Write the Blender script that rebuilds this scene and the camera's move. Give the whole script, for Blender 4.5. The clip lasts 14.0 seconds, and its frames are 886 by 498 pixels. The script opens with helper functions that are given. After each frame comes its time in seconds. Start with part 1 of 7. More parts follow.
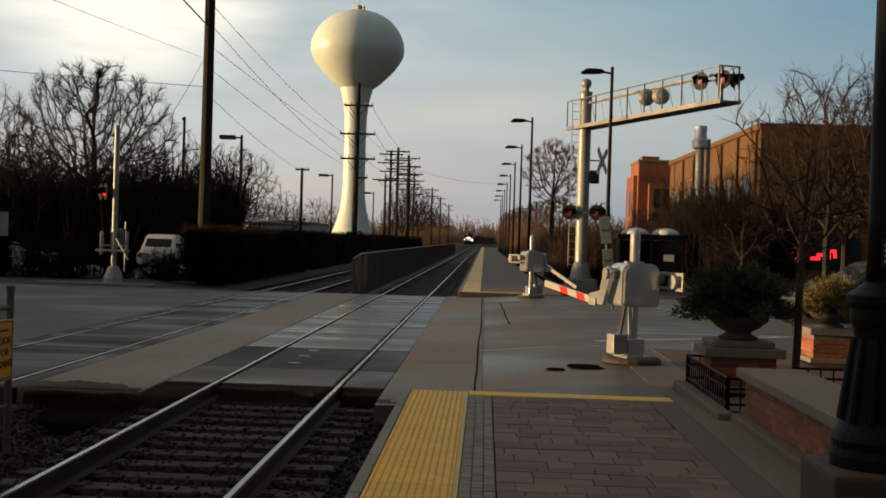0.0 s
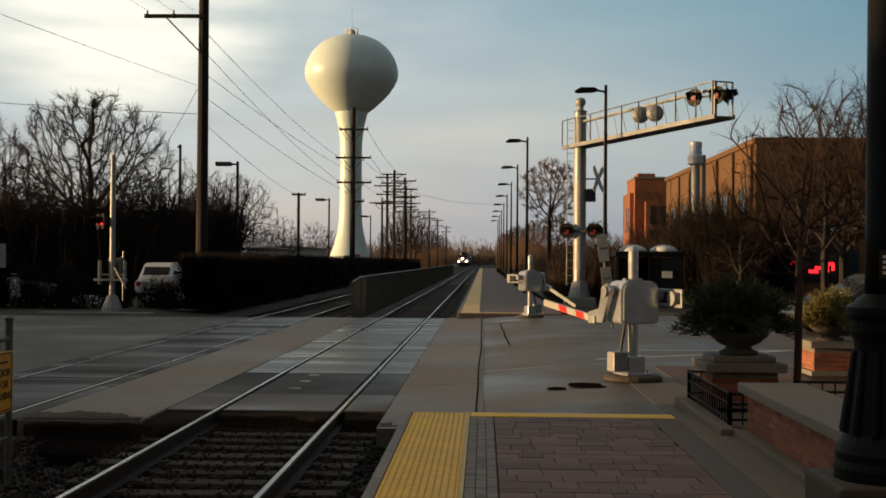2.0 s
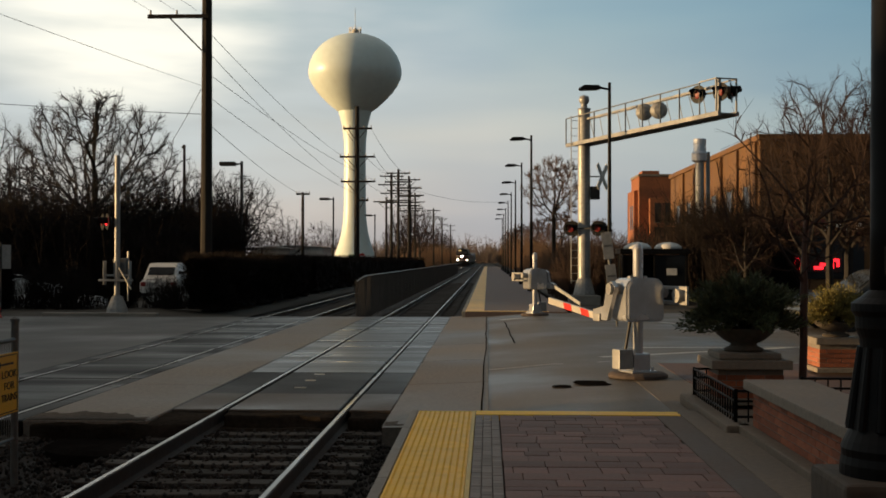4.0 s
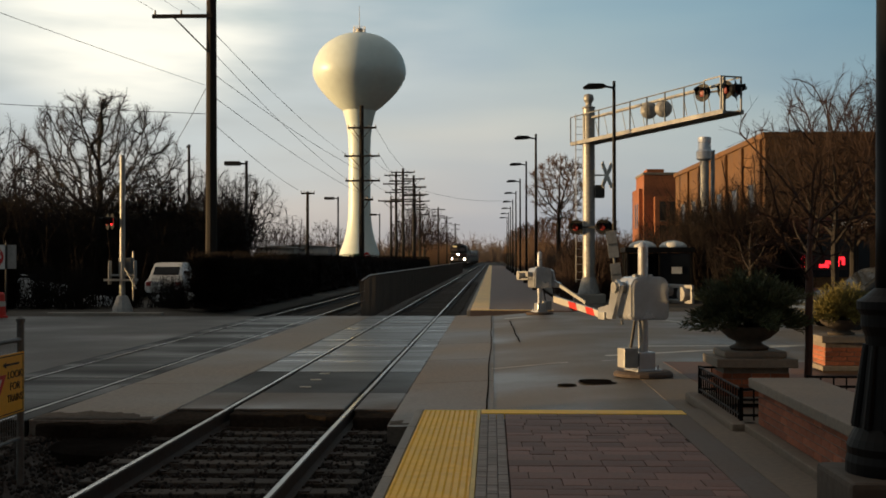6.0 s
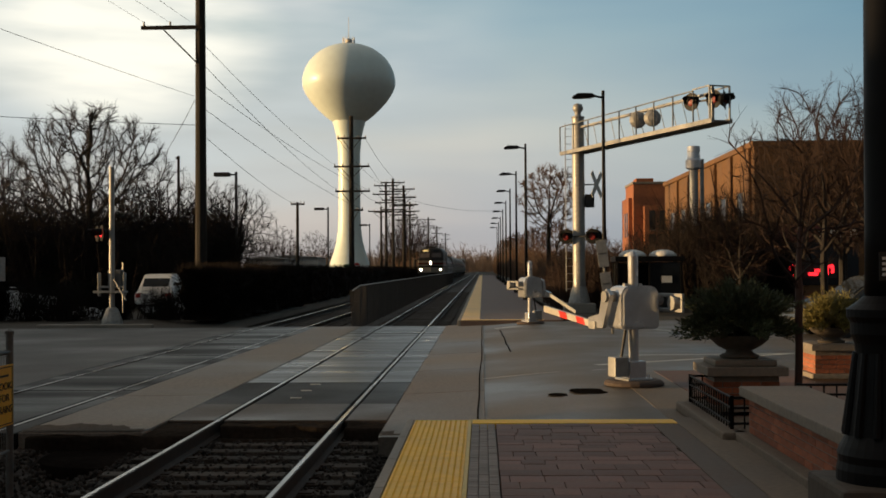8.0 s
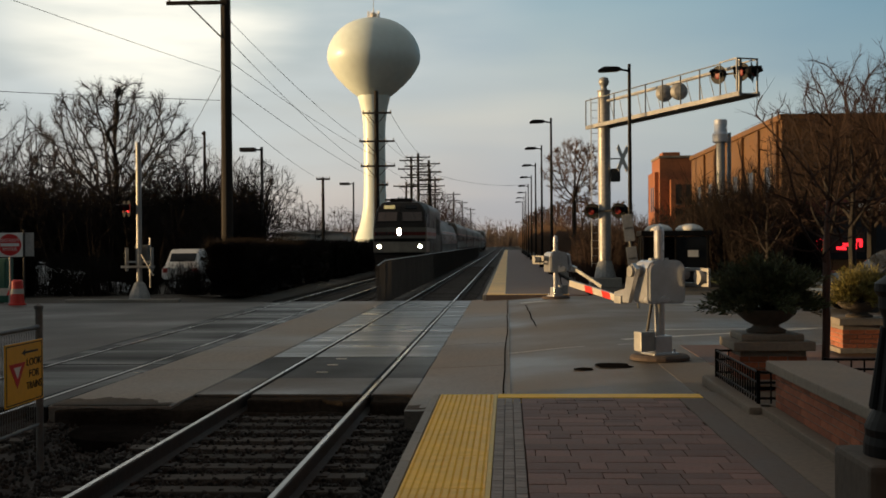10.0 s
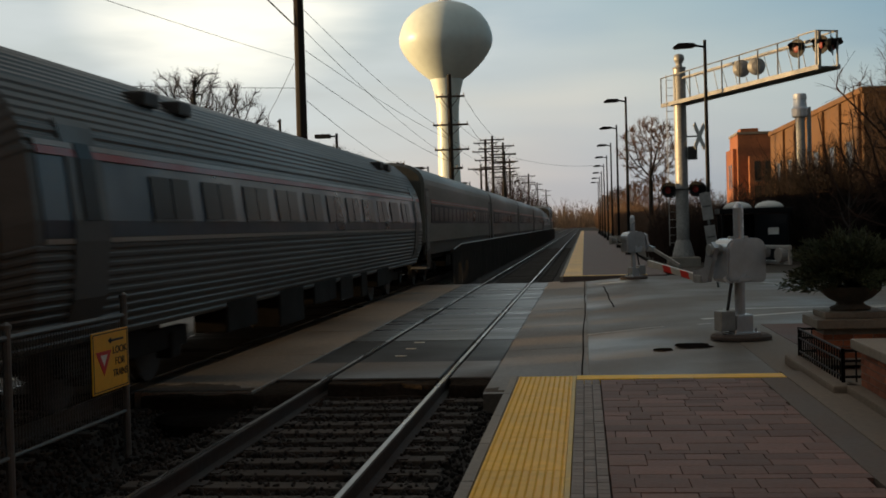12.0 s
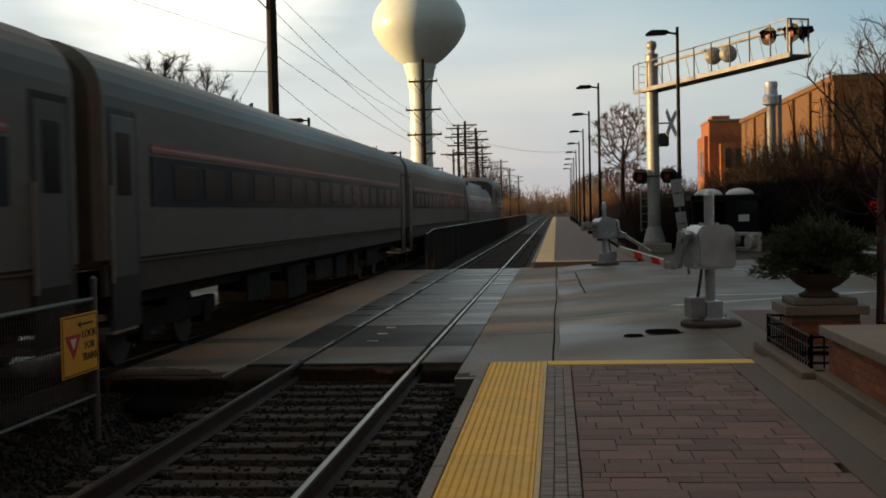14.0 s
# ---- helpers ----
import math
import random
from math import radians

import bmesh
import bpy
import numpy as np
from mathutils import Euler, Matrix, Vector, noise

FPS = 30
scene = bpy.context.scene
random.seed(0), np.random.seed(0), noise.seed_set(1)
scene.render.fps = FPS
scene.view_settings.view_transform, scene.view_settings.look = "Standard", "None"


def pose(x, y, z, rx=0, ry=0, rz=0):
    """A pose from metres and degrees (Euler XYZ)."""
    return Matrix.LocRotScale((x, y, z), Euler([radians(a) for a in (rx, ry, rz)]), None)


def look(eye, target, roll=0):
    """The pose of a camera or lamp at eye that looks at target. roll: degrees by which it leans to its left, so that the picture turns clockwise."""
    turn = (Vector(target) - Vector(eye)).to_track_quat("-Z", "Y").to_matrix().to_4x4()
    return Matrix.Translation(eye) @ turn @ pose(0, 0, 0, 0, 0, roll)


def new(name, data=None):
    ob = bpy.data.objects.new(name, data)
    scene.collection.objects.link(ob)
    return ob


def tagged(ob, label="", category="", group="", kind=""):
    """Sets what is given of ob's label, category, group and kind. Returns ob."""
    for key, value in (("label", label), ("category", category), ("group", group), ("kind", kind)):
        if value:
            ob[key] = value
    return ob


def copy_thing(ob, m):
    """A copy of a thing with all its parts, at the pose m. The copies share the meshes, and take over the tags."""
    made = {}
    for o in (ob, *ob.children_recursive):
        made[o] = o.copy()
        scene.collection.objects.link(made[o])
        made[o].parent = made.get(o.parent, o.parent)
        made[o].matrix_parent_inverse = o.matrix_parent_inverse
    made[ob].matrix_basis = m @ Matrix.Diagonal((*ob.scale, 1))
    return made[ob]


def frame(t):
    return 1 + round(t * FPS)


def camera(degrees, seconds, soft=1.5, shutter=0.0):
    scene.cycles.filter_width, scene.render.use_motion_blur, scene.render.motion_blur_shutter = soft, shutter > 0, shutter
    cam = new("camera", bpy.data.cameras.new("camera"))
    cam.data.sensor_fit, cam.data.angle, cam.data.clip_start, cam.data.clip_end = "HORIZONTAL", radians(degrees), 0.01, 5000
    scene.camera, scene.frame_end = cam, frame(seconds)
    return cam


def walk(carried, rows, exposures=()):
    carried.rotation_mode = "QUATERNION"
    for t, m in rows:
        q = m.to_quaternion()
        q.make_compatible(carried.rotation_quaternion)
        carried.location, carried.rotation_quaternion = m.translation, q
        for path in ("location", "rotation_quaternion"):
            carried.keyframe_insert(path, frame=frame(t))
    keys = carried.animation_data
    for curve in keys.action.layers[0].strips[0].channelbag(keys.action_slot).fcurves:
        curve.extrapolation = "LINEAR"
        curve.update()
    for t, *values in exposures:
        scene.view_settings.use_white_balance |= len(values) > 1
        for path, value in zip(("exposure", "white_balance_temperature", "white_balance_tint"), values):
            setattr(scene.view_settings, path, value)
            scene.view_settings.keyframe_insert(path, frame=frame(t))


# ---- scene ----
# ---------- camera: held by hand at one spot on the platform ----------
cam = camera(41.10, 14.0, soft=1.7, shutter=0.12)
AIM = [  # seconds, yaw, pitch, roll
    (0, 2.040, -0.490, -1.729),
    (0.5, 2.005, 0.231, -0.703),
    (1, 1.167, 0.612, -0.246),
    (1.5, 1.675, 0.337, -0.472),
    (2, 1.943, 0.561, -0.408),
    (2.5, 2.203, 0.342, 0.081),
    (3, 2.082, 0.069, -0.000),
    (3.2, 2.264, 0.189, 0.021),
    (5.3, 1.833, 0.660, -0.134),
    (5.5, 1.722, 0.708, 0.052),
    (6, 2.395, 0.442, 0.070),
    (6.5, 1.901, 0.357, -0.154),
    (7, 1.863, 0.642, 0.378),
    (7.5, 1.872, 1.067, 0.344),
    (9.8, 2.854, -0.260, 0.568),
    (10, 3.154, -0.290, 0.449),
    (10.5, 3.482, -0.052, 0.721),
    (11, 4.465, 0.176, 0.891),
    (11.5, 5.591, -0.232, 1.284),
    (12, 6.821, -1.051, 1.581),
    (12.5, 7.071, -1.461, 0.614),
    (13, 6.344, -1.236, 1.367),
    (13.5, 4.319, -1.006, 0.177),
    (14, 5.474, -1.800, 1.255),
]
EYE_Z = 1.63
walk(cam, [(t, pose(0, 0, EYE_Z, 90 + p, r, y)) for t, y, p, r in AIM],
     [(0, 0.0), (11.0, 0.0), (11.5, 0.06), (12.0, 0.1), (12.5, 0.15), (13.0, 0.24), (13.5, 0.3), (14.0, 0.3)])

# ---------- sky, sun ----------
SUN_ELEV, SUN_AZ = 4.2, 183.5     # degrees; azimuth counted from +x towards +y


def nodes_of(tree):
    tree.nodes.clear()
    return tree.nodes, tree.links


def build_world():
    world = bpy.data.worlds.new("world")
    world.use_nodes = True
    n, l = nodes_of(world.node_tree)
    out = n.new("ShaderNodeOutputWorld")
    sky = n.new("ShaderNodeTexSky")
    sky.sky_type = "NISHITA"
    sky.sun_disc = False
    sky.sun_elevation = radians(SUN_ELEV)
    sky.sun_rotation = radians(90 - SUN_AZ)
    sky.dust_density = 2.0
    co = n.new("ShaderNodeTexCoord")
    sep = n.new("ShaderNodeSeparateXYZ")
    l.new(co.outputs["Generated"], sep.inputs[0])
    # cloud deck colour by height over the horizon
    ramp = n.new("ShaderNodeValToRGB")
    ramp.color_ramp.elements[0].position, ramp.color_ramp.elements[0].color = 0.0, (0.41, 0.383, 0.385, 1)
    ramp.color_ramp.elements[1].position, ramp.color_ramp.elements[1].color = 1.0, (0.36, 0.33, 0.30, 1)
    for p, c in ((0.04, (0.463, 0.446, 0.448, 1)), (0.09, (0.475, 0.487, 0.487, 1)), (0.14, (0.39, 0.45, 0.48, 1)), (0.20, (0.30, 0.41, 0.47, 1)), (0.28, (0.26, 0.38, 0.45, 1)), (0.45, (0.35, 0.345, 0.325, 1))):
        ramp.color_ramp.elements.new(p).color = c
    l.new(sep.outputs["Z"], ramp.inputs[0])
    # bluer and deeper to the north-east, away from the low sun
    side = n.new("ShaderNodeMapRange")
    for i, v in ((1, -1.0), (2, 1.0), (3, 0.0), (4, 1.0)):
        side.inputs[i].default_value = v
    l.new(sep.outputs["X"], side.inputs[0])
    tint = n.new("ShaderNodeValToRGB")
    tint.color_ramp.elements[0].position, tint.color_ramp.elements[0].color = 0.36, (1.16, 1.12, 1.06, 1)
    tint.color_ramp.elements[1].position, tint.color_ramp.elements[1].color = 0.92, (0.76, 0.74, 0.70, 1)
    for q, c in ((0.5, (1.20, 1.20, 1.18, 1)), (0.58, (0.94, 1.04, 1.08, 1)), (0.70, (0.41, 0.67, 0.85, 1))):
        tint.color_ramp.elements.new(q).color = c
    l.new(side.outputs[0], tint.inputs[0])
    deck = n.new("ShaderNodeMix")
    deck.data_type, deck.blend_type = "RGBA", "MULTIPLY"
    deck.inputs[0].default_value = 1.0
    l.new(ramp.outputs[0], deck.inputs[6])
    l.new(tint.outputs[0], deck.inputs[7])
    # soft banks of cloud, flattened towards the horizon
    mp = n.new("ShaderNodeMapping")
    mp.inputs["Scale"].default_value = (1.5, 1.5, 7.5)
    mp.inputs["Rotation"].default_value = (0.10, -0.12, 0.0)
    l.new(co.outputs["Generated"], mp.inputs[0])
    no = n.new("ShaderNodeTexNoise")
    no.inputs["Scale"].default_value, no.inputs["Detail"].default_value, no.inputs["Roughness"].default_value = 1.7, 4, 0.42
    no.inputs["Distortion"].default_value = 0.3
    l.new(mp.outputs[0], no.inputs["Vector"])
    cr = n.new("ShaderNodeValToRGB")
    cr.color_ramp.elements[0].position, cr.color_ramp.elements[0].color = 0.36, (0.85, 0.90, 0.95, 1)
    cr.color_ramp.elements[1].position, cr.color_ramp.elements[1].color = 0.68, (1.22, 1.14, 1.04, 1)
    l.new(no.outputs["Fac"], cr.inputs[0])
    mul = n.new("ShaderNodeMix")
    mul.data_type, mul.blend_type = "RGBA", "MULTIPLY"
    mul.inputs[0].default_value = 1.0
    l.new(deck.outputs[2], mul.inputs[6])
    l.new(cr.outputs[0], mul.inputs[7])
    # thin cloud before the low western light: a broad pale veil and a brighter gap
    no2 = n.new("ShaderNodeTexNoise")
    no2.inputs["Scale"].default_value, no2.inputs["Detail"].default_value, no2.inputs["Roughness"].default_value = 4.0, 4, 0.45
    l.new(mp.outputs[0], no2.inputs["Vector"])
    flat = n.new("ShaderNodeVectorMath")
    flat.operation = "MULTIPLY"
    flat.inputs[1].default_value = (1.0, 1.0, 1.7)
    l.new(co.outputs["Generated"], flat.inputs[0])
    unit = n.new("ShaderNodeVectorMath")
    unit.operation = "NORMALIZE"
    l.new(flat.outputs[0], unit.inputs[0])
    west = Vector((-0.285, 0.93, 0.185 * 1.7)).normalized()
    dot = n.new("ShaderNodeVectorMath")
    dot.operation = "DOT_PRODUCT"
    l.new(unit.outputs[0], dot.inputs[0])
    dot.inputs[1].default_value = west
    last = mul.outputs[2]
    for lo, hi, n_lo, n_hi, floor, colour in ((0.945, 0.997, 0.32, 0.62, 0.25, (0.64, 0.69, 0.69, 1)), (0.9905, 0.9990, 0.30, 0.55, 0.35, (1.15, 1.12, 0.98, 1))):
        mr = n.new("ShaderNodeMapRange")
        mr.interpolation_type = "SMOOTHSTEP"
        for i, v in ((1, lo), (2, hi), (3, 0.0), (4, 1.0)):
            mr.inputs[i].default_value = v
        l.new(dot.outputs["Value"], mr.inputs[0])
        cr2 = n.new("ShaderNodeMapRange")
        for i, v in ((1, n_lo), (2, n_hi), (3, floor), (4, 1.0)):
            cr2.inputs[i].default_value = v
        l.new(no2.outputs["Fac"], cr2.inputs[0])
        m2 = n.new("ShaderNodeMath")
        m2.operation = "MULTIPLY"
        l.new(mr.outputs[0], m2.inputs[0])
        l.new(cr2.outputs[0], m2.inputs[1])
        mix = n.new("ShaderNodeMix")
        mix.data_type = "RGBA"
        l.new(m2.outputs[0], mix.inputs[0])
        l.new(last, mix.inputs[6])
        mix.inputs[7].default_value = colour
        last = mix.outputs[2]
    # the sky dims and turns bluer towards the east, away from the low sun
    away = n.new("ShaderNodeVectorMath")
    away.operation = "DOT_PRODUCT"
    l.new(co.outputs["Generated"], away.inputs[0])
    away.inputs[1].default_value = (-0.6, 0.8, 0.0)
    dim = n.new("ShaderNodeMapRange")
    for i, v in ((1, -0.9), (2, 0.6), (3, 0.0), (4, 1.0)):
        dim.inputs[i].default_value = v
    l.new(away.outputs["Value"], dim.inputs[0])
    shade = n.new("ShaderNodeMix")
    shade.data_type = "RGBA"
    shade.inputs[6].default_value, shade.inputs[7].default_value = (0.30, 0.31, 0.32, 1), (1, 1, 1, 1)
    l.new(dim.outputs[0], shade.inputs[0])
    fall = n.new("ShaderNodeMix")
    fall.data_type, fall.blend_type = "RGBA", "MULTIPLY"
    fall.inputs[0].default_value = 1.0
    l.new(last, fall.inputs[6])
    l.new(shade.outputs[2], fall.inputs[7])
    # overcast veil over the clear sky
    bg_clear, bg_cloud = n.new("ShaderNodeBackground"), n.new("ShaderNodeBackground")
    bg_clear.inputs["Strength"].default_value = 0.10
    bg_cloud.inputs["Strength"].default_value = 1.0
    l.new(sky.outputs[0], bg_clear.inputs["Color"])
    l.new(fall.outputs[2], bg_cloud.inputs["Color"])
    veil = n.new("ShaderNodeMixShader")
    veil.inputs[0].default_value = 0.92
    l.new(bg_clear.outputs[0], veil.inputs[1])
    l.new(bg_cloud.outputs[0], veil.inputs[2])
    l.new(veil.outputs[0], out.inputs[0])
    scene.world = world


build_world()
sun = new("sun", bpy.data.lights.new("sun", "SUN"))
sun.data.energy, sun.data.angle, sun.data.color = 6.2, radians(1.2), (1.0, 0.64, 0.29)
ce = math.cos(radians(SUN_ELEV))
SUN_DIR = Vector((math.cos(radians(SUN_AZ)) * ce, math.sin(radians(SUN_AZ)) * ce, math.sin(radians(SUN_ELEV))))
sun.matrix_world = look(SUN_DIR * 300, (0, 0, 0))


# ---------- materials ----------
def mat(name, base, rough=0.7, metal=0.0, vary=0.25, scale=6.0, fine=60.0, bump=0.15, stain=None, emit=None, spec=0.5,
        stretch=(1, 1, 1), island=0.0, each=0.0, rough_vary=0.12, transmission=0.0):
    """A surface with variation at two scales (stains and grain), fine relief and optional change from piece to piece."""
    m = bpy.data.materials.new(name)
    m.use_nodes = True
    n, l = nodes_of(m.node_tree)
    out, b = n.new("ShaderNodeOutputMaterial"), n.new("ShaderNodeBsdfPrincipled")
    l.new(b.outputs[0], out.inputs[0])
    b.inputs["Metallic"].default_value = metal
    b.inputs["Specular IOR Level"].default_value = spec
    b.inputs["Transmission Weight"].default_value = transmission
    co, mp = n.new("ShaderNodeTexCoord"), n.new("ShaderNodeMapping")
    mp.inputs["Scale"].default_value = stretch
    l.new(co.outputs["Object"], mp.inputs[0])
    big, small = n.new("ShaderNodeTexNoise"), n.new("ShaderNodeTexNoise")
    for x, s, d in ((big, scale, 5), (small, fine, 3)):
        x.inputs["Scale"].default_value, x.inputs["Detail"].default_value = s * 0.25, d
        l.new(mp.outputs[0], x.inputs["Vector"])
    ramp = n.new("ShaderNodeValToRGB")
    e = ramp.color_ramp.elements
    dark = stain or tuple(c * (1 - vary) for c in base)
    e[0].position, e[0].color = 0.3, (*dark, 1)
    e[1].position, e[1].color = 0.7, (*[min(1, c * (1 + vary * 0.5)) for c in base], 1)
    l.new(big.outputs["Fac"], ramp.inputs[0])
    grain = n.new("ShaderNodeMapRange")
    for i, v in ((1, 0.25), (2, 0.75), (3, 1 - vary * 0.7), (4, 1 + vary * 0.5)):
        grain.inputs[i].default_value = v
    l.new(small.outputs["Fac"], grain.inputs[0])
    mul = n.new("ShaderNodeMix")
    mul.data_type, mul.blend_type = "RGBA", "MULTIPLY"
    mul.inputs[0].default_value = 1.0
    l.new(ramp.outputs[0], mul.inputs[6])
    l.new(grain.outputs[0], mul.inputs[7])
    col = mul.outputs[2]
    for amount, node, sock in ((island, "ShaderNodeNewGeometry", "Random Per Island"), (each, "ShaderNodeObjectInfo", "Random")):
        if amount:
            src, r2, m3 = n.new(node), n.new("ShaderNodeMapRange"), n.new("ShaderNodeMix")
            r2.inputs[3].default_value, r2.inputs[4].default_value = 1 - amount, 1 + amount
            l.new(src.outputs[sock], r2.inputs[0])
            m3.data_type, m3.blend_type = "RGBA", "MULTIPLY"
            m3.inputs[0].default_value = 1.0
            l.new(col, m3.inputs[6])
            l.new(r2.outputs[0], m3.inputs[7])
            col = m3.outputs[2]
    l.new(col, b.inputs["Base Color"])
    rr = n.new("ShaderNodeMapRange")
    for i, v in ((1, 0.3), (2, 0.7), (3, max(0.02, rough - rough_vary)), (4, min(1, rough + rough_vary))):
        rr.inputs[i].default_value = v
    l.new(big.outputs["Fac"], rr.inputs[0])
    l.new(rr.outputs[0], b.inputs["Roughness"])
    if bump:
        bp = n.new("ShaderNodeBump")
        bp.inputs["Strength"].default_value, bp.inputs["Distance"].default_value = bump, 0.02
        l.new(small.outputs["Fac"], bp.inputs["Height"])
        l.new(bp.outputs[0], b.inputs["Normal"])
    if emit:
        b.inputs["Emission Color"].default_value = (*emit[0], 1)
        b.inputs["Emission Strength"].default_value = emit[1]
    return m


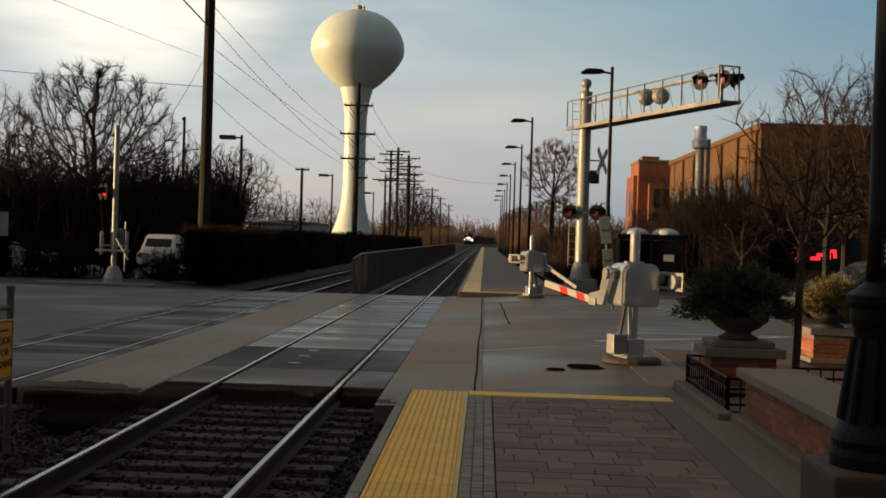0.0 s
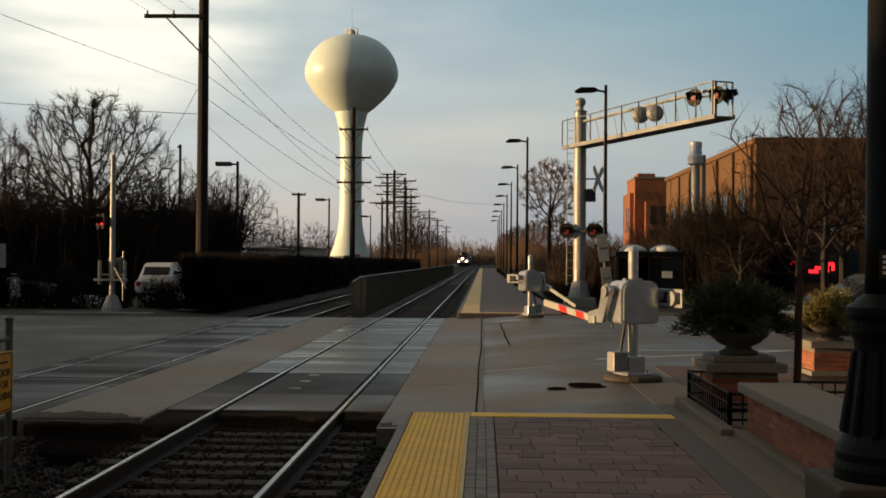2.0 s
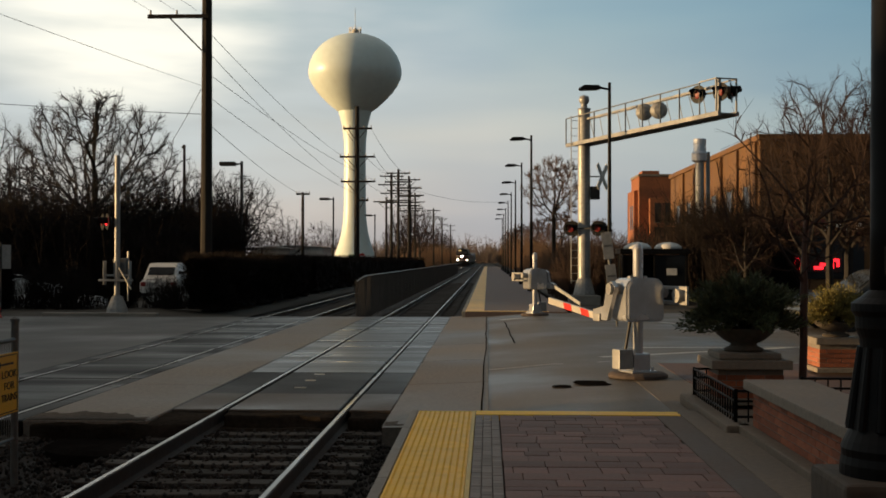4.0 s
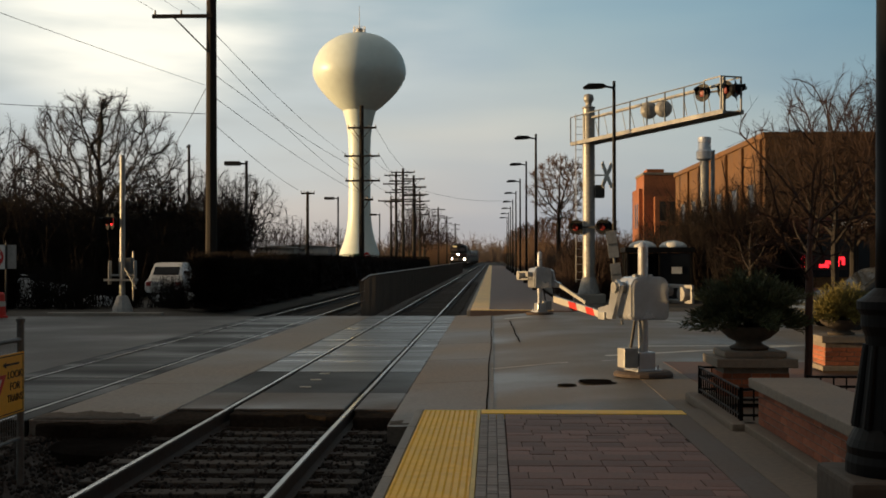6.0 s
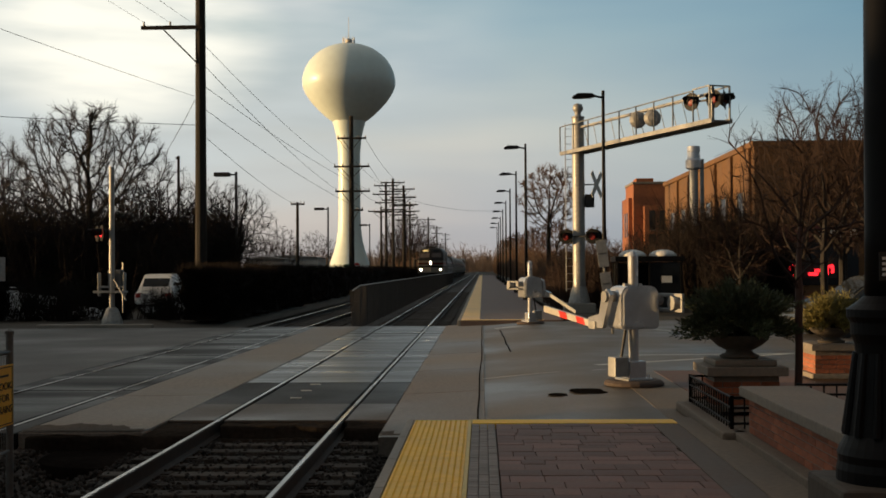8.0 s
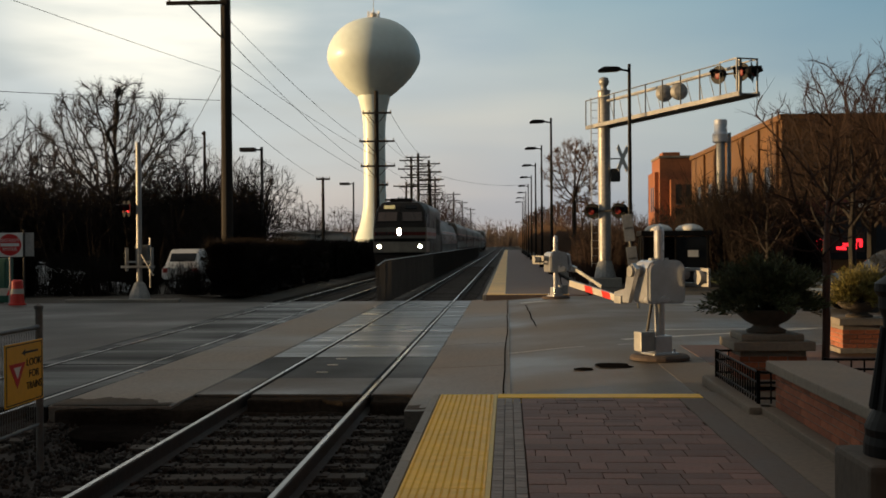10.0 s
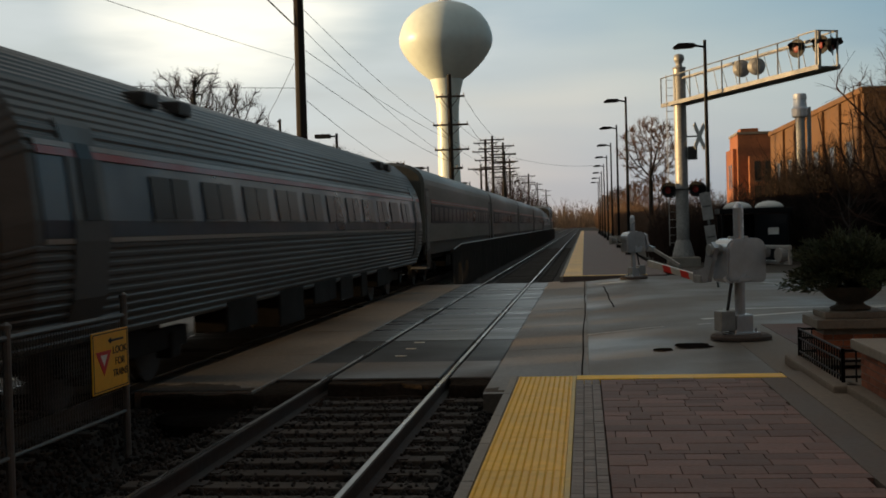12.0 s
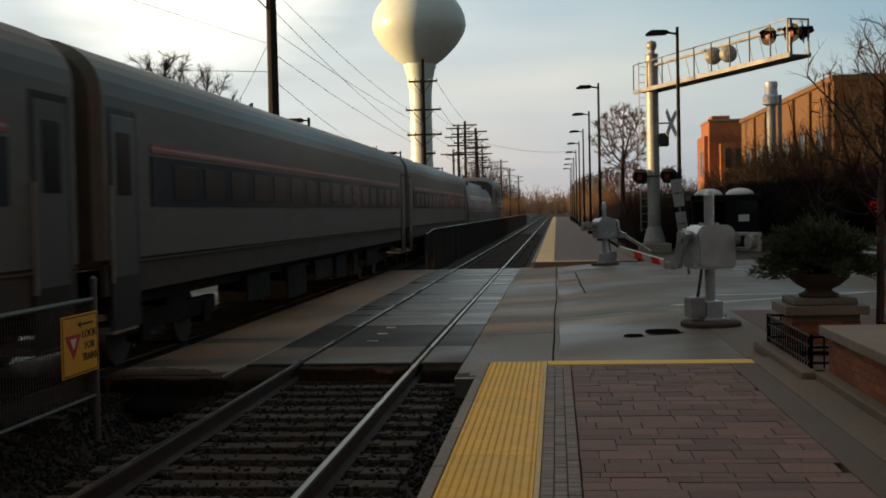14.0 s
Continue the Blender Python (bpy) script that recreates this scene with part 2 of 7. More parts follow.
M = {
    "ballast": mat("ballast", (0.025, 0.020, 0.018), 0.9, vary=0.5, scale=3, fine=90, bump=0.6, island=0.55),
    "earth": mat("earth", (0.05, 0.041, 0.032), 0.95, vary=0.45, scale=1.2, fine=40, bump=0.5),
    "asphalt": mat("asphalt", (0.138, 0.118, 0.10), 0.52, spec=0.35, vary=0.38, scale=1.3, fine=120, bump=0.2, rough_vary=0.24),
    "wet_asphalt": mat("wet_asphalt", (0.012, 0.0115, 0.0115), 0.55, spec=0.12, vary=0.35, scale=1.2, fine=100, bump=0.12, rough_vary=0.16),
    "wet_panel": mat("wet_panel", (0.042, 0.040, 0.040), 0.34, spec=0.2, vary=0.4, scale=2.4, fine=70, bump=0.12, rough_vary=0.14, stretch=(0.4, 2.4, 1)),
    "concrete": mat("concrete", (0.205, 0.170, 0.140), 0.6, spec=0.3, vary=0.5, scale=0.8, fine=90, bump=0.14, rough_vary=0.22, each=0.14, stain=(0.10, 0.085, 0.072)),
    "kerb": mat("kerb", (0.26, 0.24, 0.21), 0.75, vary=0.3, scale=3, fine=80, bump=0.2, each=0.08),
    "stone_cap": mat("stone_cap", (0.2262, 0.1950, 0.1599), 0.75, vary=0.25, scale=5, fine=90, bump=0.2),
    "tactile": mat("tactile", (0.93, 0.57, 0.06), 0.6, vary=0.16, scale=3, fine=30, bump=0.08, each=0.04),
    "yellow_paint": mat("yellow_paint", (0.62, 0.40, 0.05), 0.6, vary=0.25, scale=5, fine=60, bump=0.1),
    "white_line": mat("white_line", (0.62, 0.60, 0.55), 0.6, vary=0.35, scale=6, fine=70, bump=0.1),
    "paver": mat("paver", (0.152, 0.086, 0.071), 0.7, vary=0.25, scale=6, fine=90, bump=0.25, island=0.3, each=0.3),
    "paver_grey": mat("paver_grey", (0.20, 0.175, 0.16), 0.7, vary=0.2, scale=6, fine=90, bump=0.25, island=0.2, each=0.2),
    "joint": mat("joint", (0.085, 0.063, 0.054), 0.9, bump=0.2),
    "brick": mat("brick", (0.33, 0.105, 0.05), 0.8, vary=0.3, scale=9, fine=90, bump=0.3, island=0.3, each=0.3),
    "brick_far": mat("brick_far", (0.1505, 0.0756, 0.0294), 0.85, vary=0.22, scale=1.5, fine=12, bump=0.2),
    "brick_red_far": mat("brick_red_far", (0.30, 0.11, 0.05), 0.85, vary=0.22, scale=1.5, fine=12, bump=0.2),
    "mortar": mat("mortar", (0.22, 0.19, 0.16), 0.9, bump=0.2),
    "rail_head": mat("rail_head", (0.34, 0.335, 0.33), 0.3, 1.0, vary=0.2, scale=4, fine=50, bump=0.03, stretch=(4, 0.3, 4)),
    "rail_rust": mat("rail_rust", (0.03, 0.02, 0.016), 0.8, 0.0, vary=0.4, scale=4, fine=50, bump=0.25),
    "tie": mat("tie", (0.064, 0.055, 0.048), 0.85, spec=0.2, vary=0.4, scale=5, fine=60, bump=0.4, stretch=(0.4, 3, 3), each=0.35),
    "steel": mat("steel", (0.30, 0.31, 0.32), 0.45, 0.7, vary=0.25, scale=4, fine=40, bump=0.08),
    "alu": mat("alu", (0.58, 0.60, 0.64), 0.25, 0.6, vary=0.12, scale=5, fine=40, bump=0.05),
    "galv": mat("galv", (0.34, 0.34, 0.335), 0.48, 0.25, vary=0.25, scale=5, fine=40, bump=0.08),
    "galv_dark": mat("galv_dark", (0.15, 0.155, 0.155), 0.55, 0.4, vary=0.3, scale=5, fine=40, bump=0.08),
    "skirt": mat("skirt", (0.06, 0.048, 0.038), 0.8, vary=0.35, scale=2, fine=20, bump=0.1),
    "black_paint": mat("black_paint", (0.006, 0.006, 0.007), 0.5, spec=0.15, vary=0.3, scale=6, fine=50, bump=0.06),
    "dark_steel": mat("dark_steel", (0.035, 0.034, 0.034), 0.6, 0.2, vary=0.35, scale=4, fine=40, bump=0.1),
    "wood_pole": mat("wood_pole", (0.022, 0.017, 0.014), 0.9, vary=0.4, scale=4, fine=40, bump=0.4, stretch=(4, 4, 0.3)),
    "tower_paint": mat("tower_paint", (0.76, 0.87, 0.85), 0.38, vary=0.07, scale=0.35, fine=4, bump=0.03, rough_vary=0.06),
    "bark": mat("bark", (0.026, 0.021, 0.018), 0.95, vary=0.4, scale=4, fine=40, bump=0.4),
    "twig": mat("twig", (0.026, 0.020, 0.016), 0.95, vary=0.3, scale=3, fine=20, bump=0.0),
    "twig_red": mat("twig_red", (0.034, 0.021, 0.017), 0.9, spec=0.2, vary=0.3, scale=3, fine=20, bump=0.0),
    "twig_tan": mat("twig_tan", (0.11, 0.065, 0.04), 0.95, vary=0.3, scale=2, fine=12, bump=0.0),
    # near-black twigs; also carries the shade on the brush near the shelter
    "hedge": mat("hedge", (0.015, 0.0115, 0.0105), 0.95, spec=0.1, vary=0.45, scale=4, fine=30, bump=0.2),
    "evergreen": mat("evergreen", (0.052, 0.068, 0.030), 0.75, vary=0.45, scale=6, fine=40, bump=0.0, island=0.5),
    "yellow_green": mat("yellow_green", (0.20, 0.17, 0.04), 0.75, vary=0.4, scale=8, fine=40, bump=0.0, island=0.45),
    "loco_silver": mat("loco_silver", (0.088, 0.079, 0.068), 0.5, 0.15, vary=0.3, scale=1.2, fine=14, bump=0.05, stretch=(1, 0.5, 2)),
    # nose silver and white: paler, warmer copies with the sunlight put into the colour
    "nose_sunlit_silver": mat("nose_sunlit_silver", (0.27, 0.225, 0.175), 0.5, 0.1, vary=0.25, scale=1.5, fine=14, bump=0.04),
    "nose_sunlit_white": mat("nose_sunlit_white", (0.37, 0.325, 0.27), 0.5, vary=0.18, scale=2, fine=20, bump=0.03),
    "fence_grey": mat("fence_grey", (0.085, 0.075, 0.068), 0.8, vary=0.2, scale=2, fine=10, bump=0.0),
    "car_steel": mat("car_steel", (0.080, 0.078, 0.074), 0.5, 0.35, vary=0.25, scale=1.0, fine=14, bump=0.04, stretch=(1, 0.3, 2)),
    "car_grey": mat("car_grey", (0.098, 0.093, 0.078), 0.5, 0.2, vary=0.25, scale=0.8, fine=12, bump=0.04, stretch=(1, 0.3, 2)),
    "loco_black": mat("loco_black", (0.018, 0.0135, 0.0105), 0.55, spec=0.25, vary=0.3, scale=2, fine=20, bump=0.05),
    "train_red": mat("train_red", (0.27, 0.035, 0.025), 0.45, vary=0.25, scale=2, fine=20, bump=0.03),
    "train_blue": mat("train_blue", (0.02, 0.035, 0.06), 0.35, vary=0.25, scale=2, fine=20, bump=0.03),
    "train_white": mat("train_white", (0.25, 0.235, 0.215), 0.45, vary=0.2, scale=2, fine=20, bump=0.03),
    "underframe": mat("underframe", (0.0100, 0.0085, 0.0075), 0.85, spec=0.2, vary=0.5, scale=3, fine=30, bump=0.3),
    "glass_dark": mat("glass_dark", (0.015, 0.018, 0.022), 0.08, vary=0.2, scale=1, fine=5, bump=0.0, rough_vary=0.03, spec=0.25),
    "train_glass": mat("train_glass", (0.0055, 0.0065, 0.008), 0.3, vary=0.2, scale=1, fine=5, bump=0.0, rough_vary=0.05, spec=0.06),
    "headlight": mat("headlight", (0.9, 0.85, 0.7), 0.3, vary=0.0, bump=0.0, emit=((1.0, 0.80, 0.52), 150.0)),
    "marker_light": mat("marker_light", (0.9, 0.6, 0.3), 0.3, vary=0.0, bump=0.0, emit=((1.0, 0.65, 0.35), 4.0)),
    "red_glow": mat("red_glow", (0.6, 0.02, 0.02), 0.3, vary=0.0, bump=0.0, emit=((1.0, 0.02, 0.03), 2.2)),
    "red_lens": mat("red_lens", (0.22, 0.010, 0.009), 0.5, vary=0.1, bump=0.0),
    "reflect_red": mat("reflect_red", (0.62, 0.03, 0.02), 0.4, vary=0.15, scale=6, bump=0.02),
    "reflect_white": mat("reflect_white", (0.50, 0.47, 0.42), 0.4, vary=0.15, scale=6, bump=0.02),
    "sign_yellow": mat("sign_yellow", (0.78, 0.42, 0.02), 0.45, vary=0.1, scale=6, bump=0.02),
    "sign_white": mat("sign_white", (0.72, 0.72, 0.70), 0.5, vary=0.1, scale=6, bump=0.02),
    "sign_red": mat("sign_red", (0.55, 0.02, 0.02), 0.45, vary=0.1, scale=6, bump=0.02),
    "ink": mat("ink", (0.015, 0.014, 0.012), 0.6, vary=0.1, bump=0.0),
    "car_white": mat("car_white", (0.72, 0.73, 0.74), 0.25, vary=0.08, scale=2, bump=0.0),
    "car_dark": mat("car_dark", (0.05, 0.055, 0.06), 0.2, 0.3, vary=0.15, scale=2, bump=0.0),
    "rubber": mat("rubber", (0.02, 0.02, 0.02), 0.85, bump=0.1),
    "far_woods": mat("far_woods", (0.10, 0.075, 0.065), 0.95, vary=0.35, scale=0.5, fine=4, bump=0.0),
    "snow": mat("snow", (0.75, 0.77, 0.80), 0.7, vary=0.15, scale=4, fine=20, bump=0.3),
    "house_wall": mat("house_wall", (0.5250, 0.5100, 0.4950), 0.8, vary=0.2, scale=1, fine=8, bump=0.1),
    "roof_dark": mat("roof_dark", (0.07, 0.07, 0.075), 0.85, vary=0.3, scale=2, fine=20, bump=0.2),
    "planter_stone": mat("planter_stone", (0.08, 0.064, 0.05), 0.85, vary=0.3, scale=8, fine=60, bump=0.3),
    "vault_green": mat("vault_green", (0.02, 0.10, 0.07), 0.6, vary=0.2, bump=0.05),
}


# ---------- building helpers ----------
def part(name, bm, material, parent=None, label="", smooth=False, kind=""):
    me = bpy.data.meshes.new(name)
    bm.normal_update()
    bm.to_mesh(me)
    bm.free()
    me.materials.append(M[material])
    if smooth:
        for p in me.polygons:
            p.use_smooth = True
    ob = new(name, me)
    if parent is not None:
        ob.parent = parent
    if label or kind:
        tagged(ob, label, kind=kind)
    return ob


def thing(name, label, category, m=None, group="", kind=""):
    ob = new(name)
    ob.empty_display_size = 0.2
    if m is not None:
        ob.matrix_world = m
    return tagged(ob, label, category, group, kind)


def box(bm, x0, x1, y0, y1, z0, z1, bev=0.0, m=None):
    r = bmesh.ops.create_cube(bm, size=1.0)
    vs = r["verts"]
    bmesh.ops.scale(bm, vec=(x1 - x0, y1 - y0, z1 - z0), verts=vs)
    bmesh.ops.translate(bm, vec=((x0 + x1) / 2, (y0 + y1) / 2, (z0 + z1) / 2), verts=vs)
    if bev:
        es = list({e for v in vs for e in v.link_edges})
        r2 = bmesh.ops.bevel(bm, geom=es, offset=bev, segments=2, affect="EDGES", profile=0.6)
        vs = list({v for f in r2["faces"] for v in f.verts} | {v for v in vs if v.is_valid})
    if m is not None:
        bmesh.ops.transform(bm, matrix=m, verts=vs)
    return vs


def B(x0, x1, y0, y1, z0, z1, bev=0.0, m=None):
    bm = bmesh.new()
    box(bm, x0, x1, y0, y1, z0, z1, bev, m)
    return bm


def tube(bm, a, b, r0, r1=None, seg=10):
    """A round bar from a to b, tapering from r0 to r1."""
    a, b = Vector(a), Vector(b)
    r1 = r0 if r1 is None else r1
    d = b - a
    q = d.to_track_quat("Z", "Y").to_matrix().to_4x4()
    r = bmesh.ops.create_cone(bm, cap_ends=True, segments=seg, radius1=r0, radius2=max(r1, 1e-4), depth=d.length)
    bmesh.ops.transform(bm, matrix=Matrix.Translation((a + b) / 2) @ q, verts=r["verts"])
    return r["verts"]


def T(a, b, r0, r1=None, seg=10):
    bm = bmesh.new()
    tube(bm, a, b, r0, r1, seg)
    return bm


def lathe(profile, seg=32, bm=None, m=None):
    """Turns (radius, height) pairs round the z axis."""
    bm = bm or bmesh.new()
    rings = []
    made = []
    for r, z in profile:
        ring = [bm.verts.new((r * math.cos(i * math.tau / seg), r * math.sin(i * math.tau / seg), z)) for i in range(seg)] if r > 1e-5 else [bm.verts.new((0, 0, z))]
        rings.append(ring)
        made += ring
    for a, b in zip(rings, rings[1:]):
        for i in range(seg):
            j = (i + 1) % seg
            if len(a) == 1 and len(b) > 1:
                bm.faces.new((a[0], b[j], b[i]))
            elif len(b) == 1 and len(a) > 1:
                bm.faces.new((a[i], a[j], b[0]))
            elif len(a) > 1:
                bm.faces.new((a[i], a[j], b[j], b[i]))
    for ring, flip in ((rings[0], True), (rings[-1], False)):
        if len(ring) > 2:
            bm.faces.new(ring[::-1] if flip else ring)
    if m is not None:
        bmesh.ops.transform(bm, matrix=m, verts=made)
    return bm


def prism(outline, y0, y1, bm=None, m=None):
    """Pulls an (x, z) outline along y."""
    bm = bm or bmesh.new()
    a = [bm.verts.new((x, y0, z)) for x, z in outline]
    b = [bm.verts.new((x, y1, z)) for x, z in outline]
    k = len(a)
    for i in range(k):
        bm.faces.new((a[i], a[(i + 1) % k], b[(i + 1) % k], b[i]))
    bm.faces.new(a[::-1])
    bm.faces.new(b)
    bmesh.ops.recalc_face_normals(bm, faces=bm.faces)
    if m is not None:
        bmesh.ops.transform(bm, matrix=m, verts=a + b)
    return bm


def grid_sheet(x0, x1, y0, y1, nx, ny, zf):
    bm = bmesh.new()
    vs = [[bm.verts.new((x0 + (x1 - x0) * i / nx, y0 + (y1 - y0) * j / ny, 0)) for i in range(nx + 1)] for j in range(ny + 1)]
    for row in vs:
        for v in row:
            v.co.z = zf(v.co.x, v.co.y)
    for j in range(ny):
        for i in range(nx):
            bm.faces.new((vs[j][i], vs[j][i + 1], vs[j + 1][i + 1], vs[j + 1][i]))
    return bm


RAIL = -0.21          # height of the rail heads; the platform's top is 0
TRACK_A, TRACK_B = -2.49, -6.34
ROAD0, ROAD1 = 12.6, 36.6


# ---------- ground ----------
def build_ground():
    g = part("ground", grid_sheet(-2500, 2500, -600, 4000, 20, 20, lambda x, y: -0.62), "earth", kind="structure")
    tagged(g, "bare brown earth reaching to the horizon", "ground")

    def ballast_z(x, y):
        z = -0.60
        for c in (TRACK_A, TRACK_B):
            d = abs(x - c)
            z = max(z, -0.455 - max(0.0, d - 1.35) * 0.35)
        return z + 0.025 * noise.noise((x * 2.1, y * 2.1, 3.0)) + 0.018 * noise.noise((x * 7, y * 7, 1.0))
    b = part("ballast_bed", grid_sheet(-9.2, -0.78, -10, 13.6, 60, 150, ballast_z), "ballast", kind="structure", smooth=True)
    tagged(b, "dark crushed stone ballast between the sleepers", "ballast")
    b = part("ballast_bed", grid_sheet(-9.2, -0.78, 37.6, 700, 24, 160, ballast_z), "ballast", kind="structure", smooth=True)
    tagged(b, "dark crushed stone ballast beyond the crossing", "ballast")
    v = part("verge", grid_sheet(-220, -8.9, 37.0, 600, 50, 60, lambda x, y: -0.30 + 0.05 * noise.noise((x * 0.6, y * 0.6, 0)) - 0.2 * max(0, min(1, (x + 10) / 1.1))), "earth", kind="structure")
    tagged(v, "winter-brown grass verge beside the tracks", "ground")
    v = part("verge", grid_sheet(-220, -8.9, -60, 13.0, 50, 20, lambda x, y: -0.34 + 0.05 * noise.noise((x * 0.6, y * 0.6, 0))), "earth", kind="structure")
    tagged(v, "winter-brown grass verge beside the tracks", "ground")
    v = part("verge", grid_sheet(2.9, 260, 37.2, 700, 40, 60, lambda x, y: -0.12 + 0.04 * noise.noise((x * 0.6, y * 0.6, 0))), "earth", kind="structure")
    tagged(v, "winter-brown ground behind the far platform", "ground")


build_ground()


# ---------- road over the tracks ----------
def road_z(x):
    u = max(0.0, min(1.0, (x + 1.15) / 3.0))
    return RAIL + 0.004 + 0.155 * u * u * (3 - 2 * u)


def slab(name, x0, x1, y0, y1, material, label, top=None, depth=0.38, bev=0.012, parent=None):
    """A slab whose top follows the fall of the road."""
    bm = bmesh.new()
    za, zb = (road_z(x0), road_z(x1)) if top is None else (top, top)
    prism([(x0, za - depth), (x1, zb - depth), (x1, zb), (x0, za)], y0, y1, bm)
    if bev:
        bmesh.ops.bevel(bm, geom=bm.edges[:], offset=bev, segments=1, affect="EDGES")
    ob = part(name, bm, material, parent, kind="structure" if parent is None else "")
    if parent is None:
        tagged(ob, label, "road")
    return ob


def build_road():
    # open road east and west of the tracks
    bm = bmesh.new()
    xs = [-1.15 + 0.15 * i for i in range(21)] + [3, 6, 12, 30, 90]
    top = [(x, road_z(x)) for x in xs]
    prism([(x, -0.6) for x in (90, -1.15)] + top, 12.86, 37.2, bm)
    tagged(part("road", bm, "asphalt", kind="structure"), "damp grey road surface east of the tracks", "road")
    slab("road", -90, -7.42, 13.2, 37.2, "asphalt_west", "damp grey asphalt road west of the tracks", top=RAIL)
    # concrete strip between the tracks, in cast panels
    ys = [13.3, 17.2, 21.1, 25.0, 28.9, 32.8, 37.6]
    strip = thing("concrete_panels", "pale tan concrete strip between the two tracks", "pavement", kind="structure")
    for a, b in zip(ys, ys[1:]):
        slab("panel", -5.30, -3.875, a + 0.008, b - 0.008, "concrete", "", top=RAIL, parent=strip)
    strip = thing("concrete_panels", "tan concrete panels between track and platform", "pavement", kind="structure")
    for a, b in zip([13.0] + ys[1:-1], ys[1:]):
        slab("panel", -1.16, 0.02, a + 0.012, b - 0.012, "concrete", "", top=None, depth=0.3, parent=strip).location.z = 0.006
    # crossing panels: dark rubber and wet asphalt round the rails
    for c, lo, hi in ((TRACK_A, -3.86, -1.17), (TRACK_B, -7.41, -5.31)):
        panels = thing("crossing_panels", "wet dark crossing panels between and beside the rails", "crossing", kind="structure")
        for x0, x1 in ((lo, c - 0.80), (c - 0.68, c + 0.68), (c + 0.80, hi)):
            y = 14.35 if c == TRACK_A else 13.25
            k = 0
            while y < 37.5:
                step = (1.75, 3.0, 3.6, 3.6)[min(k, 3)]
                e = min(y + step, 37.8)
                slab("panel", x0, x1, y + 0.006, e - 0.006, ("concrete_dark", "wet_asphalt", "wet_panel")[min(k, 2)] if c == TRACK_A else ("wet_asphalt", "wet_b")[min(k, 1)], "", top=RAIL - (0.006 if k % 2 else 0.0), parent=panels)
                y, k = e, k + 1
    # concrete end walls of the crossing under the rails
    bm = bmesh.new()
    box(bm, -5.2, -0.95, 14.0, 14.35, -0.75, RAIL - 0.175, 0.03)
    box(bm, TRACK_A - 0.66, TRACK_A + 0.66, 14.05, 14.36, -0.6, RAIL - 0.03, 0.03)
    box(bm, -5.2, TRACK_A - 0.84, 13.22, 14.36, -0.7, RAIL - 0.03, 0.04)
    box(bm, TRACK_A + 0.84, -0.88, 13.9, 14.36, -0.7, RAIL - 0.03, 0.04)
    bmesh.ops.subdivide_edges(bm, edges=[e for e in bm.edges if e.calc_length() > 0.3], cuts=9, use_grid_fill=True)
    for v in bm.verts:
        v.co += Vector((0.0, noise.noise(v.co * 3.1) * 0.07, min(0.012, noise.noise(v.co * 4.3 + Vector((5, 0, 0))) * 0.035)))
    tagged(part("crossing_end", bm, "dirt", kind="structure"), "dirty concrete edge where the crossing meets the ballast", "kerb")
    # markings, cracks and wear on the open road
    def line(name, pts, w, z, material, label, cat):
        bm = bmesh.new()
        for (xa, ya), (xb, yb) in zip(pts, pts[1:]):
            d = Vector((xb - xa, yb - ya, 0)).normalized()
            s = Vector((-d.y, d.x, 0)) * w / 2
            q = [Vector((xa, ya, 0)) - s, Vector((xb, yb, 0)) - s, Vector((xb, yb, 0)) + s, Vector((xa, ya, 0)) + s]
            for p in q:
                p.z = road_z(p.x) + z
            bm.faces.new([bm.verts.new(p) for p in q])
        return tagged(part(name, bm, material, kind="structure"), label, cat)
    line("stop_line", [(1.95, 20.4), (5.8, 22.8)], 0.18, 0.005, "white_line", "worn white stop line on the road", "road marking")
    line("stop_line", [(2.55, 22.6), (9.5, 23.2)], 0.14, 0.005, "white_line", "worn white line across the road", "road marking")
    line("lane_line", [(4.6, 31.8), (6.6, 27.6)], 0.16, 0.005, "white_line", "worn white lane line on the road", "road marking")
    line("lane_line", [(0.35, 34.2), (1.1, 34.4)], 0.35, 0.005, "white_line", "worn white lane line on the road", "road marking")
    line("seal_line", [(-0.02, 19.0), (1.0, 19.25), (2.0, 19.5)], 0.05, 0.006, "white_line", "pale sealed joint across the road", "road joint")
    r = random.Random(4)
    for name, a, b, w in (("joint", (-0.06, 13.2), (-0.02, 36.5), 0.022),
                          ("crack", (0.55, 24.5), (0.48, 33.0), 0.03)):
        pts = [(a[0] + (b[0] - a[0]) * i / 14 + r.uniform(-0.018, 0.018), a[1] + (b[1] - a[1]) * i / 14) for i in range(15)]
        line("road_crack", pts, w, 0.0035 + 0.008 * (a[0] < 0.1), "tar", "dark cracked joint in the road surface", "crack")
    for x0, x1, y0, reach in ((-5.28, -3.9, 13.32, 0.9), (-1.14, 0.0, 13.03, 0.35), (-8.9, -7.45, 13.24, 0.7)):
        bm = bmesh.new()
        n = 24
        lo = [bm.verts.new((x0 + (x1 - x0) * i / n, y0, 0)) for i in range(n + 1)]
        hi = [bm.verts.new((v.co.x, y0 + reach * (0.55 + 0.9 * noise.noise((v.co.x * 1.7, y0, 4.0)) + 0.25 * noise.noise((v.co.x * 9, y0, 1.0))), 0)) for v in lo]
        for v in lo + hi:
            v.co.z = (road_z(v.co.x) if x0 > -2 else RAIL) + 0.012
            v.co.y = max(v.co.y, y0)
        for i in range(n):
            if hi[i].co.y > y0 + 0.02 and hi[i + 1].co.y > y0 + 0.02:
                bm.faces.new((lo[i], lo[i + 1], hi[i + 1], hi[i]))
        tagged(part("dirt_patch", bm, "washed_dirt", kind="structure"), "dark dirt washed over the end of the concrete", "dirt")
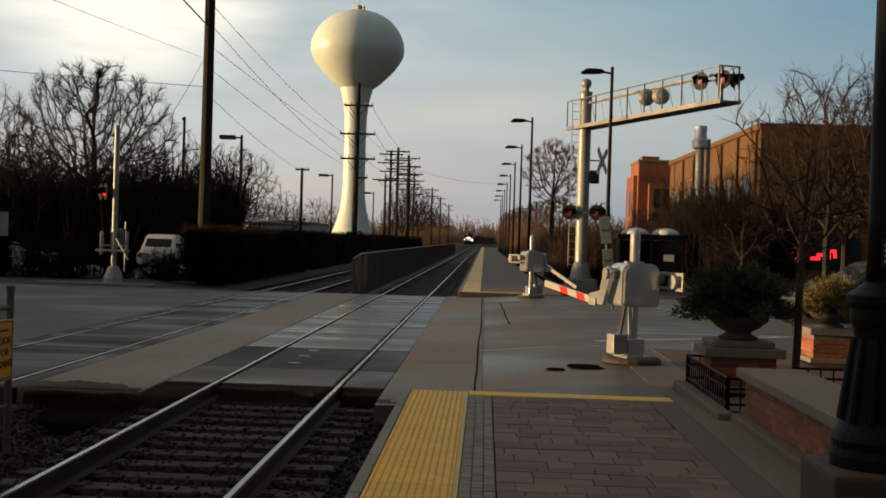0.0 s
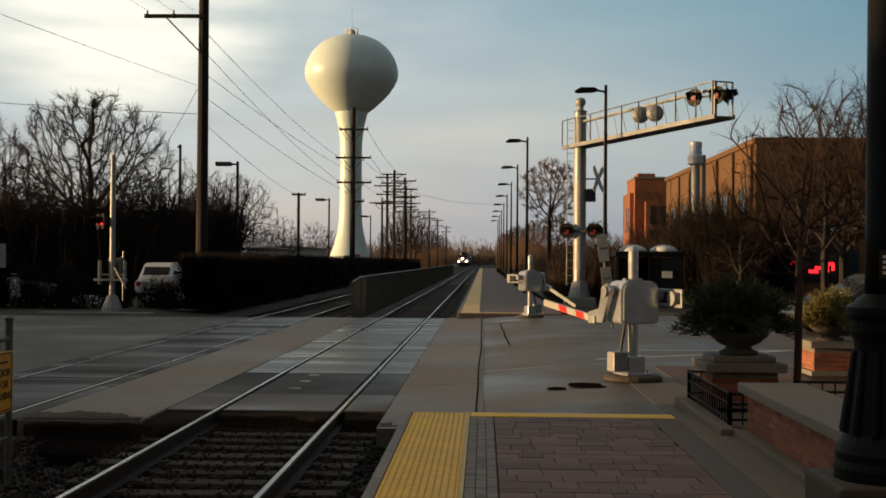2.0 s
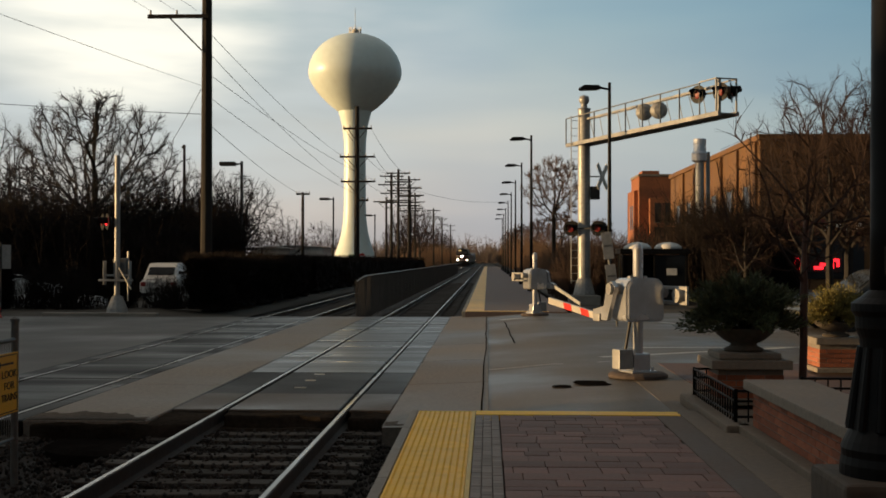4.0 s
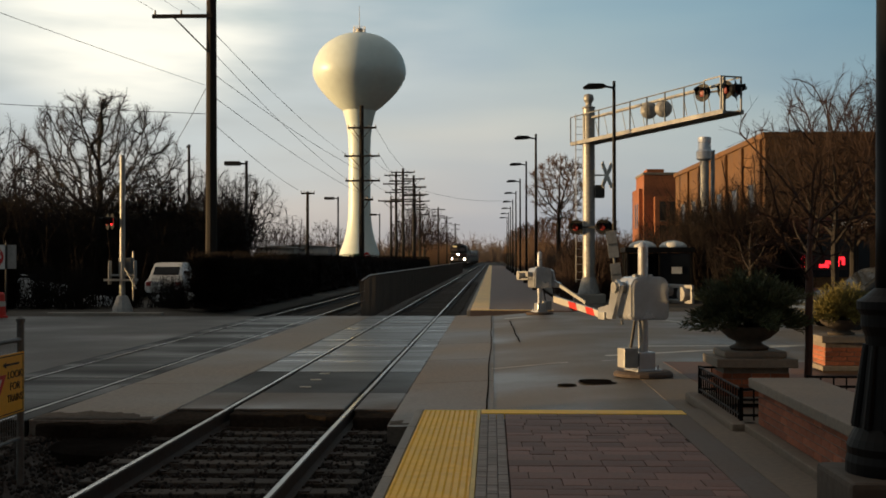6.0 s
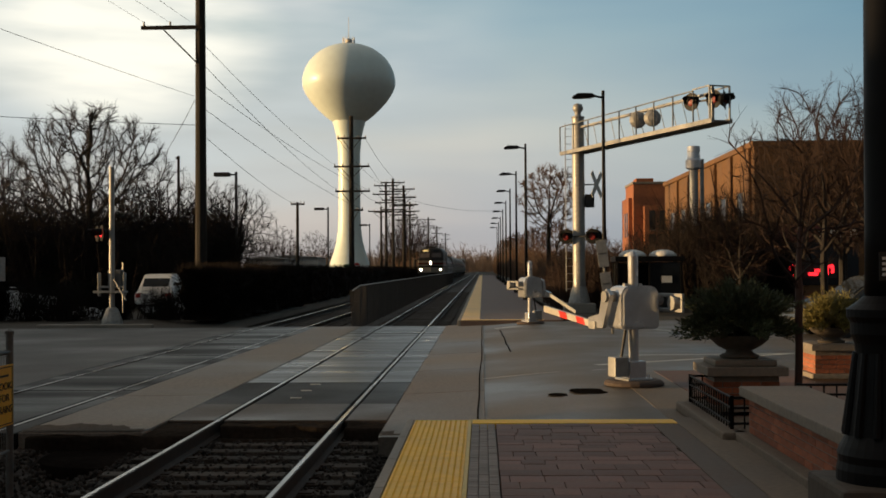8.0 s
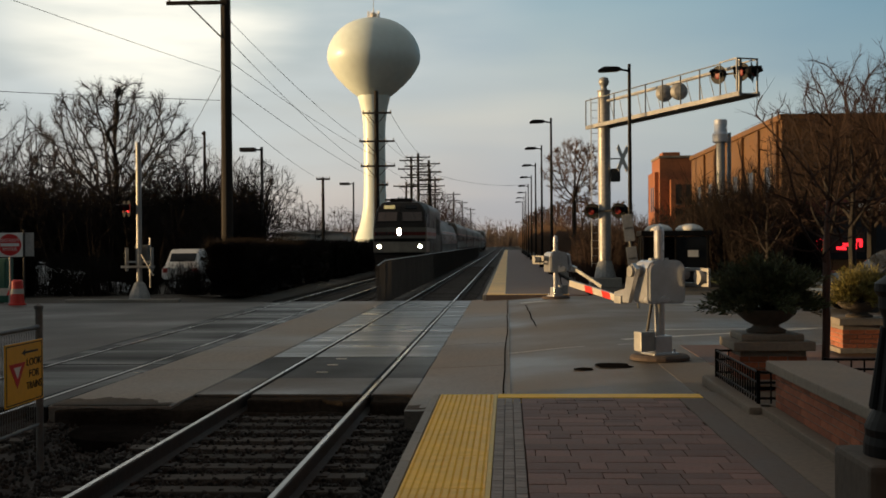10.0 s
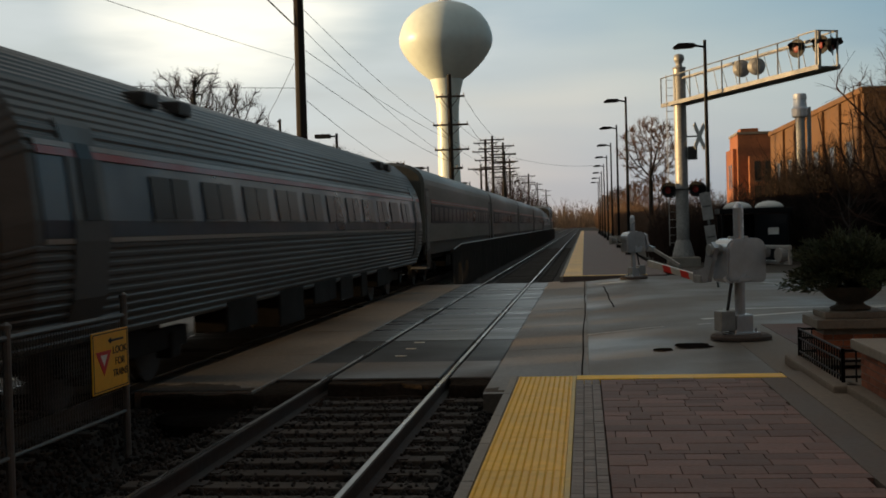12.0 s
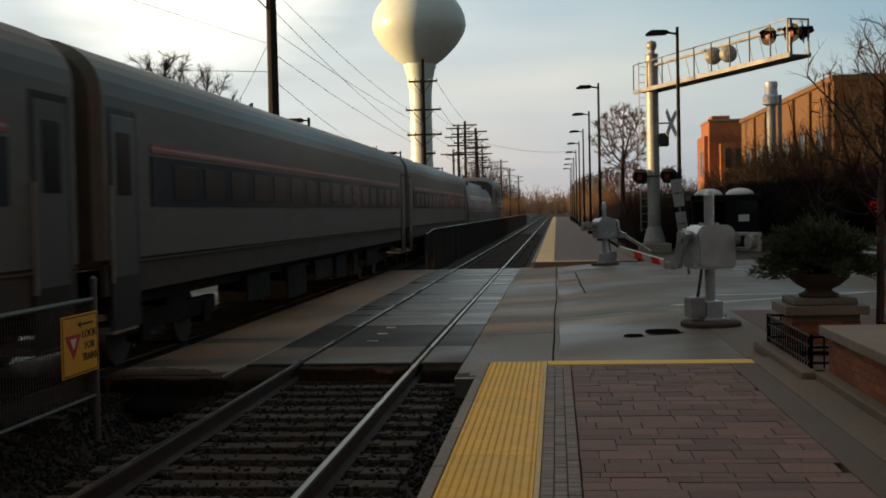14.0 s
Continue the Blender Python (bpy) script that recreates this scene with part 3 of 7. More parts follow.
    for y in (16.85, 17.85, 18.8):
        tagged(part("panel_mark", B(-2.76, -2.60, y - 0.03, y + 0.03, RAIL - 0.01, RAIL + 0.004), "white_line", kind="structure"), "small pale mark on the crossing panel", "road marking")
    for x, y, s in ((1.02, 15.9, 0.14), (1.42, 16.2, 0.24), (1.5, 16.0, 0.15)):
        bm = bmesh.new()
        ring = [bm.verts.new((x + s * math.cos(a) * (1 + 0.35 * r.random()), y + s * 1.3 * math.sin(a) * (1 + 0.3 * r.random()), road_z(x) + 0.006)) for a in [i * math.tau / 14 for i in range(14)]]
        bm.faces.new(ring)
        tagged(part("road_patch", bm, "tar", kind="structure"), "dark tar patch on the road", "road patch")


M["washed_dirt"] = mat("washed_dirt", (0.085, 0.068, 0.055), 0.9, spec=0.1, vary=0.5, scale=4, fine=60, bump=0.4)
M["dirt"] = mat("dirt", (0.042, 0.034, 0.028), 0.9, spec=0.0, vary=0.45, scale=5, fine=70, bump=0.6)
M["tar"] = mat("tar", (0.014, 0.012, 0.011), 0.8, spec=0.0, vary=0.4, scale=8, fine=60, bump=0.3)
M["wet_b"] = mat("wet_b", (0.012, 0.0118, 0.0128), 0.40, spec=0.05, vary=0.4, scale=1.4, fine=80, bump=0.08, rough_vary=0.2, stretch=(0.5, 2.0, 1))
M["asphalt_west"] = mat("asphalt_west", (0.082, 0.081, 0.08), 0.6, spec=0.25, vary=0.3, scale=1.2, fine=110, bump=0.2, rough_vary=0.2)
M["concrete_dark"] = mat("concrete_dark", (0.062, 0.050, 0.042), 0.6, vary=0.4, scale=2, fine=60, bump=0.3, rough_vary=0.2)
build_road()


# ---------- tracks ----------
def rail_bar(name, x, y0, y1, parent):
    bm = bmesh.new()
    prism([(x - 0.07, RAIL - 0.175), (x + 0.07, RAIL - 0.175), (x + 0.07, RAIL - 0.16), (x + 0.012, RAIL - 0.14), (x + 0.012, RAIL - 0.045), (x + 0.036, RAIL - 0.035),
           (x + 0.036, RAIL - 0.012), (x - 0.036, RAIL - 0.012), (x - 0.036, RAIL - 0.035), (x - 0.012, RAIL - 0.045), (x - 0.012, RAIL - 0.14), (x - 0.07, RAIL - 0.16)], y0, y1, bm)
    web = part("rail", bm, "rail_rust", parent, "rusty rail web and foot")
    bm = bmesh.new()
    prism([(x - 0.0365, RAIL - 0.012), (x + 0.0365, RAIL - 0.012), (x + 0.033, RAIL - 0.003), (x + 0.026, RAIL - 0.001), (x - 0.026, RAIL - 0.001), (x - 0.033, RAIL - 0.003)], y0, y1, bm)
    part("rail_shoulder", bm, "rail_rust", web)
    bm = B(x - 0.021, x + 0.021, y0, y1, RAIL - 0.004, RAIL + 0.001)
    part("rail_head", bm, "rail_head", web, "polished running surface")


def build_track(c, label):
    track = thing("railway_track", label, "railway track", kind="structure")
    for s in (-1, 1):
        rail_bar("rail", c + s * 0.7525, -30, 900, track)
    bm = bmesh.new()
    box(bm, -1.28, 1.28, -0.115, 0.115, -0.16, 0.0, 0.012)
    tie = part("tie", bm, "tie", track)
    bm = bmesh.new()
    for s in (-1, 1):
        for q in (-1, 1):
            tube(bm, (s * 0.7525 + q * 0.10, 0.05 * q, 0), (s * 0.7525 + q * 0.10, 0.05 * q, 0.035), 0.018, 0.014, 6)
        box(bm, s * 0.7525 - 0.17, s * 0.7525 + 0.17, -0.09, 0.09, 0.0, 0.012)
    plate = part("tie_plate", bm, "rail_rust", tie)
    ys = [0.755 + 0.495 * i for i in range(27)] + [38.4 + 0.56 * i for i in range(110)]
    r = random.Random(int(c * 10))
    for i, y in enumerate(ys):
        if i == 0:
            t, p = tie, plate
        else:
            t, p = tie.copy(), plate.copy()
            scene.collection.objects.link(t)
            scene.collection.objects.link(p)
            p.parent = t
        t.matrix_basis = pose(c + r.uniform(-0.05, 0.05), y + r.uniform(-0.02, 0.02), RAIL - 0.178, 0, r.uniform(-0.4, 0.4), r.uniform(-1.2, 1.2))


build_track(TRACK_A, "railway track with polished rails on dark timber ties")
build_track(TRACK_B, "second railway track with polished rails on dark ties")


def build_stones():
    """Loose ballast stones near the platform, heaped between the ties."""
    r = random.Random(11)
    verts, faces = [], []
    shapes = []
    for k in range(6):
        bm = bmesh.new()
        bmesh.ops.create_icosphere(bm, subdivisions=1, radius=1.0)
        for v in bm.verts:
            v.co *= r.uniform(0.7, 1.15)
            v.co.z *= 0.75
        shapes.append(([v.co.copy() for v in bm.verts], [[v.index for v in f.verts] for f in bm.faces]))
        bm.free()
    for k in range(17000):
        y = 3.5 + 10.3 * r.random() ** 0.8
        x = r.uniform(-7.6, -0.86)
        d = min(abs(x - TRACK_A), abs(x - TRACK_B))
        zg = -0.41 - max(0.0, d - 1.35) * 0.33 + r.uniform(-0.03, 0.028)
        if abs(abs(x - TRACK_A) - 0.7525) < 0.08:
            continue
        s = r.uniform(0.014, 0.034)
        vs, fs = shapes[r.randrange(6)]
        rot = Euler((r.uniform(0, 6), r.uniform(0, 6), r.uniform(0, 6))).to_matrix()
        o = len(verts)
        verts += [tuple((rot @ v) * s + Vector((x, y, zg))) for v in vs]
        faces += [[i + o for i in f] for f in fs]
    me = bpy.data.meshes.new("ballast_stones")
    me.from_pydata(verts, [], faces)
    me.materials.append(M["ballast"])
    tagged(new("ballast_stones", me), "loose angular dark ballast stones between the ties", "ballast", kind="stuff")


build_stones()


# ---------- platforms ----------
def build_platform():
    base = part("platform", B(-0.74, 40, -14, 12.72, -0.7, -0.062), "joint", kind="structure")
    tagged(base, "station platform paved with dark red and grey pavers", "platform")
    # concrete edge blocks
    edge = thing("platform_edge", "grey concrete platform edge blocks", "kerb", kind="structure")
    for k in range(12):
        y0 = -3.0 + k * 1.315
        bm = B(-0.83, -0.745, y0 + 0.006, y0 + 1.305, -0.55, -0.002, 0.012)
        part("edge_block", bm, "kerb", edge)
    # tactile strip of moulded tiles with raised domes
    strip = thing("tactile_strip", "yellow tactile warning tiles along the platform edge", "tactile paving", kind="structure")
    bm = bmesh.new()
    box(bm, -0.735, -0.165, 0.004, 1.212, -0.06, 0.0, 0.004)
    for i in range(11):
        for j in range(24):
            x, y = -0.735 + 0.026 + i * 0.0518, 0.028 + j * 0.0502
            r = bmesh.ops.create_cone(bm, cap_ends=True, segments=6, radius1=0.012, radius2=0.007, depth=0.006)
            bmesh.ops.translate(bm, vec=(x, y, 0.0025), verts=r["verts"])
    first = part("tile", bm, "tactile", strip)
    for k in range(8):
        t = first if k == 0 else first.copy()
        if k:
            scene.collection.objects.link(t)
        t.location = (0, 12.70 - 1.216 * (k + 1), 0)
    line = part("edge_line", B(-0.162, -0.128, -2, 12.715, -0.06, 0.002, 0.003), "yellow_light", kind="structure")
    tagged(line, "pale yellow line beside the tactile tiles", "edge line")
    end = part("end_strip", B(-0.12, 2.02, 12.42, 12.72, -0.06, 0.003, 0.004), "tactile", kind="structure")
    tagged(end, "yellow warning strip across the platform's end", "tactile paving")
    # grey soldier course
    course = thing("soldier_course", "course of small grey pavers", "paving", kind="structure")
    data = None
    r = random.Random(3)
    for i in range(3):
        y = 12.40
        k = 0
        while y > 4.2:
            w = 0.105 if y < 10.2 or i != 1 else 0.105
            bm = None
            if data is None:
                bm = B(-0.038, 0.038, -0.05, 0.05, -0.05, 0.0, 0.004)
                ob = part("paver", bm, "paver_grey", course)
                data = ob.data
            else:
                ob = new("paver", data)
                ob.parent = course
            ob.matrix_basis = pose(-0.084 + i * 0.081, y - 0.0525, r.uniform(-0.003, 0.001))
            y -= w
    # red paver field
    field = thing("paver_field", "dark red pavers laid in a random bond", "paving", kind="structure")
    meshes = {}
    verts, faces = [], []
    y = 12.40
    row = 0
    count = 0
    while y > -2.0:
        h = (0.20, 0.13, 0.20, 0.27)[r.randrange(4)]
        x = 0.125 - r.uniform(0, 0.25)
        while x < 1.72:
            w = (0.20, 0.27, 0.34, 0.41)[r.randrange(4)]
            x0, x1 = max(x, 0.125), min(x + w, 1.75)
            x += w
            if x1 - x0 < 0.05:
                continue
            if y > 3.4 and count < 300:
                key = (round(x1 - x0, 2), h)
                if key not in meshes:
                    ob = part("paver", B(-(x1 - x0) / 2 + 0.003, (x1 - x0) / 2 - 0.003, -h / 2 + 0.003, h / 2 - 0.003, -0.05, 0.0, 0.003), "paver", field)
                    meshes[key] = ob.data
                else:
                    ob = new("paver", meshes[key])
                    ob.parent = field
                ob.matrix_basis = pose((x0 + x1) / 2, y - h / 2, r.uniform(-0.004, 0.001), r.uniform(-0.25, 0.25), r.uniform(-0.25, 0.25))
                count += 1
            else:
                o = len(verts)
                verts += [(x0 + 0.004, y - h + 0.004, 0), (x1 - 0.004, y - h + 0.004, 0), (x1 - 0.004, y - 0.004, 0), (x0 + 0.004, y - 0.004, 0),
                          (x0 + 0.004, y - h + 0.004, -0.05), (x1 - 0.004, y - h + 0.004, -0.05), (x1 - 0.004, y - 0.004, -0.05), (x0 + 0.004, y - 0.004, -0.05)]
                faces += [[o + i for i in f] for f in ((0, 1, 2, 3), (0, 4, 5, 1), (1, 5, 6, 2), (2, 6, 7, 3), (3, 7, 4, 0))]
        y -= h
        row += 1
    me = bpy.data.meshes.new("pavers")
    me.from_pydata(verts, [], faces)
    me.materials.append(M["paver"])
    rest = new("pavers", me)
    rest.parent = field
    tagged(rest, kind="stuff")
    band = part("paving_band", B(1.755, 2.02, -14, 12.40, -0.06, -0.001, 0.004), "band_grey", kind="structure")
    tagged(band, "dark grey-brown paving band beside the pavers", "paving")
    walkp = part("side_walk", B(2.025, 2.52, -14, 12.9, -0.06, 0.002, 0.006), "kerb_tan", kind="structure")
    tagged(walkp, "tan concrete strip beside the low brick wall", "pavement")
    # beds and paving behind the wall
    bed = part("pavement", B(2.525, 40, -14, 12.95, -0.3, -0.004), "kerb_tan", kind="structure")
    tagged(bed, "concrete pavement behind the low brick wall", "pavement")
    side = part("pavement", B(2.75, 12, 12.96, 19.2, -0.5, -0.044), "paver_red_wide", kind="structure")
    tagged(side, "reddish brick pavement with a concrete kerb", "pavement")
    kerbs = part("kerb", B(2.05, 2.74, 12.96, 17.2, -0.5, -0.047), "kerb_tan", kind="structure")
    tagged(kerbs, "worn concrete kerb beside the road", "kerb")


M["yellow_light"] = mat("yellow_light", (0.66, 0.50, 0.16), 0.6, vary=0.2, scale=5, fine=60, bump=0.1)
M["band_grey"] = mat("band_grey", (0.115, 0.09, 0.073), 0.75, vary=0.25, scale=3, fine=80, bump=0.2)
M["kerb_tan"] = mat("kerb_tan", (0.165, 0.13, 0.098), 0.75, vary=0.28, scale=2, fine=70, bump=0.2)
M["paver_red_wide"] = mat("paver_red_wide", (0.12, 0.07, 0.06), 0.75, vary=0.3, scale=3, fine=60, bump=0.2)
build_platform()


def build_far_platform():
    f = part("far_platform", B(-0.70, 2.5, 36.9, 260, -0.6, -0.004, 0.02), "paver_far", kind="structure")
    tagged(f, "far station platform of dark red pavers", "platform")
    e = part("platform_edge", B(-0.80, -0.705, 36.9, 260, -0.6, -0.002, 0.01), "kerb", kind="structure")
    tagged(e, "grey concrete edge of the far platform", "kerb")
    s = part("tactile_strip", B(-0.69, -0.10, 37.0, 260, -0.01, 0.004, 0.002), "tactile_pale", kind="structure")
    tagged(s, "faded yellow tactile strip on the far platform", "tactile paving")
    s = part("end_strip", B(-0.69, 1.9, 36.91, 37.25, -0.01, 0.008, 0.002), "tactile_pale", kind="structure")
    tagged(s, "faded yellow strip across the far platform's end", "tactile paving")


M["paver_far"] = mat("paver_far", (0.155, 0.112, 0.10), 0.75, vary=0.25, scale=1.5, fine=14, bump=0.2)
M["tactile_pale"] = mat("tactile_pale", (0.95, 0.62, 0.25), 0.65, vary=0.2, scale=2, fine=20, bump=0.05)
build_far_platform()


# plain unseen walls, added to close the place behind and beside the camera
def unseen_wall(x0, x1, y0, y1, h, label, z0=-0.62):
    w = part("unseen_plain_wall", B(x0, x1, y0, y1, z0, h), "brick_far", kind="structure")
    tagged(w, label, "wall")


unseen_wall(-20, 16, -14.8, -14.4, 5.0, "unseen plain brick wall added behind the platform")
# added only to keep the low sun off the platform and brick wall
unseen_wall(-16.4, -16.0, -14.3, 13.0, 4.2, "unseen brick wall added west of the tracks to shade the platform")
# added only to keep low sun off the road and from under the train
unseen_wall(-80.4, -80.0, -20, 62, 5.4, "unseen brick wall added far west to shade the road")
# added only to cut the sky light on the train's near side
unseen_wall(5.6, 6.0, -14.3, 11.5, 7.0, "unseen brick wall added to the east to dim light on the train")


# ---------- water tower ----------
def build_water_tower():
    tw = thing("water_tower", "white pedestal water tower with a round tank", "water tower", pose(-21.42, 190, 0.15))
    part("pedestal", lathe([(3.85, 0), (3.55, 1.2), (3.12, 2.6), (2.55, 4.2), (2.15, 5.8), (1.9, 7.6), (1.78, 10), (1.75, 18.5), (1.82, 20.8), (2.05, 22.8), (2.42, 24.4), (2.66, 25.2), (2.66, 25.4)], 48), "tower_paint", tw, smooth=True)
    prof = [(2.4, 25.1), (2.75, 25.3), (3.7, 26.0), (4.95, 27.15), (6.05, 28.35), (6.85, 29.5), (7.35, 30.5), (7.53, 31.3)]
    for i in range(1, 15):
        a = math.pi / 2 * i / 14
        prof.append((7.55 * math.cos(a) ** 0.94 if i < 14 else 0.0, 31.3 + 6.55 * math.sin(a)))
    part("tank", lathe(prof, 64), "tower_paint", tw, smooth=True)
    part("hatch", lathe([(0.55, 37.7), (0.55, 38.5), (0.2, 38.7), (0, 38.75)], 16), "galv", tw)
    part("antenna", T((0, 0, 38.6), (0, 0, 42.2), 0.06, 0.03, 6), "steel", tw)
    bm = bmesh.new()
    for k in range(16):
        a = k * math.tau / 16
        tube(bm, (0.95 * math.cos(a), 0.95 * math.sin(a), 37.7), (0.95 * math.cos(a), 0.95 * math.sin(a), 38.9), 0.04, seg=5)
    part("railing", bm, "galv", tw)
    part("door", B(-0.55, 0.55, -3.62, -3.40, 0.1, 2.2, 0.03), "vault_green", tw)


build_water_tower()


# ---------- utility poles and wires ----------
def utility_pole(x, y, top, arms, lean=0.0, r0=0.22, insul=True):
    """arms: height, reach to the left, reach to the right."""
    p = thing("utility_pole", "weathered brown wooden utility pole with crossarms", "utility pole", pose(x, y, -0.35, 0, lean, 0), "line poles")
    part("pole", T((0, 0, 0), (0, 0, top + 0.35), r0, r0 * 0.75, 12), "wood_pole", p)
    for z, a, b in arms:
        z += 0.35
        arm = part("crossarm", B(-a, b, -0.26, -0.14, z - 0.08, z + 0.08, 0.015), "wood_pole", p)
        for s in (-a * 0.95, -a * 0.5, b * 0.5, b * 0.95):
            if abs(s) > 0.25:
                part("insulator", T((s, -0.2, z + 0.08), (s, -0.2, z + 0.26), 0.05, 0.035, 8), "galv", arm)
        for s, k in ((-1, a), (1, b)):
            if k > 0.8:
                part("brace", T((s * k * 0.62, -0.2, z - 0.07), (s * 0.1, -0.2, z - (1.5 if k > 2 else 0.95)), 0.03, seg=6), "dark_steel", arm)
    return p


utility_pole(-11.75, 49.0, 16.5, [(11.75, 2.45, 0.12)], r0=0.26)
utility_pole(-11.1, 100.0, 14.6, [(12.7, 1.15, 1.3), (10.3, 1.45, 1.55), (8.2, 1.35, 1.6), (6.6, 0.1, 1.0)], r0=0.24)
for x, y, top in ((-11.2, 148, 12.9), (-12.4, 152, 12.8), (-10.4, 156, 12.6), (-11.5, 175, 12.7), (-12.3, 200, 12.9)):
    utility_pole(x, y, top, [(top - 0.5, 1.5, 1.5), (top - 1.6, 1.7, 1.7), (top - 2.7, 1.4, 1.4), (top - 3.9, 1.5, 1.5)], r0=0.2)
utility_pole(-13.4, 156, 9.8, [(9.2, 1.7, 1.7)], r0=0.17)
utility_pole(-17.6, 112, 8.0, [(7.8, 0.6, 0.7), (6.3, 0.15, 0.15)], r0=0.17)
utility_pole(-22.8, 88, 10.2, [(10.0, 0.15, 0.15)], r0=0.13)
for x, y, top in ((-11.0, 240, 12), (-11.2, 290, 12), (-11.0, 350, 12)):
    utility_pole(x, y, top, [(top - 0.5, 1.4, 1.4), (top - 1.8, 1.4, 1.4)], r0=0.2)


def wire(a, b, sag, r=0.018):
    a, b = Vector(a), Vector(b)
    bm = bmesh.new()
    pts = [a.lerp(b, i / 14) - Vector((0, 0, sag * 4 * (i / 14) * (1 - i / 14))) for i in range(15)]
    rings = []
    for i, p in enumerate(pts):
        rings.append([bm.verts.new(p + Vector((r * math.cos(k * math.tau / 3), 0, r * math.sin(k * math.tau / 3))) if abs(b.y - a.y) > abs(b.x - a.x) else
                      bm.verts.new(p + Vector((0, r * math.cos(k * math.tau / 3), r * math.sin(k * math.tau / 3)))).co) for k in range(3)])
    for p, q in zip(rings, rings[1:]):
        for k in range(3):
            bm.faces.new((p[k], p[(k + 1) % 3], q[(k + 1) % 3], q[k]))
    loose = [v for v in bm.verts if not v.link_faces]
    bmesh.ops.delete(bm, geom=loose, context="VERTS")
    w = part("overhead_wire", bm, "dark_steel")
    return tagged(w, "thin dark overhead wire between poles", "wire", "line wires")


P1 = (-11.75, 48.8)
for dx, z0, dx2, z2 in ((0.25, 10.95, -1.35, 10.45), (0.25, 10.1, -1.25, 8.35), (0.25, 9.25, 1.4, 8.35), (0.25, 8.3, 0.9, 6.7)):
    wire((P1[0] + dx, P1[1], z0), (-11.1 + dx2, 99.8, z2), 0.35, 0.014)
wire((P1[0] + 0.25, P1[1], 7.15), (-17.6, 112, 7.7), 0.3, 0.014)
for dx, z0 in ((-2.35, 12.0), (-1.3, 12.0), (-0.4, 12.0)):
    wire((P1[0] + dx, P1[1], z0), (-12.6 + dx, -8, 13.2), 0.7, 0.008)
wire((P1[0] - 0.2, P1[1], 8.86), (-12.8, 8, 6.9), 0.1, 0.009)
wire((P1[0] - 0.2, P1[1], 7.66), (-42, 40, 9.2), 0.3, 0.014)
wire((P1[0] - 0.2, P1[1], 8.7), (-16.6, 60, 7.0), 0.1, 0.014)
for dx, z in ((-1.1, 12.7), (1.2, 12.7), (-1.4, 10.4), (1.5, 10.4)):
    wire((-11.1 + dx, 100, z), (-11.2 + dx, 148, z - 0.6), 0.6)
wire((-10, 150, 10.6), (3.5, 190, 11.0), 0.8, 0.02)


# ---------- lamp posts ----------
def platform_lamp(x, y, h, side=-1, kind="cobra", z0=0.0):
    l = thing("street_lamp", "tall black platform lamp post with an angled head", "street lamp", pose(x, y, z0), "platform lamps")
    part("base", lathe([(0.2, 0), (0.2, 0.25), (0.12, 0.4), (0.11, 0.45)], 12), "black_paint", l)
    part("pole", T((0, 0, 0.3), (0, 0, h), 0.085, 0.055, 10), "black_paint", l)
    part("arm", T((0, 0, h - 0.25), (side * 0.35, 0, h - 0.18), 0.04, seg=8), "black_paint", l)
    bm = bmesh.new()
    prism([(side * 0.25, -0.04), (side * 0.45, -0.10), (side * 1.05, -0.12), (side * 1.12, -0.06), (side * 0.9, 0.07), (side * 0.4, 0.06)], -0.17, 0.17, bm)
    bmesh.ops.translate(bm, vec=(0, 0, h - 0.16), verts=bm.verts)
    bmesh.ops.bevel(bm, geom=bm.edges[:], offset=0.02, segments=1, affect="EDGES")
    part("lamp_head", bm, "black_paint", l)
    return l


platform_lamp(4.35, 42.4, 8.05, z0=-0.1)
for k in range(8):
    platform_lamp(2.22, 60.3 + 17.1 * k, 7.95)


def shoebox_lamp(x, y, h):
    l = thing("parking_lamp", "dark parking lot lamp with a flat box head", "street lamp", pose(x, y, -0.3), "parking lamps")
    part("base", lathe([(0.3, 0), (0.3, 0.7), (0.26, 0.74)], 14), "kerb", l)
    part("pole", B(-0.075, 0.075, -0.075, 0.075, 0.7, h, 0.01), "dark_steel", l)
    part("arm", B(-0.5, 0, -0.04, 0.04, h - 0.22, h - 0.12, 0.01), "dark_steel", l)
    part("lamp_head", B(-1.35, -0.4, -0.28, 0.28, h - 0.28, h - 0.03, 0.03), "dark_steel", l)


shoebox_lamp(-15.3, 73, 8.0)
shoebox_lamp(-15.2, 116, 8.0)
shoebox_lamp(-15.3, 160, 8.0)


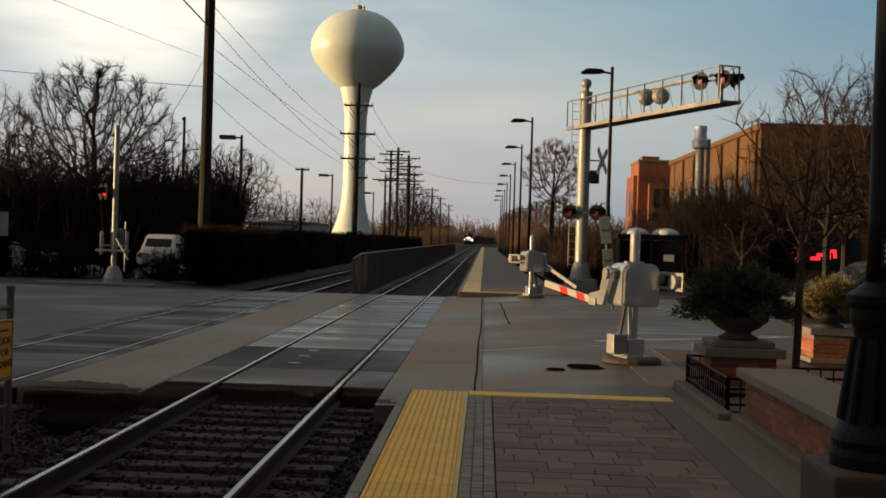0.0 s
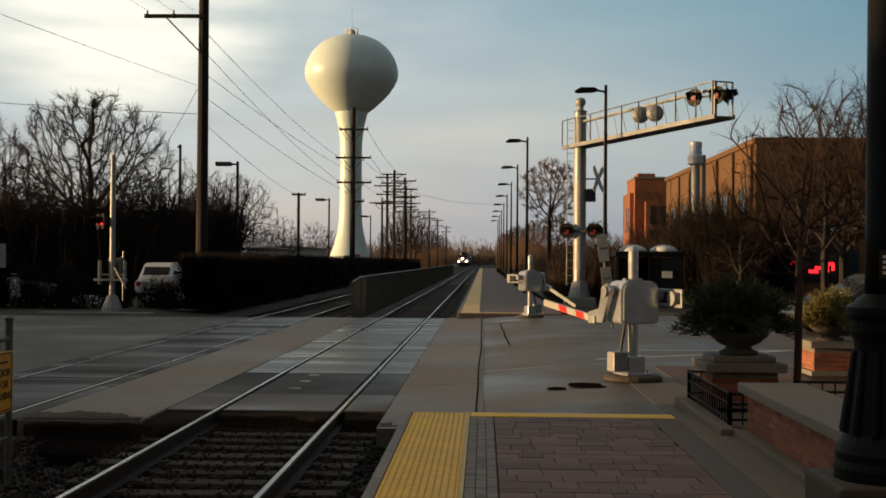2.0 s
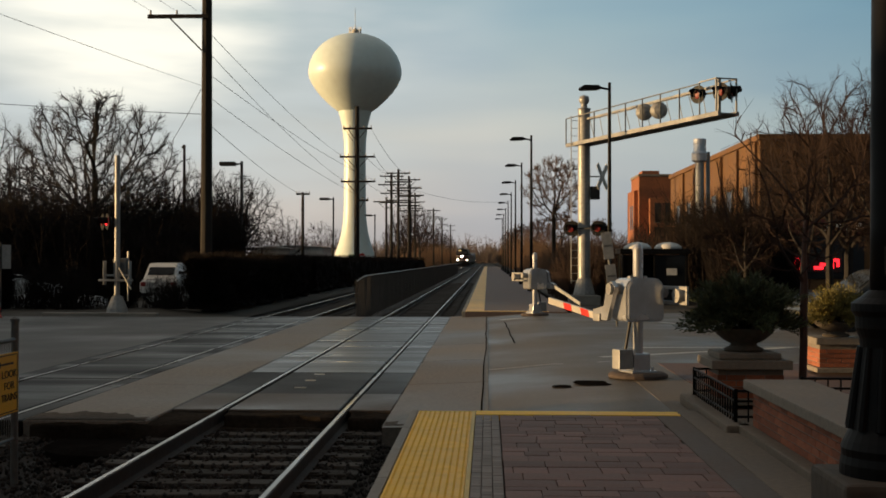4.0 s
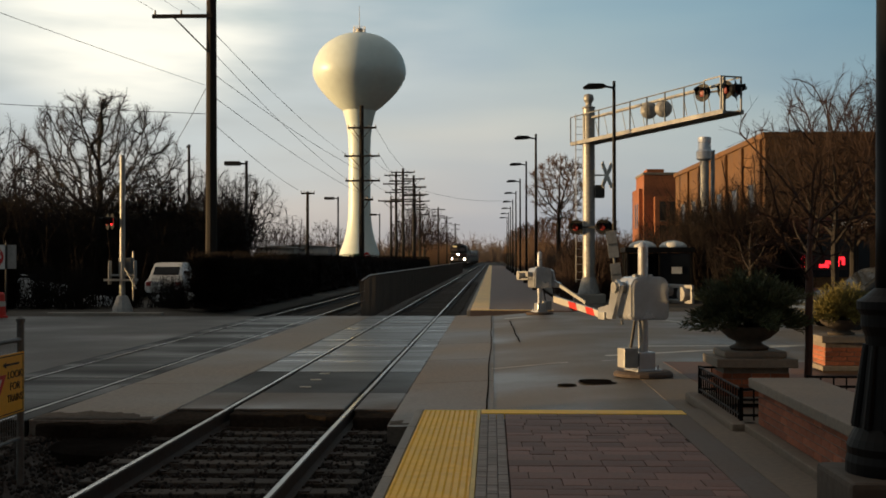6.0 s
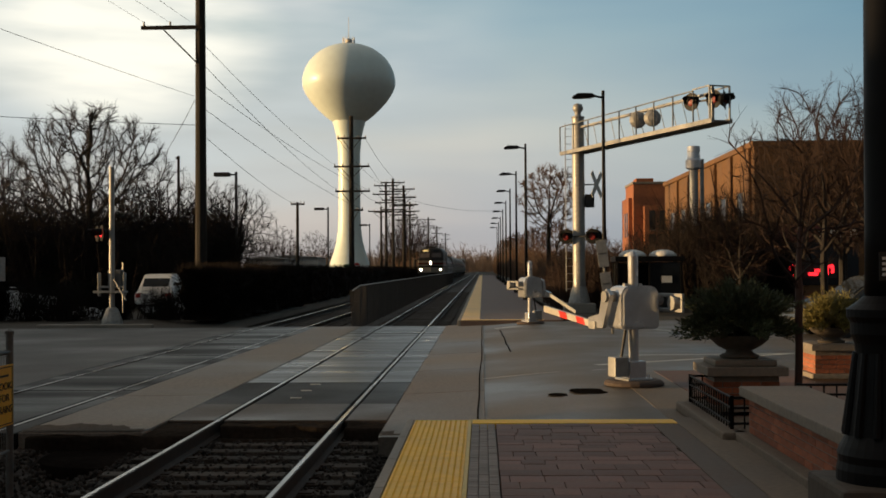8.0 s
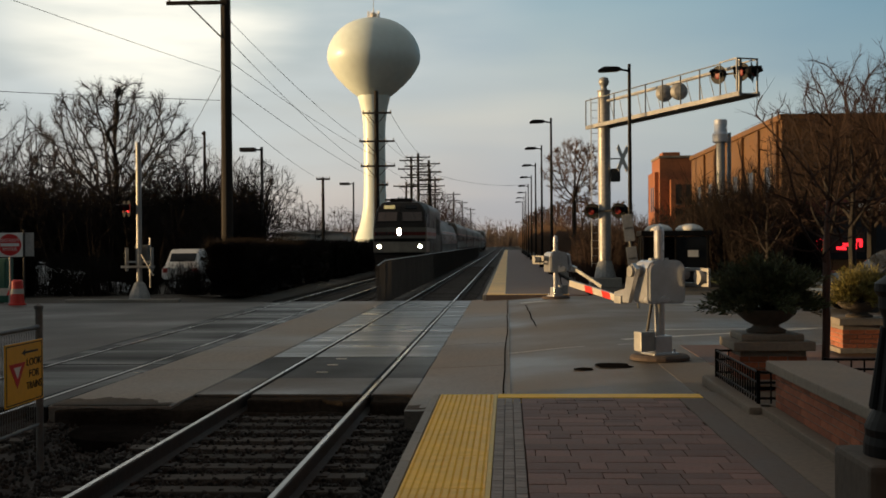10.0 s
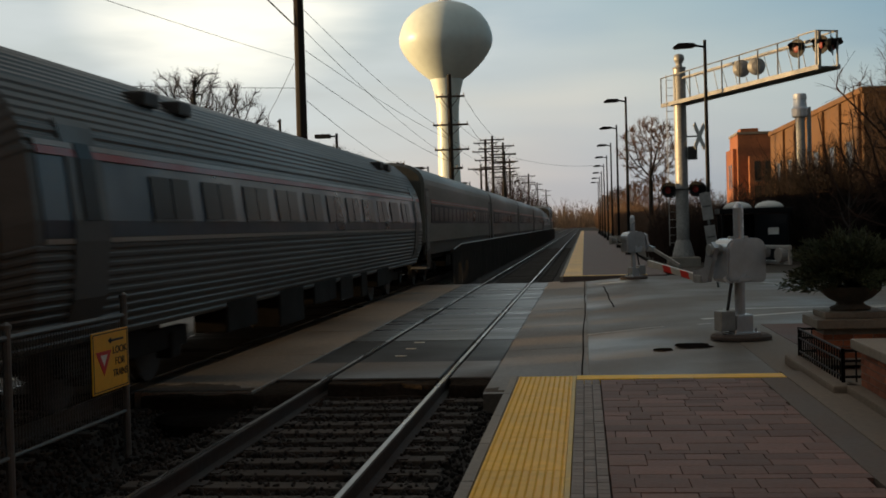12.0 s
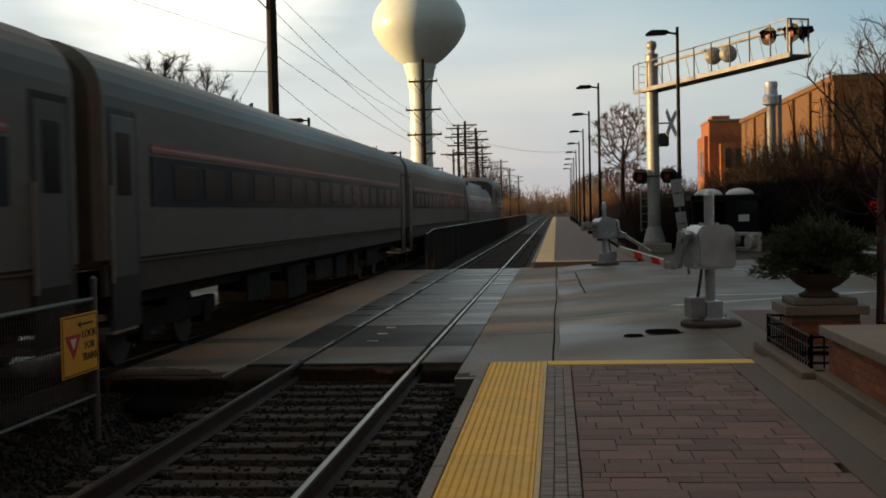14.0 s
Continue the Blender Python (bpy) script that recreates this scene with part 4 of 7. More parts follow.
def iron_lamp():
    """The ornate black lamp post on its pier at the edge of the platform."""
    l = thing("iron_lamp_post", "ornate black cast-iron lamp post on a concrete pier", "lamp post", pose(2.12, 6.32, 0))
    part("pier", B(-0.33, 0.33, -0.33, 0.33, 0, 0.50, 0.03), "planter_stone", l, "rough brown concrete pier")
    part("base", lathe([(0.255, 0.50), (0.255, 0.56), (0.245, 0.60), (0.25, 0.64), (0.235, 0.68), (0.205, 0.74), (0.185, 0.88), (0.165, 1.05), (0.15, 1.17), (0.155, 1.22), (0.175, 1.27), (0.175, 1.33), (0.195, 1.36), (0.195, 1.40), (0.15, 1.43), (0.105, 1.47)], 32), "black_paint", l)
    for k in range(12):
        a = k * math.tau / 12
        part("flute", T((0.205 * math.cos(a), 0.205 * math.sin(a), 0.74), (0.15 * math.cos(a), 0.15 * math.sin(a), 1.17), 0.028, 0.018, 8), "black_paint", l)
    part("shaft", lathe([(0.10, 1.45), (0.096, 1.8), (0.094, 2.4), (0.085, 3.6)], 20), "black_paint", l, smooth=True)
    part("notice", B(-0.06, 0.06, -0.106, -0.099, 1.55, 1.70, 0.002), "ink", l, "small dark notice with pale print")
    bm = bmesh.new()
    for k in range(4):
        box(bm, -0.045, 0.045 - 0.03 * (k % 2), -0.109, -0.1065, 1.575 + 0.028 * k, 1.59 + 0.028 * k)
    part("print", bm, "sign_white", l)
    part("lantern", lathe([(0.08, 3.6), (0.2, 3.75), (0.24, 4.1), (0.1, 4.35), (0.0, 4.5)], 16), "black_paint", l)


iron_lamp()


# ---------- crossing gear ----------
def gate(x, y, z0, arm_dir, arm_len, label, arm_z=0.84, striped=True, tilt=6.0):
    """A crossing gate: pedestal, mechanism box, arm bracket, counterweight and striped arm along arm_dir (degrees)."""
    g = thing("crossing_gate", label, "crossing gate", pose(x, y, z0, 0, 0, arm_dir), "crossing gates")
    part("footing", lathe([(0.42, 0), (0.42, 0.04), (0.37, 0.07)], 20), "joint", g, "dark round footing")
    bm = B(-0.13, 0.13, -0.13, 0.13, 0.06, 0.34, 0.02)
    box(bm, -0.2, 0.2, -0.2, 0.2, 0.06, 0.10, 0.01)
    for a in (-1, 1):
        for b in (-1, 1):
            tube(bm, (a * 0.15, b * 0.15, 0.1), (a * 0.15, b * 0.15, 0.15), 0.02, seg=6)
    part("base", bm, "alu", g)
    part("post", T((0, 0, 0.3), (0, 0, 1.82), 0.072, seg=18), "alu", g, smooth=False)
    part("cap", lathe([(0.072, 1.82), (0.05, 1.87), (0.0, 1.9)], 14), "alu", g)
    def rounded(y0, y1, z0, z1, rt, rb):
        pts = []
        for cy, cz, r, a0 in ((y1 - rt, z1 - rt, rt, 0), (y0 + rt, z1 - rt, rt, 90), (y0 + rb, z0 + rb, rb, 180), (y1 - rb, z0 + rb, rb, 270)):
            pts += [(cy + r * math.cos(radians(a0 + 15 * k)), cz + r * math.sin(radians(a0 + 15 * k))) for k in range(7)]
        return pts
    turn = Matrix.Rotation(math.pi / 2, 4, "Z")
    bm = prism(rounded(-0.30, 0.30, 0.79, 1.40, 0.15, 0.07), -0.22, 0.22)
    bmesh.ops.bevel(bm, geom=[e for e in bm.edges if len(e.link_faces) == 2 and e.calc_face_angle(0) > 1.2], offset=0.025, segments=2, affect="EDGES")
    prism(rounded(-0.27, 0.27, 0.83, 1.36, 0.13, 0.06), -0.235, 0.235, bm)
    bmesh.ops.transform(bm, matrix=turn, verts=bm.verts)
    part("base_box", B(-0.12, 0.10, 0.14, 0.36, 0.12, 0.40, 0.02), "galv", g)
    part("conduit", T((0.0, 0.2, 0.38), (0.0, 0.12, 0.82), 0.022, seg=8), "dark_steel", g)
    part("mechanism_box", bm, "alu", g, "cast aluminium box")
    for a in (-0.1, 0.12):
        part("latch", B(-0.04, 0.04, a - 0.03, a + 0.03, 1.385, 1.43, 0.008), "galv", g)
    # arm along +x of the gate's own space
    for s in (1,):
        bm = bmesh.new()
        prism([(-0.12, 1.28), (0.0, 1.36), (0.12, 1.30), (0.22, 1.0), (0.55, 0.94), (0.55, 0.80), (0.12, 0.80), (0.02, 1.0)], s * 0.40 - 0.03, s * 0.40 + 0.03, bm)
        br = part("arm_bracket", bm, "alu", g)
        part("hub", T((0, s * 0.30, 1.25), (0, s * 0.47, 1.25), 0.08, seg=14), "galv", br)
    bm = bmesh.new()
    for z in (1.03, 1.24):
        box(bm, -0.62, 0.05, -0.44, -0.40, z, z + 0.05, 0.008)
    box(bm, -0.64, -0.60, -0.44, -0.40, 1.03, 1.29, 0.008)
    tube(bm, (-0.45, -0.50, 1.16), (-0.45, -0.34, 1.16), 0.10, seg=14)
    tube(bm, (0.0, -0.30, 1.2), (0.0, -0.45, 1.2), 0.08, seg=14)
    part("counterweight", bm, "galv", g)
    arm = part("arm", B(0.40, arm_len, -0.025, 0.025, arm_z - 0.05, arm_z + 0.05, 0.008), "reflect_white" if striped else "galv", g, "white arm with red stripes")
    arm.matrix_basis = Matrix.Translation((0.4, 0.40, arm_z)) @ Matrix.Rotation(radians(-tilt), 4, "Y") @ Matrix.Translation((-0.4, 0, -arm_z))
    k, xx = 0, 0.66
    while striped and xx < arm_len - 0.3:
        bm = bmesh.new()
        prism([(xx, arm_z - 0.048), (xx + 0.26, arm_z - 0.048), (xx + 0.32, arm_z + 0.048), (xx + 0.06, arm_z + 0.048)], -0.029, 0.029, bm)
        part("stripe", bm, "reflect_red", arm)
        xx += 0.58
    bm = bmesh.new()
    box(bm, 0.3, 0.5, 0.34, 0.46, arm_z - 0.06, arm_z + 0.05, 0.01)
    part("arm_clamp", bm, "galv", g)
    return g


gate(2.13, 16.85, -0.035, 112, 2.1, "silver crossing gate with a red and white arm lowered")
gate(1.42, 35.6, -0.06, -62, 2.0, "galvanised crossing gate beside the far platform", arm_z=0.9, striped=False, tilt=-18)


def flasher_pair(parent, at, facing, z, lit=True, spread=0.42, both=True):
    """Two round red lamps with black hoods on a bar, looking along facing (degrees)."""
    m = Matrix.Translation(at) @ pose(0, 0, 0, 0, 0, facing)
    bar = part("flasher_bar", B(-spread - 0.05, spread + 0.05, -0.03, 0.03, z - 0.03, z + 0.03, 0.005, m), "dark_steel", parent)
    for s in (-1, 1):
        bm = bmesh.new()
        q = Matrix.Rotation(math.pi / 2, 4, "X")
        lathe([(0.29, 0.0), (0.29, 0.02), (0.17, 0.03), (0.17, 0.10), (0.10, 0.16), (0.0, 0.17)], 20, bm, m @ Matrix.Translation((s * spread, -0.06, z)) @ Matrix.Rotation(-math.pi / 2, 4, "X"))
        tg = part("backboard", bm, "black_paint", bar)
        bm = bmesh.new()
        r = 0.165
        ring0, ring1 = [], []
        for i in range(13):
            a = math.pi * (-0.15 + 1.3 * i / 12)
            ring0.append(bm.verts.new((r * math.cos(a), -0.07, r * math.sin(a))))
            ring1.append(bm.verts.new((r * math.cos(a), -0.36 if 2 < i < 10 else -0.22, r * math.sin(a))))
        for i in range(12):
            bm.faces.new((ring0[i], ring0[i + 1], ring1[i + 1], ring1[i]))
        bmesh.ops.solidify(bm, geom=bm.faces[:], thickness=0.012)
        bmesh.ops.transform(bm, matrix=m @ Matrix.Translation((s * spread, 0, z)), verts=bm.verts)
        part("hood", bm, "black_paint", bar)
        bm = bmesh.new()
        lathe([(0.14, 0.0), (0.13, 0.02), (0.08, 0.035), (0, 0.04)], 18, bm, m @ Matrix.Translation((s * spread, -0.08, z)) @ Matrix.Rotation(math.pi / 2, 4, "X"))
        part("lens", bm, "red_glow" if lit and s == 1 else "red_lens", bar, "red lens")
    return bar


def build_cantilever():
    """The overhead flasher bridge on one mast, reaching out over the road."""
    X, Y = 3.78, 46.5
    c = thing("signal_cantilever", "galvanised crossing signal cantilever with overhead flashers", "signal cantilever", pose(X, Y, -0.12))
    part("footing", B(-0.6, 0.6, -0.6, 0.6, -0.1, 0.35, 0.05), "kerb", c)
    part("mast_base", lathe([(0.42, 0.35), (0.42, 0.42), (0.30, 0.9), (0.25, 1.0)], 16), "galv", c)
    part("mast", T((0, 0, 0.4), (0, 0, 7.6), 0.245, 0.235, 20), "galv", c, smooth=False)
    part("mast_cap", lathe([(0.235, 7.6), (0.26, 7.62), (0.26, 7.66), (0.12, 7.7), (0.12, 7.82), (0.17, 7.88), (0.21, 8.0), (0.17, 8.14), (0, 8.2)], 16), "galv", c, smooth=True)
    d = Vector((7.39 - X, 37.1 - Y, 0))
    L = d.length
    d.normalize()
    m = Matrix.Translation((0, 0, 0)) @ Vector((1, 0, 0)).rotation_difference(d).to_matrix().to_4x4()
    zb = 6.28
    bridge = bmesh.new()
    for s in (-0.33, 0.33):
        box(bridge, -0.9, L + 0.2, s - 0.05, s + 0.05, zb - 0.07, zb + 0.07, 0.0, m)
    box(bridge, -0.9, L + 0.2, -0.3, 0.3, zb - 0.02, zb + 0.02, 0.0, m)
    br = part("bridge", bridge, "galv", c)
    zt = zb + 1.06
    bm = bmesh.new()
    box(bm, -0.9, L - 0.9, -0.375, -0.345, zt - 0.018, zt + 0.018, 0.0, m)
    for k in range(9):
        x = -0.9 + (L + 0.0) * k / 8
        box(bm, x - 0.018, x + 0.018, -0.378, -0.342, zb, zt, 0.0, m)
    part("handrail", bm, "galv_dark", c)
    bm = bmesh.new()
    box(bm, 0.0, L - 0.4, 0.0, 0.07, zb + 0.92, zb + 0.99, 0.0, m)
    box(bm, -0.9, L - 0.6, 0.345, 0.375, zt - 0.09, zt - 0.06, 0.0, m)
    for k in range(13):
        x = 0.4 + (L - 1.2) * k / 12
        tube(bm, m @ Vector((x, 0.3, zb)), m @ Vector((x + 0.1 * (k % 2), 0.05, zb + 0.95)), 0.013, seg=5)
    part("truss", bm, "galv", c)
    bm = bmesh.new()
    for s in (-0.36, 0.36):
        box(bm, L + 0.05, L + 0.1, s - 0.022, s + 0.022, zb, zt + 0.06, 0.0, m)
        box(bm, L - 0.9, L + 0.05, s - 0.02, s + 0.02, zt + 0.02, zt + 0.06, 0.0, m)
    box(bm, L + 0.05, L + 0.1, -0.36, 0.36, zt + 0.02, zt + 0.06, 0.0, m)
    box(bm, L - 0.45, L - 0.3, -0.05, 0.05, zb, zt + 0.1, 0.01, m)
    part("end_frame", bm, "galv", c)
    bm = bmesh.new()
    for k in range(22):
        z = 0.9 + k * 0.3
        tube(bm, (-0.5, 0.1, z), (-0.25, 0.1, z), 0.012, seg=5)
    tube(bm, (-0.5, 0.1, 0.8), (-0.5, 0.1, 7.4), 0.02, seg=6)
    part("ladder", bm, "galv", c)
    face = math.degrees(math.atan2(d.y, d.x))
    flasher_pair(c, d * (L - 0.95) + Vector((0, -0.25, 0)), -44, zb + 0.74, lit=False, spread=0.42)
    flasher_pair(c, d * (L - 0.1) + Vector((0.25, 0.25, 0)), 75, zb + 0.72, lit=False, spread=0.3)
    # a disused pair seen from behind, halfway along
    for s in (-0.22, 0.22):
        bm = bmesh.new()
        lathe([(0.3, 0), (0.3, 0.03), (0.18, 0.12), (0.0, 0.16)], 18, bm, Matrix.Translation(d * (L * 0.53) + Vector((s, -0.2 - s, zb + 0.62))) @ Matrix.Rotation(math.pi / 2, 4, "X"))
        part("lamp_back", bm, "galv", c)
    flasher_pair(c, Vector((0, -0.34, 0)), -25, 2.95, lit=False, spread=0.55)
    flasher_pair(c, Vector((0.15, 0.34, 0)), 155, 2.95, lit=False, spread=0.55)
    part("relay_box", B(0.25, 0.6, -0.2, 0.2, 4.1, 4.6, 0.02), "dark_steel", c)
    bm = bmesh.new()
    for a in (48, -48):
        box(bm, -0.62, 0.62, -0.012, 0.012, -0.11, 0.11, 0.0, Matrix.Translation((0.72, 0.1 + 0.0005 * a, 5.0)) @ Matrix.Rotation(radians(58), 4, "Z") @ Matrix.Rotation(radians(a), 4, "Y"))
    part("crossbuck", bm, "sign_white", c, "pale crossed boards of the crossbuck")
    part("bracket", T((0, 0.1, 5.0), (0.75, 0.12, 5.0), 0.03, seg=6), "galv", c)


build_cantilever()


def build_left_signal():
    s = thing("crossing_signal", "galvanised crossing signal mast with gate mechanism", "crossing signal", pose(-13.3, 42.0, -0.3))
    part("base", lathe([(0.38, 0), (0.36, 0.15), (0.2, 0.55), (0.14, 0.6)], 14), "galv", s)
    part("mast", T((0, 0, 0.5), (0, 0, 5.65), 0.10, 0.09, 14), "galv", s)
    part("mechanism_box", B(-0.2, 0.3, 0.12, 0.5, 1.25, 1.95, 0.05), "galv_dark", s)
    for q in (-1, 1):
        bm = bmesh.new()
        box(bm, q * 0.46 - 0.03, q * 0.46 + 0.03, -0.12, 0.12, 1.0, 1.85, 0.015)
        box(bm, min(0, q * 0.46), max(0, q * 0.46), -0.05, 0.05, 1.3, 1.37, 0.01)
        part("counterweight_arm", bm, "galv", s)
    part("cross_bar", B(-0.62, 0.62, -0.2, -0.13, 1.12, 1.2, 0.01), "galv", s)
    part("brace", T((0.1, -0.1, 1.6), (0.6, -0.3, 0.85), 0.03, seg=6), "galv", s)
    part("ladder", T((0.3, 0.3, 0.4), (0.3, 0.3, 2.2), 0.03, seg=6), "galv", s)
    flasher_pair(s, Vector((-0.35, -0.15, 0)), -58, 3.25, lit=True, spread=0.33)


build_left_signal()


def text_part(name, words, size, material, parent, m):
    cu = bpy.data.curves.new(name, "FONT")
    cu.body, cu.size, cu.align_x, cu.align_y = words, size, "CENTER", "CENTER"
    cu.extrude = 0.002
    cu.materials.append(M[material])
    ob = new(name, cu)
    ob.parent = parent
    ob.matrix_basis = m
    return ob


def build_fences():
    # chain-link fence between the tracks, ending at the warning sign
    f = thing("chain_link_fence", "galvanised chain-link fence between the tracks", "fence")
    X, y1 = -4.56, 11.25
    ytop, zg = 0.62, -0.5
    for k in range(5):
        y = y1 - k * 2.4
        p = part("post", T((X, y, zg - 0.1), (X, y, 1.02 if k == 0 else 0.92), 0.036, seg=10), "galv_dark", f)
        part("post_cap", lathe([(0.045, 0), (0.045, 0.03), (0, 0.06)], 10, None, Matrix.Translation((X, y, 1.02 if k == 0 else 0.92))), "galv_dark", p)
    part("top_rail", T((X, y1, 0.85), (X, y1 - 9.6, 0.85), 0.024, seg=8), "galv_dark", f)
    part("bottom_rail", T((X, y1, -0.10), (X, y1 - 9.6, -0.10), 0.018, seg=8), "galv_dark", f)
    verts, faces = [], []
    step, n, h = 0.055, 175, 18

    def strand(a, b, r=0.0026):
        o = len(verts)
        for p in (a, b):
            verts.extend([(X - r, p[0], p[1]), (X + r, p[0], p[1]), (X, p[0], p[1] + r * 1.6)])
        faces.extend([[o, o + 1, o + 4, o + 3], [o + 1, o + 2, o + 5, o + 4], [o + 2, o, o + 3, o + 5]])
    for i in range(n):
        for s in (-1, 1):
            a = y1 - i * step - (0.5 * step if s > 0 else 0)
            for j in range(h):
                ya, yb = a + s * 0.0275 * (j % 2) - 0.01, a + s * 0.0275 * ((j + 1) % 2) - 0.01
                strand((ya, -0.10 + 0.054 * j), (yb, -0.10 + 0.054 * (j + 1)))
    me = bpy.data.meshes.new("mesh_wire")
    me.from_pydata(verts, [], faces)
    me.materials.append(M["galv_dark"])
    w = new("mesh_wire", me)
    w.parent = f
    # yellow warning sign on the end post
    s = thing("warning_sign", "yellow look-for-trains warning sign on the fence", "sign", pose(X + 0.05, y1 - 0.05, 0.455, 0, 0, 90))
    part("plate", B(-0.86, 0.0, -0.006, 0.006, -0.29, 0.285, 0.004), "sign_yellow", s)
    bm = bmesh.new()
    for x0, x1, z0, z1 in ((-0.84, -0.02, 0.26, 0.27), (-0.84, -0.02, -0.275, -0.265), (-0.84, -0.825, -0.275, 0.27), (-0.035, -0.02, -0.275, 0.27)):
        box(bm, x0, x1, -0.008, -0.005, z0, z1)
    box(bm, -0.44, -0.12, -0.009, -0.005, 0.175, 0.195)
    prism([(-0.50, 0.185), (-0.42, 0.215), (-0.42, 0.155)], -0.009, -0.005, bm)
    part("border", bm, "ink", s)
    bm = bmesh.new()
    prism([(-0.78, 0.10), (-0.42, 0.10), (-0.60, -0.13)], -0.009, -0.005, bm)
    tri = part("yield_triangle", bm, "sign_red", s)
    bm = bmesh.new()
    prism([(-0.68, 0.065), (-0.52, 0.065), (-0.60, -0.04)], -0.011, -0.006, bm)
    part("triangle_inside", bm, "sign_white", tri)
    for k, wd in enumerate(("LOOK", "FOR", "TRAINS")):
        w = text_part("lettering", wd, 0.10, "ink", s, pose(-0.22, -0.009, 0.085 - 0.11 * k, 90, 0, 0) @ Matrix.Diagonal((1.25 if k < 2 else 1.05, 1, 1, 1)))
    # long fence beyond the road
    f2 = thing("track_fence", "long dark chain-link fence between the tracks", "fence")
    bm = bmesh.new()
    prev = None
    for k in range(60):
        y = 39.6 + k * 2.6
        top = 0.88 if k == 0 else 1.02
        if k < 24:
            part("post", T((-4.4, y, -0.6), (-4.4, y, top), 0.02, seg=6), "fence_grey", f2)
        if prev:
            part("top_rail", T((-4.4, prev[0], prev[1]), (-4.4, y, top), 0.025, seg=6), "galv", f2)
        prev = (y, top)
    verts, faces = [], []
    for i in range(1700):
        y = 39.6 + i * 0.08
        for s in (-1, 1):
            o = len(verts)
            for (yy, zz) in ((y, -0.5), (y + s * 0.75, 1.0 if y > 41 else 0.9)):
                verts.extend([(-4.4, yy, zz), (-4.4, yy + 0.016, zz), (-4.393, yy, zz)])
            faces.extend([[o, o + 1, o + 4, o + 3], [o + 1, o + 2, o + 5, o + 4], [o + 2, o, o + 3, o + 5]])
    me = bpy.data.meshes.new("mesh_wire")
    me.from_pydata(verts, [], faces)
    me.materials.append(M["fence_grey"])
    w = new("mesh_wire", me)
    w.parent = f2


build_fences()


# ---------- train ----------
SPEED, TIP0 = 37.7, 12.1 + 37.7 * 11.5     # metres a second; where the nose is at the start


def hull(sections, name, material, parent, label="", smooth=False):
    """Skins a row of equal (x, z) outlines, each at its y."""
    bm = bmesh.new()
    rings = [[bm.verts.new((x, y, z)) for x, z in o] for y, o in sections]
    k = len(rings[0])
    for a, b in zip(rings, rings[1:]):
        for i in range(k):
            bm.faces.new((a[i], a[(i + 1) % k], b[(i + 1) % k], b[i]))
    bm.faces.new(rings[0][::-1])
    bm.faces.new(rings[-1])
    bmesh.ops.recalc_face_normals(bm, faces=bm.faces)
    return part(name, bm, material, parent, label, smooth)


def truck(parent, y, wheelbase=2.6):
    bm = bmesh.new()
    for s in (-1, 1):
        box(bm, s * 1.08 - 0.07, s * 1.08 + 0.07, y - wheelbase / 2 - 0.55, y + wheelbase / 2 + 0.55, 0.42, 0.68, 0.03)
        for q in (-1, 1):
            box(bm, s * 1.08 - 0.11, s * 1.08 + 0.11, y + q * wheelbase / 2 - 0.17, y + q * wheelbase / 2 + 0.17, 0.3, 0.62, 0.03)
        box(bm, s * 1.05 - 0.1, s * 1.05 + 0.1, y - 0.4, y + 0.4, 0.5, 0.95, 0.03)
    box(bm, -1.0, 1.0, y - 0.3, y + 0.3, 0.5, 0.8, 0.02)
    tr = part("truck", bm, "underframe", parent)
    for q in (-1, 1):
        bm = bmesh.new()
        for s in (-1, 1):
            tube(bm, (s * 0.69, y + q * wheelbase / 2, 0.46), (s * 0.82, y + q * wheelbase / 2, 0.46), 0.46, seg=24)
        tube(bm, (-0.7, y + q * wheelbase / 2, 0.46), (0.7, y + q * wheelbase / 2, 0.46), 0.08, seg=8)
        part("wheelset", bm, "dark_steel", tr)


def side_outline(w, zb, zs, zr, rb=0.08):
    """Flat-sided body with a rounded roof."""
    pts = [(-w + rb, zb), (w - rb, zb), (w, zb + rb), (w, zs)]
    for i in range(1, 8):
        a = i / 8 * math.pi / 2
        pts.append((w * math.cos(a) ** 0.62, zs + (zr - zs) * math.sin(a) ** 0.9))
    pts.append((0, zr))
    return pts + [(-x, z) for x, z in pts[:1:-1] if x > 1e-6][0:0] + [(-x, z) for x, z in reversed(pts[2:-1])]


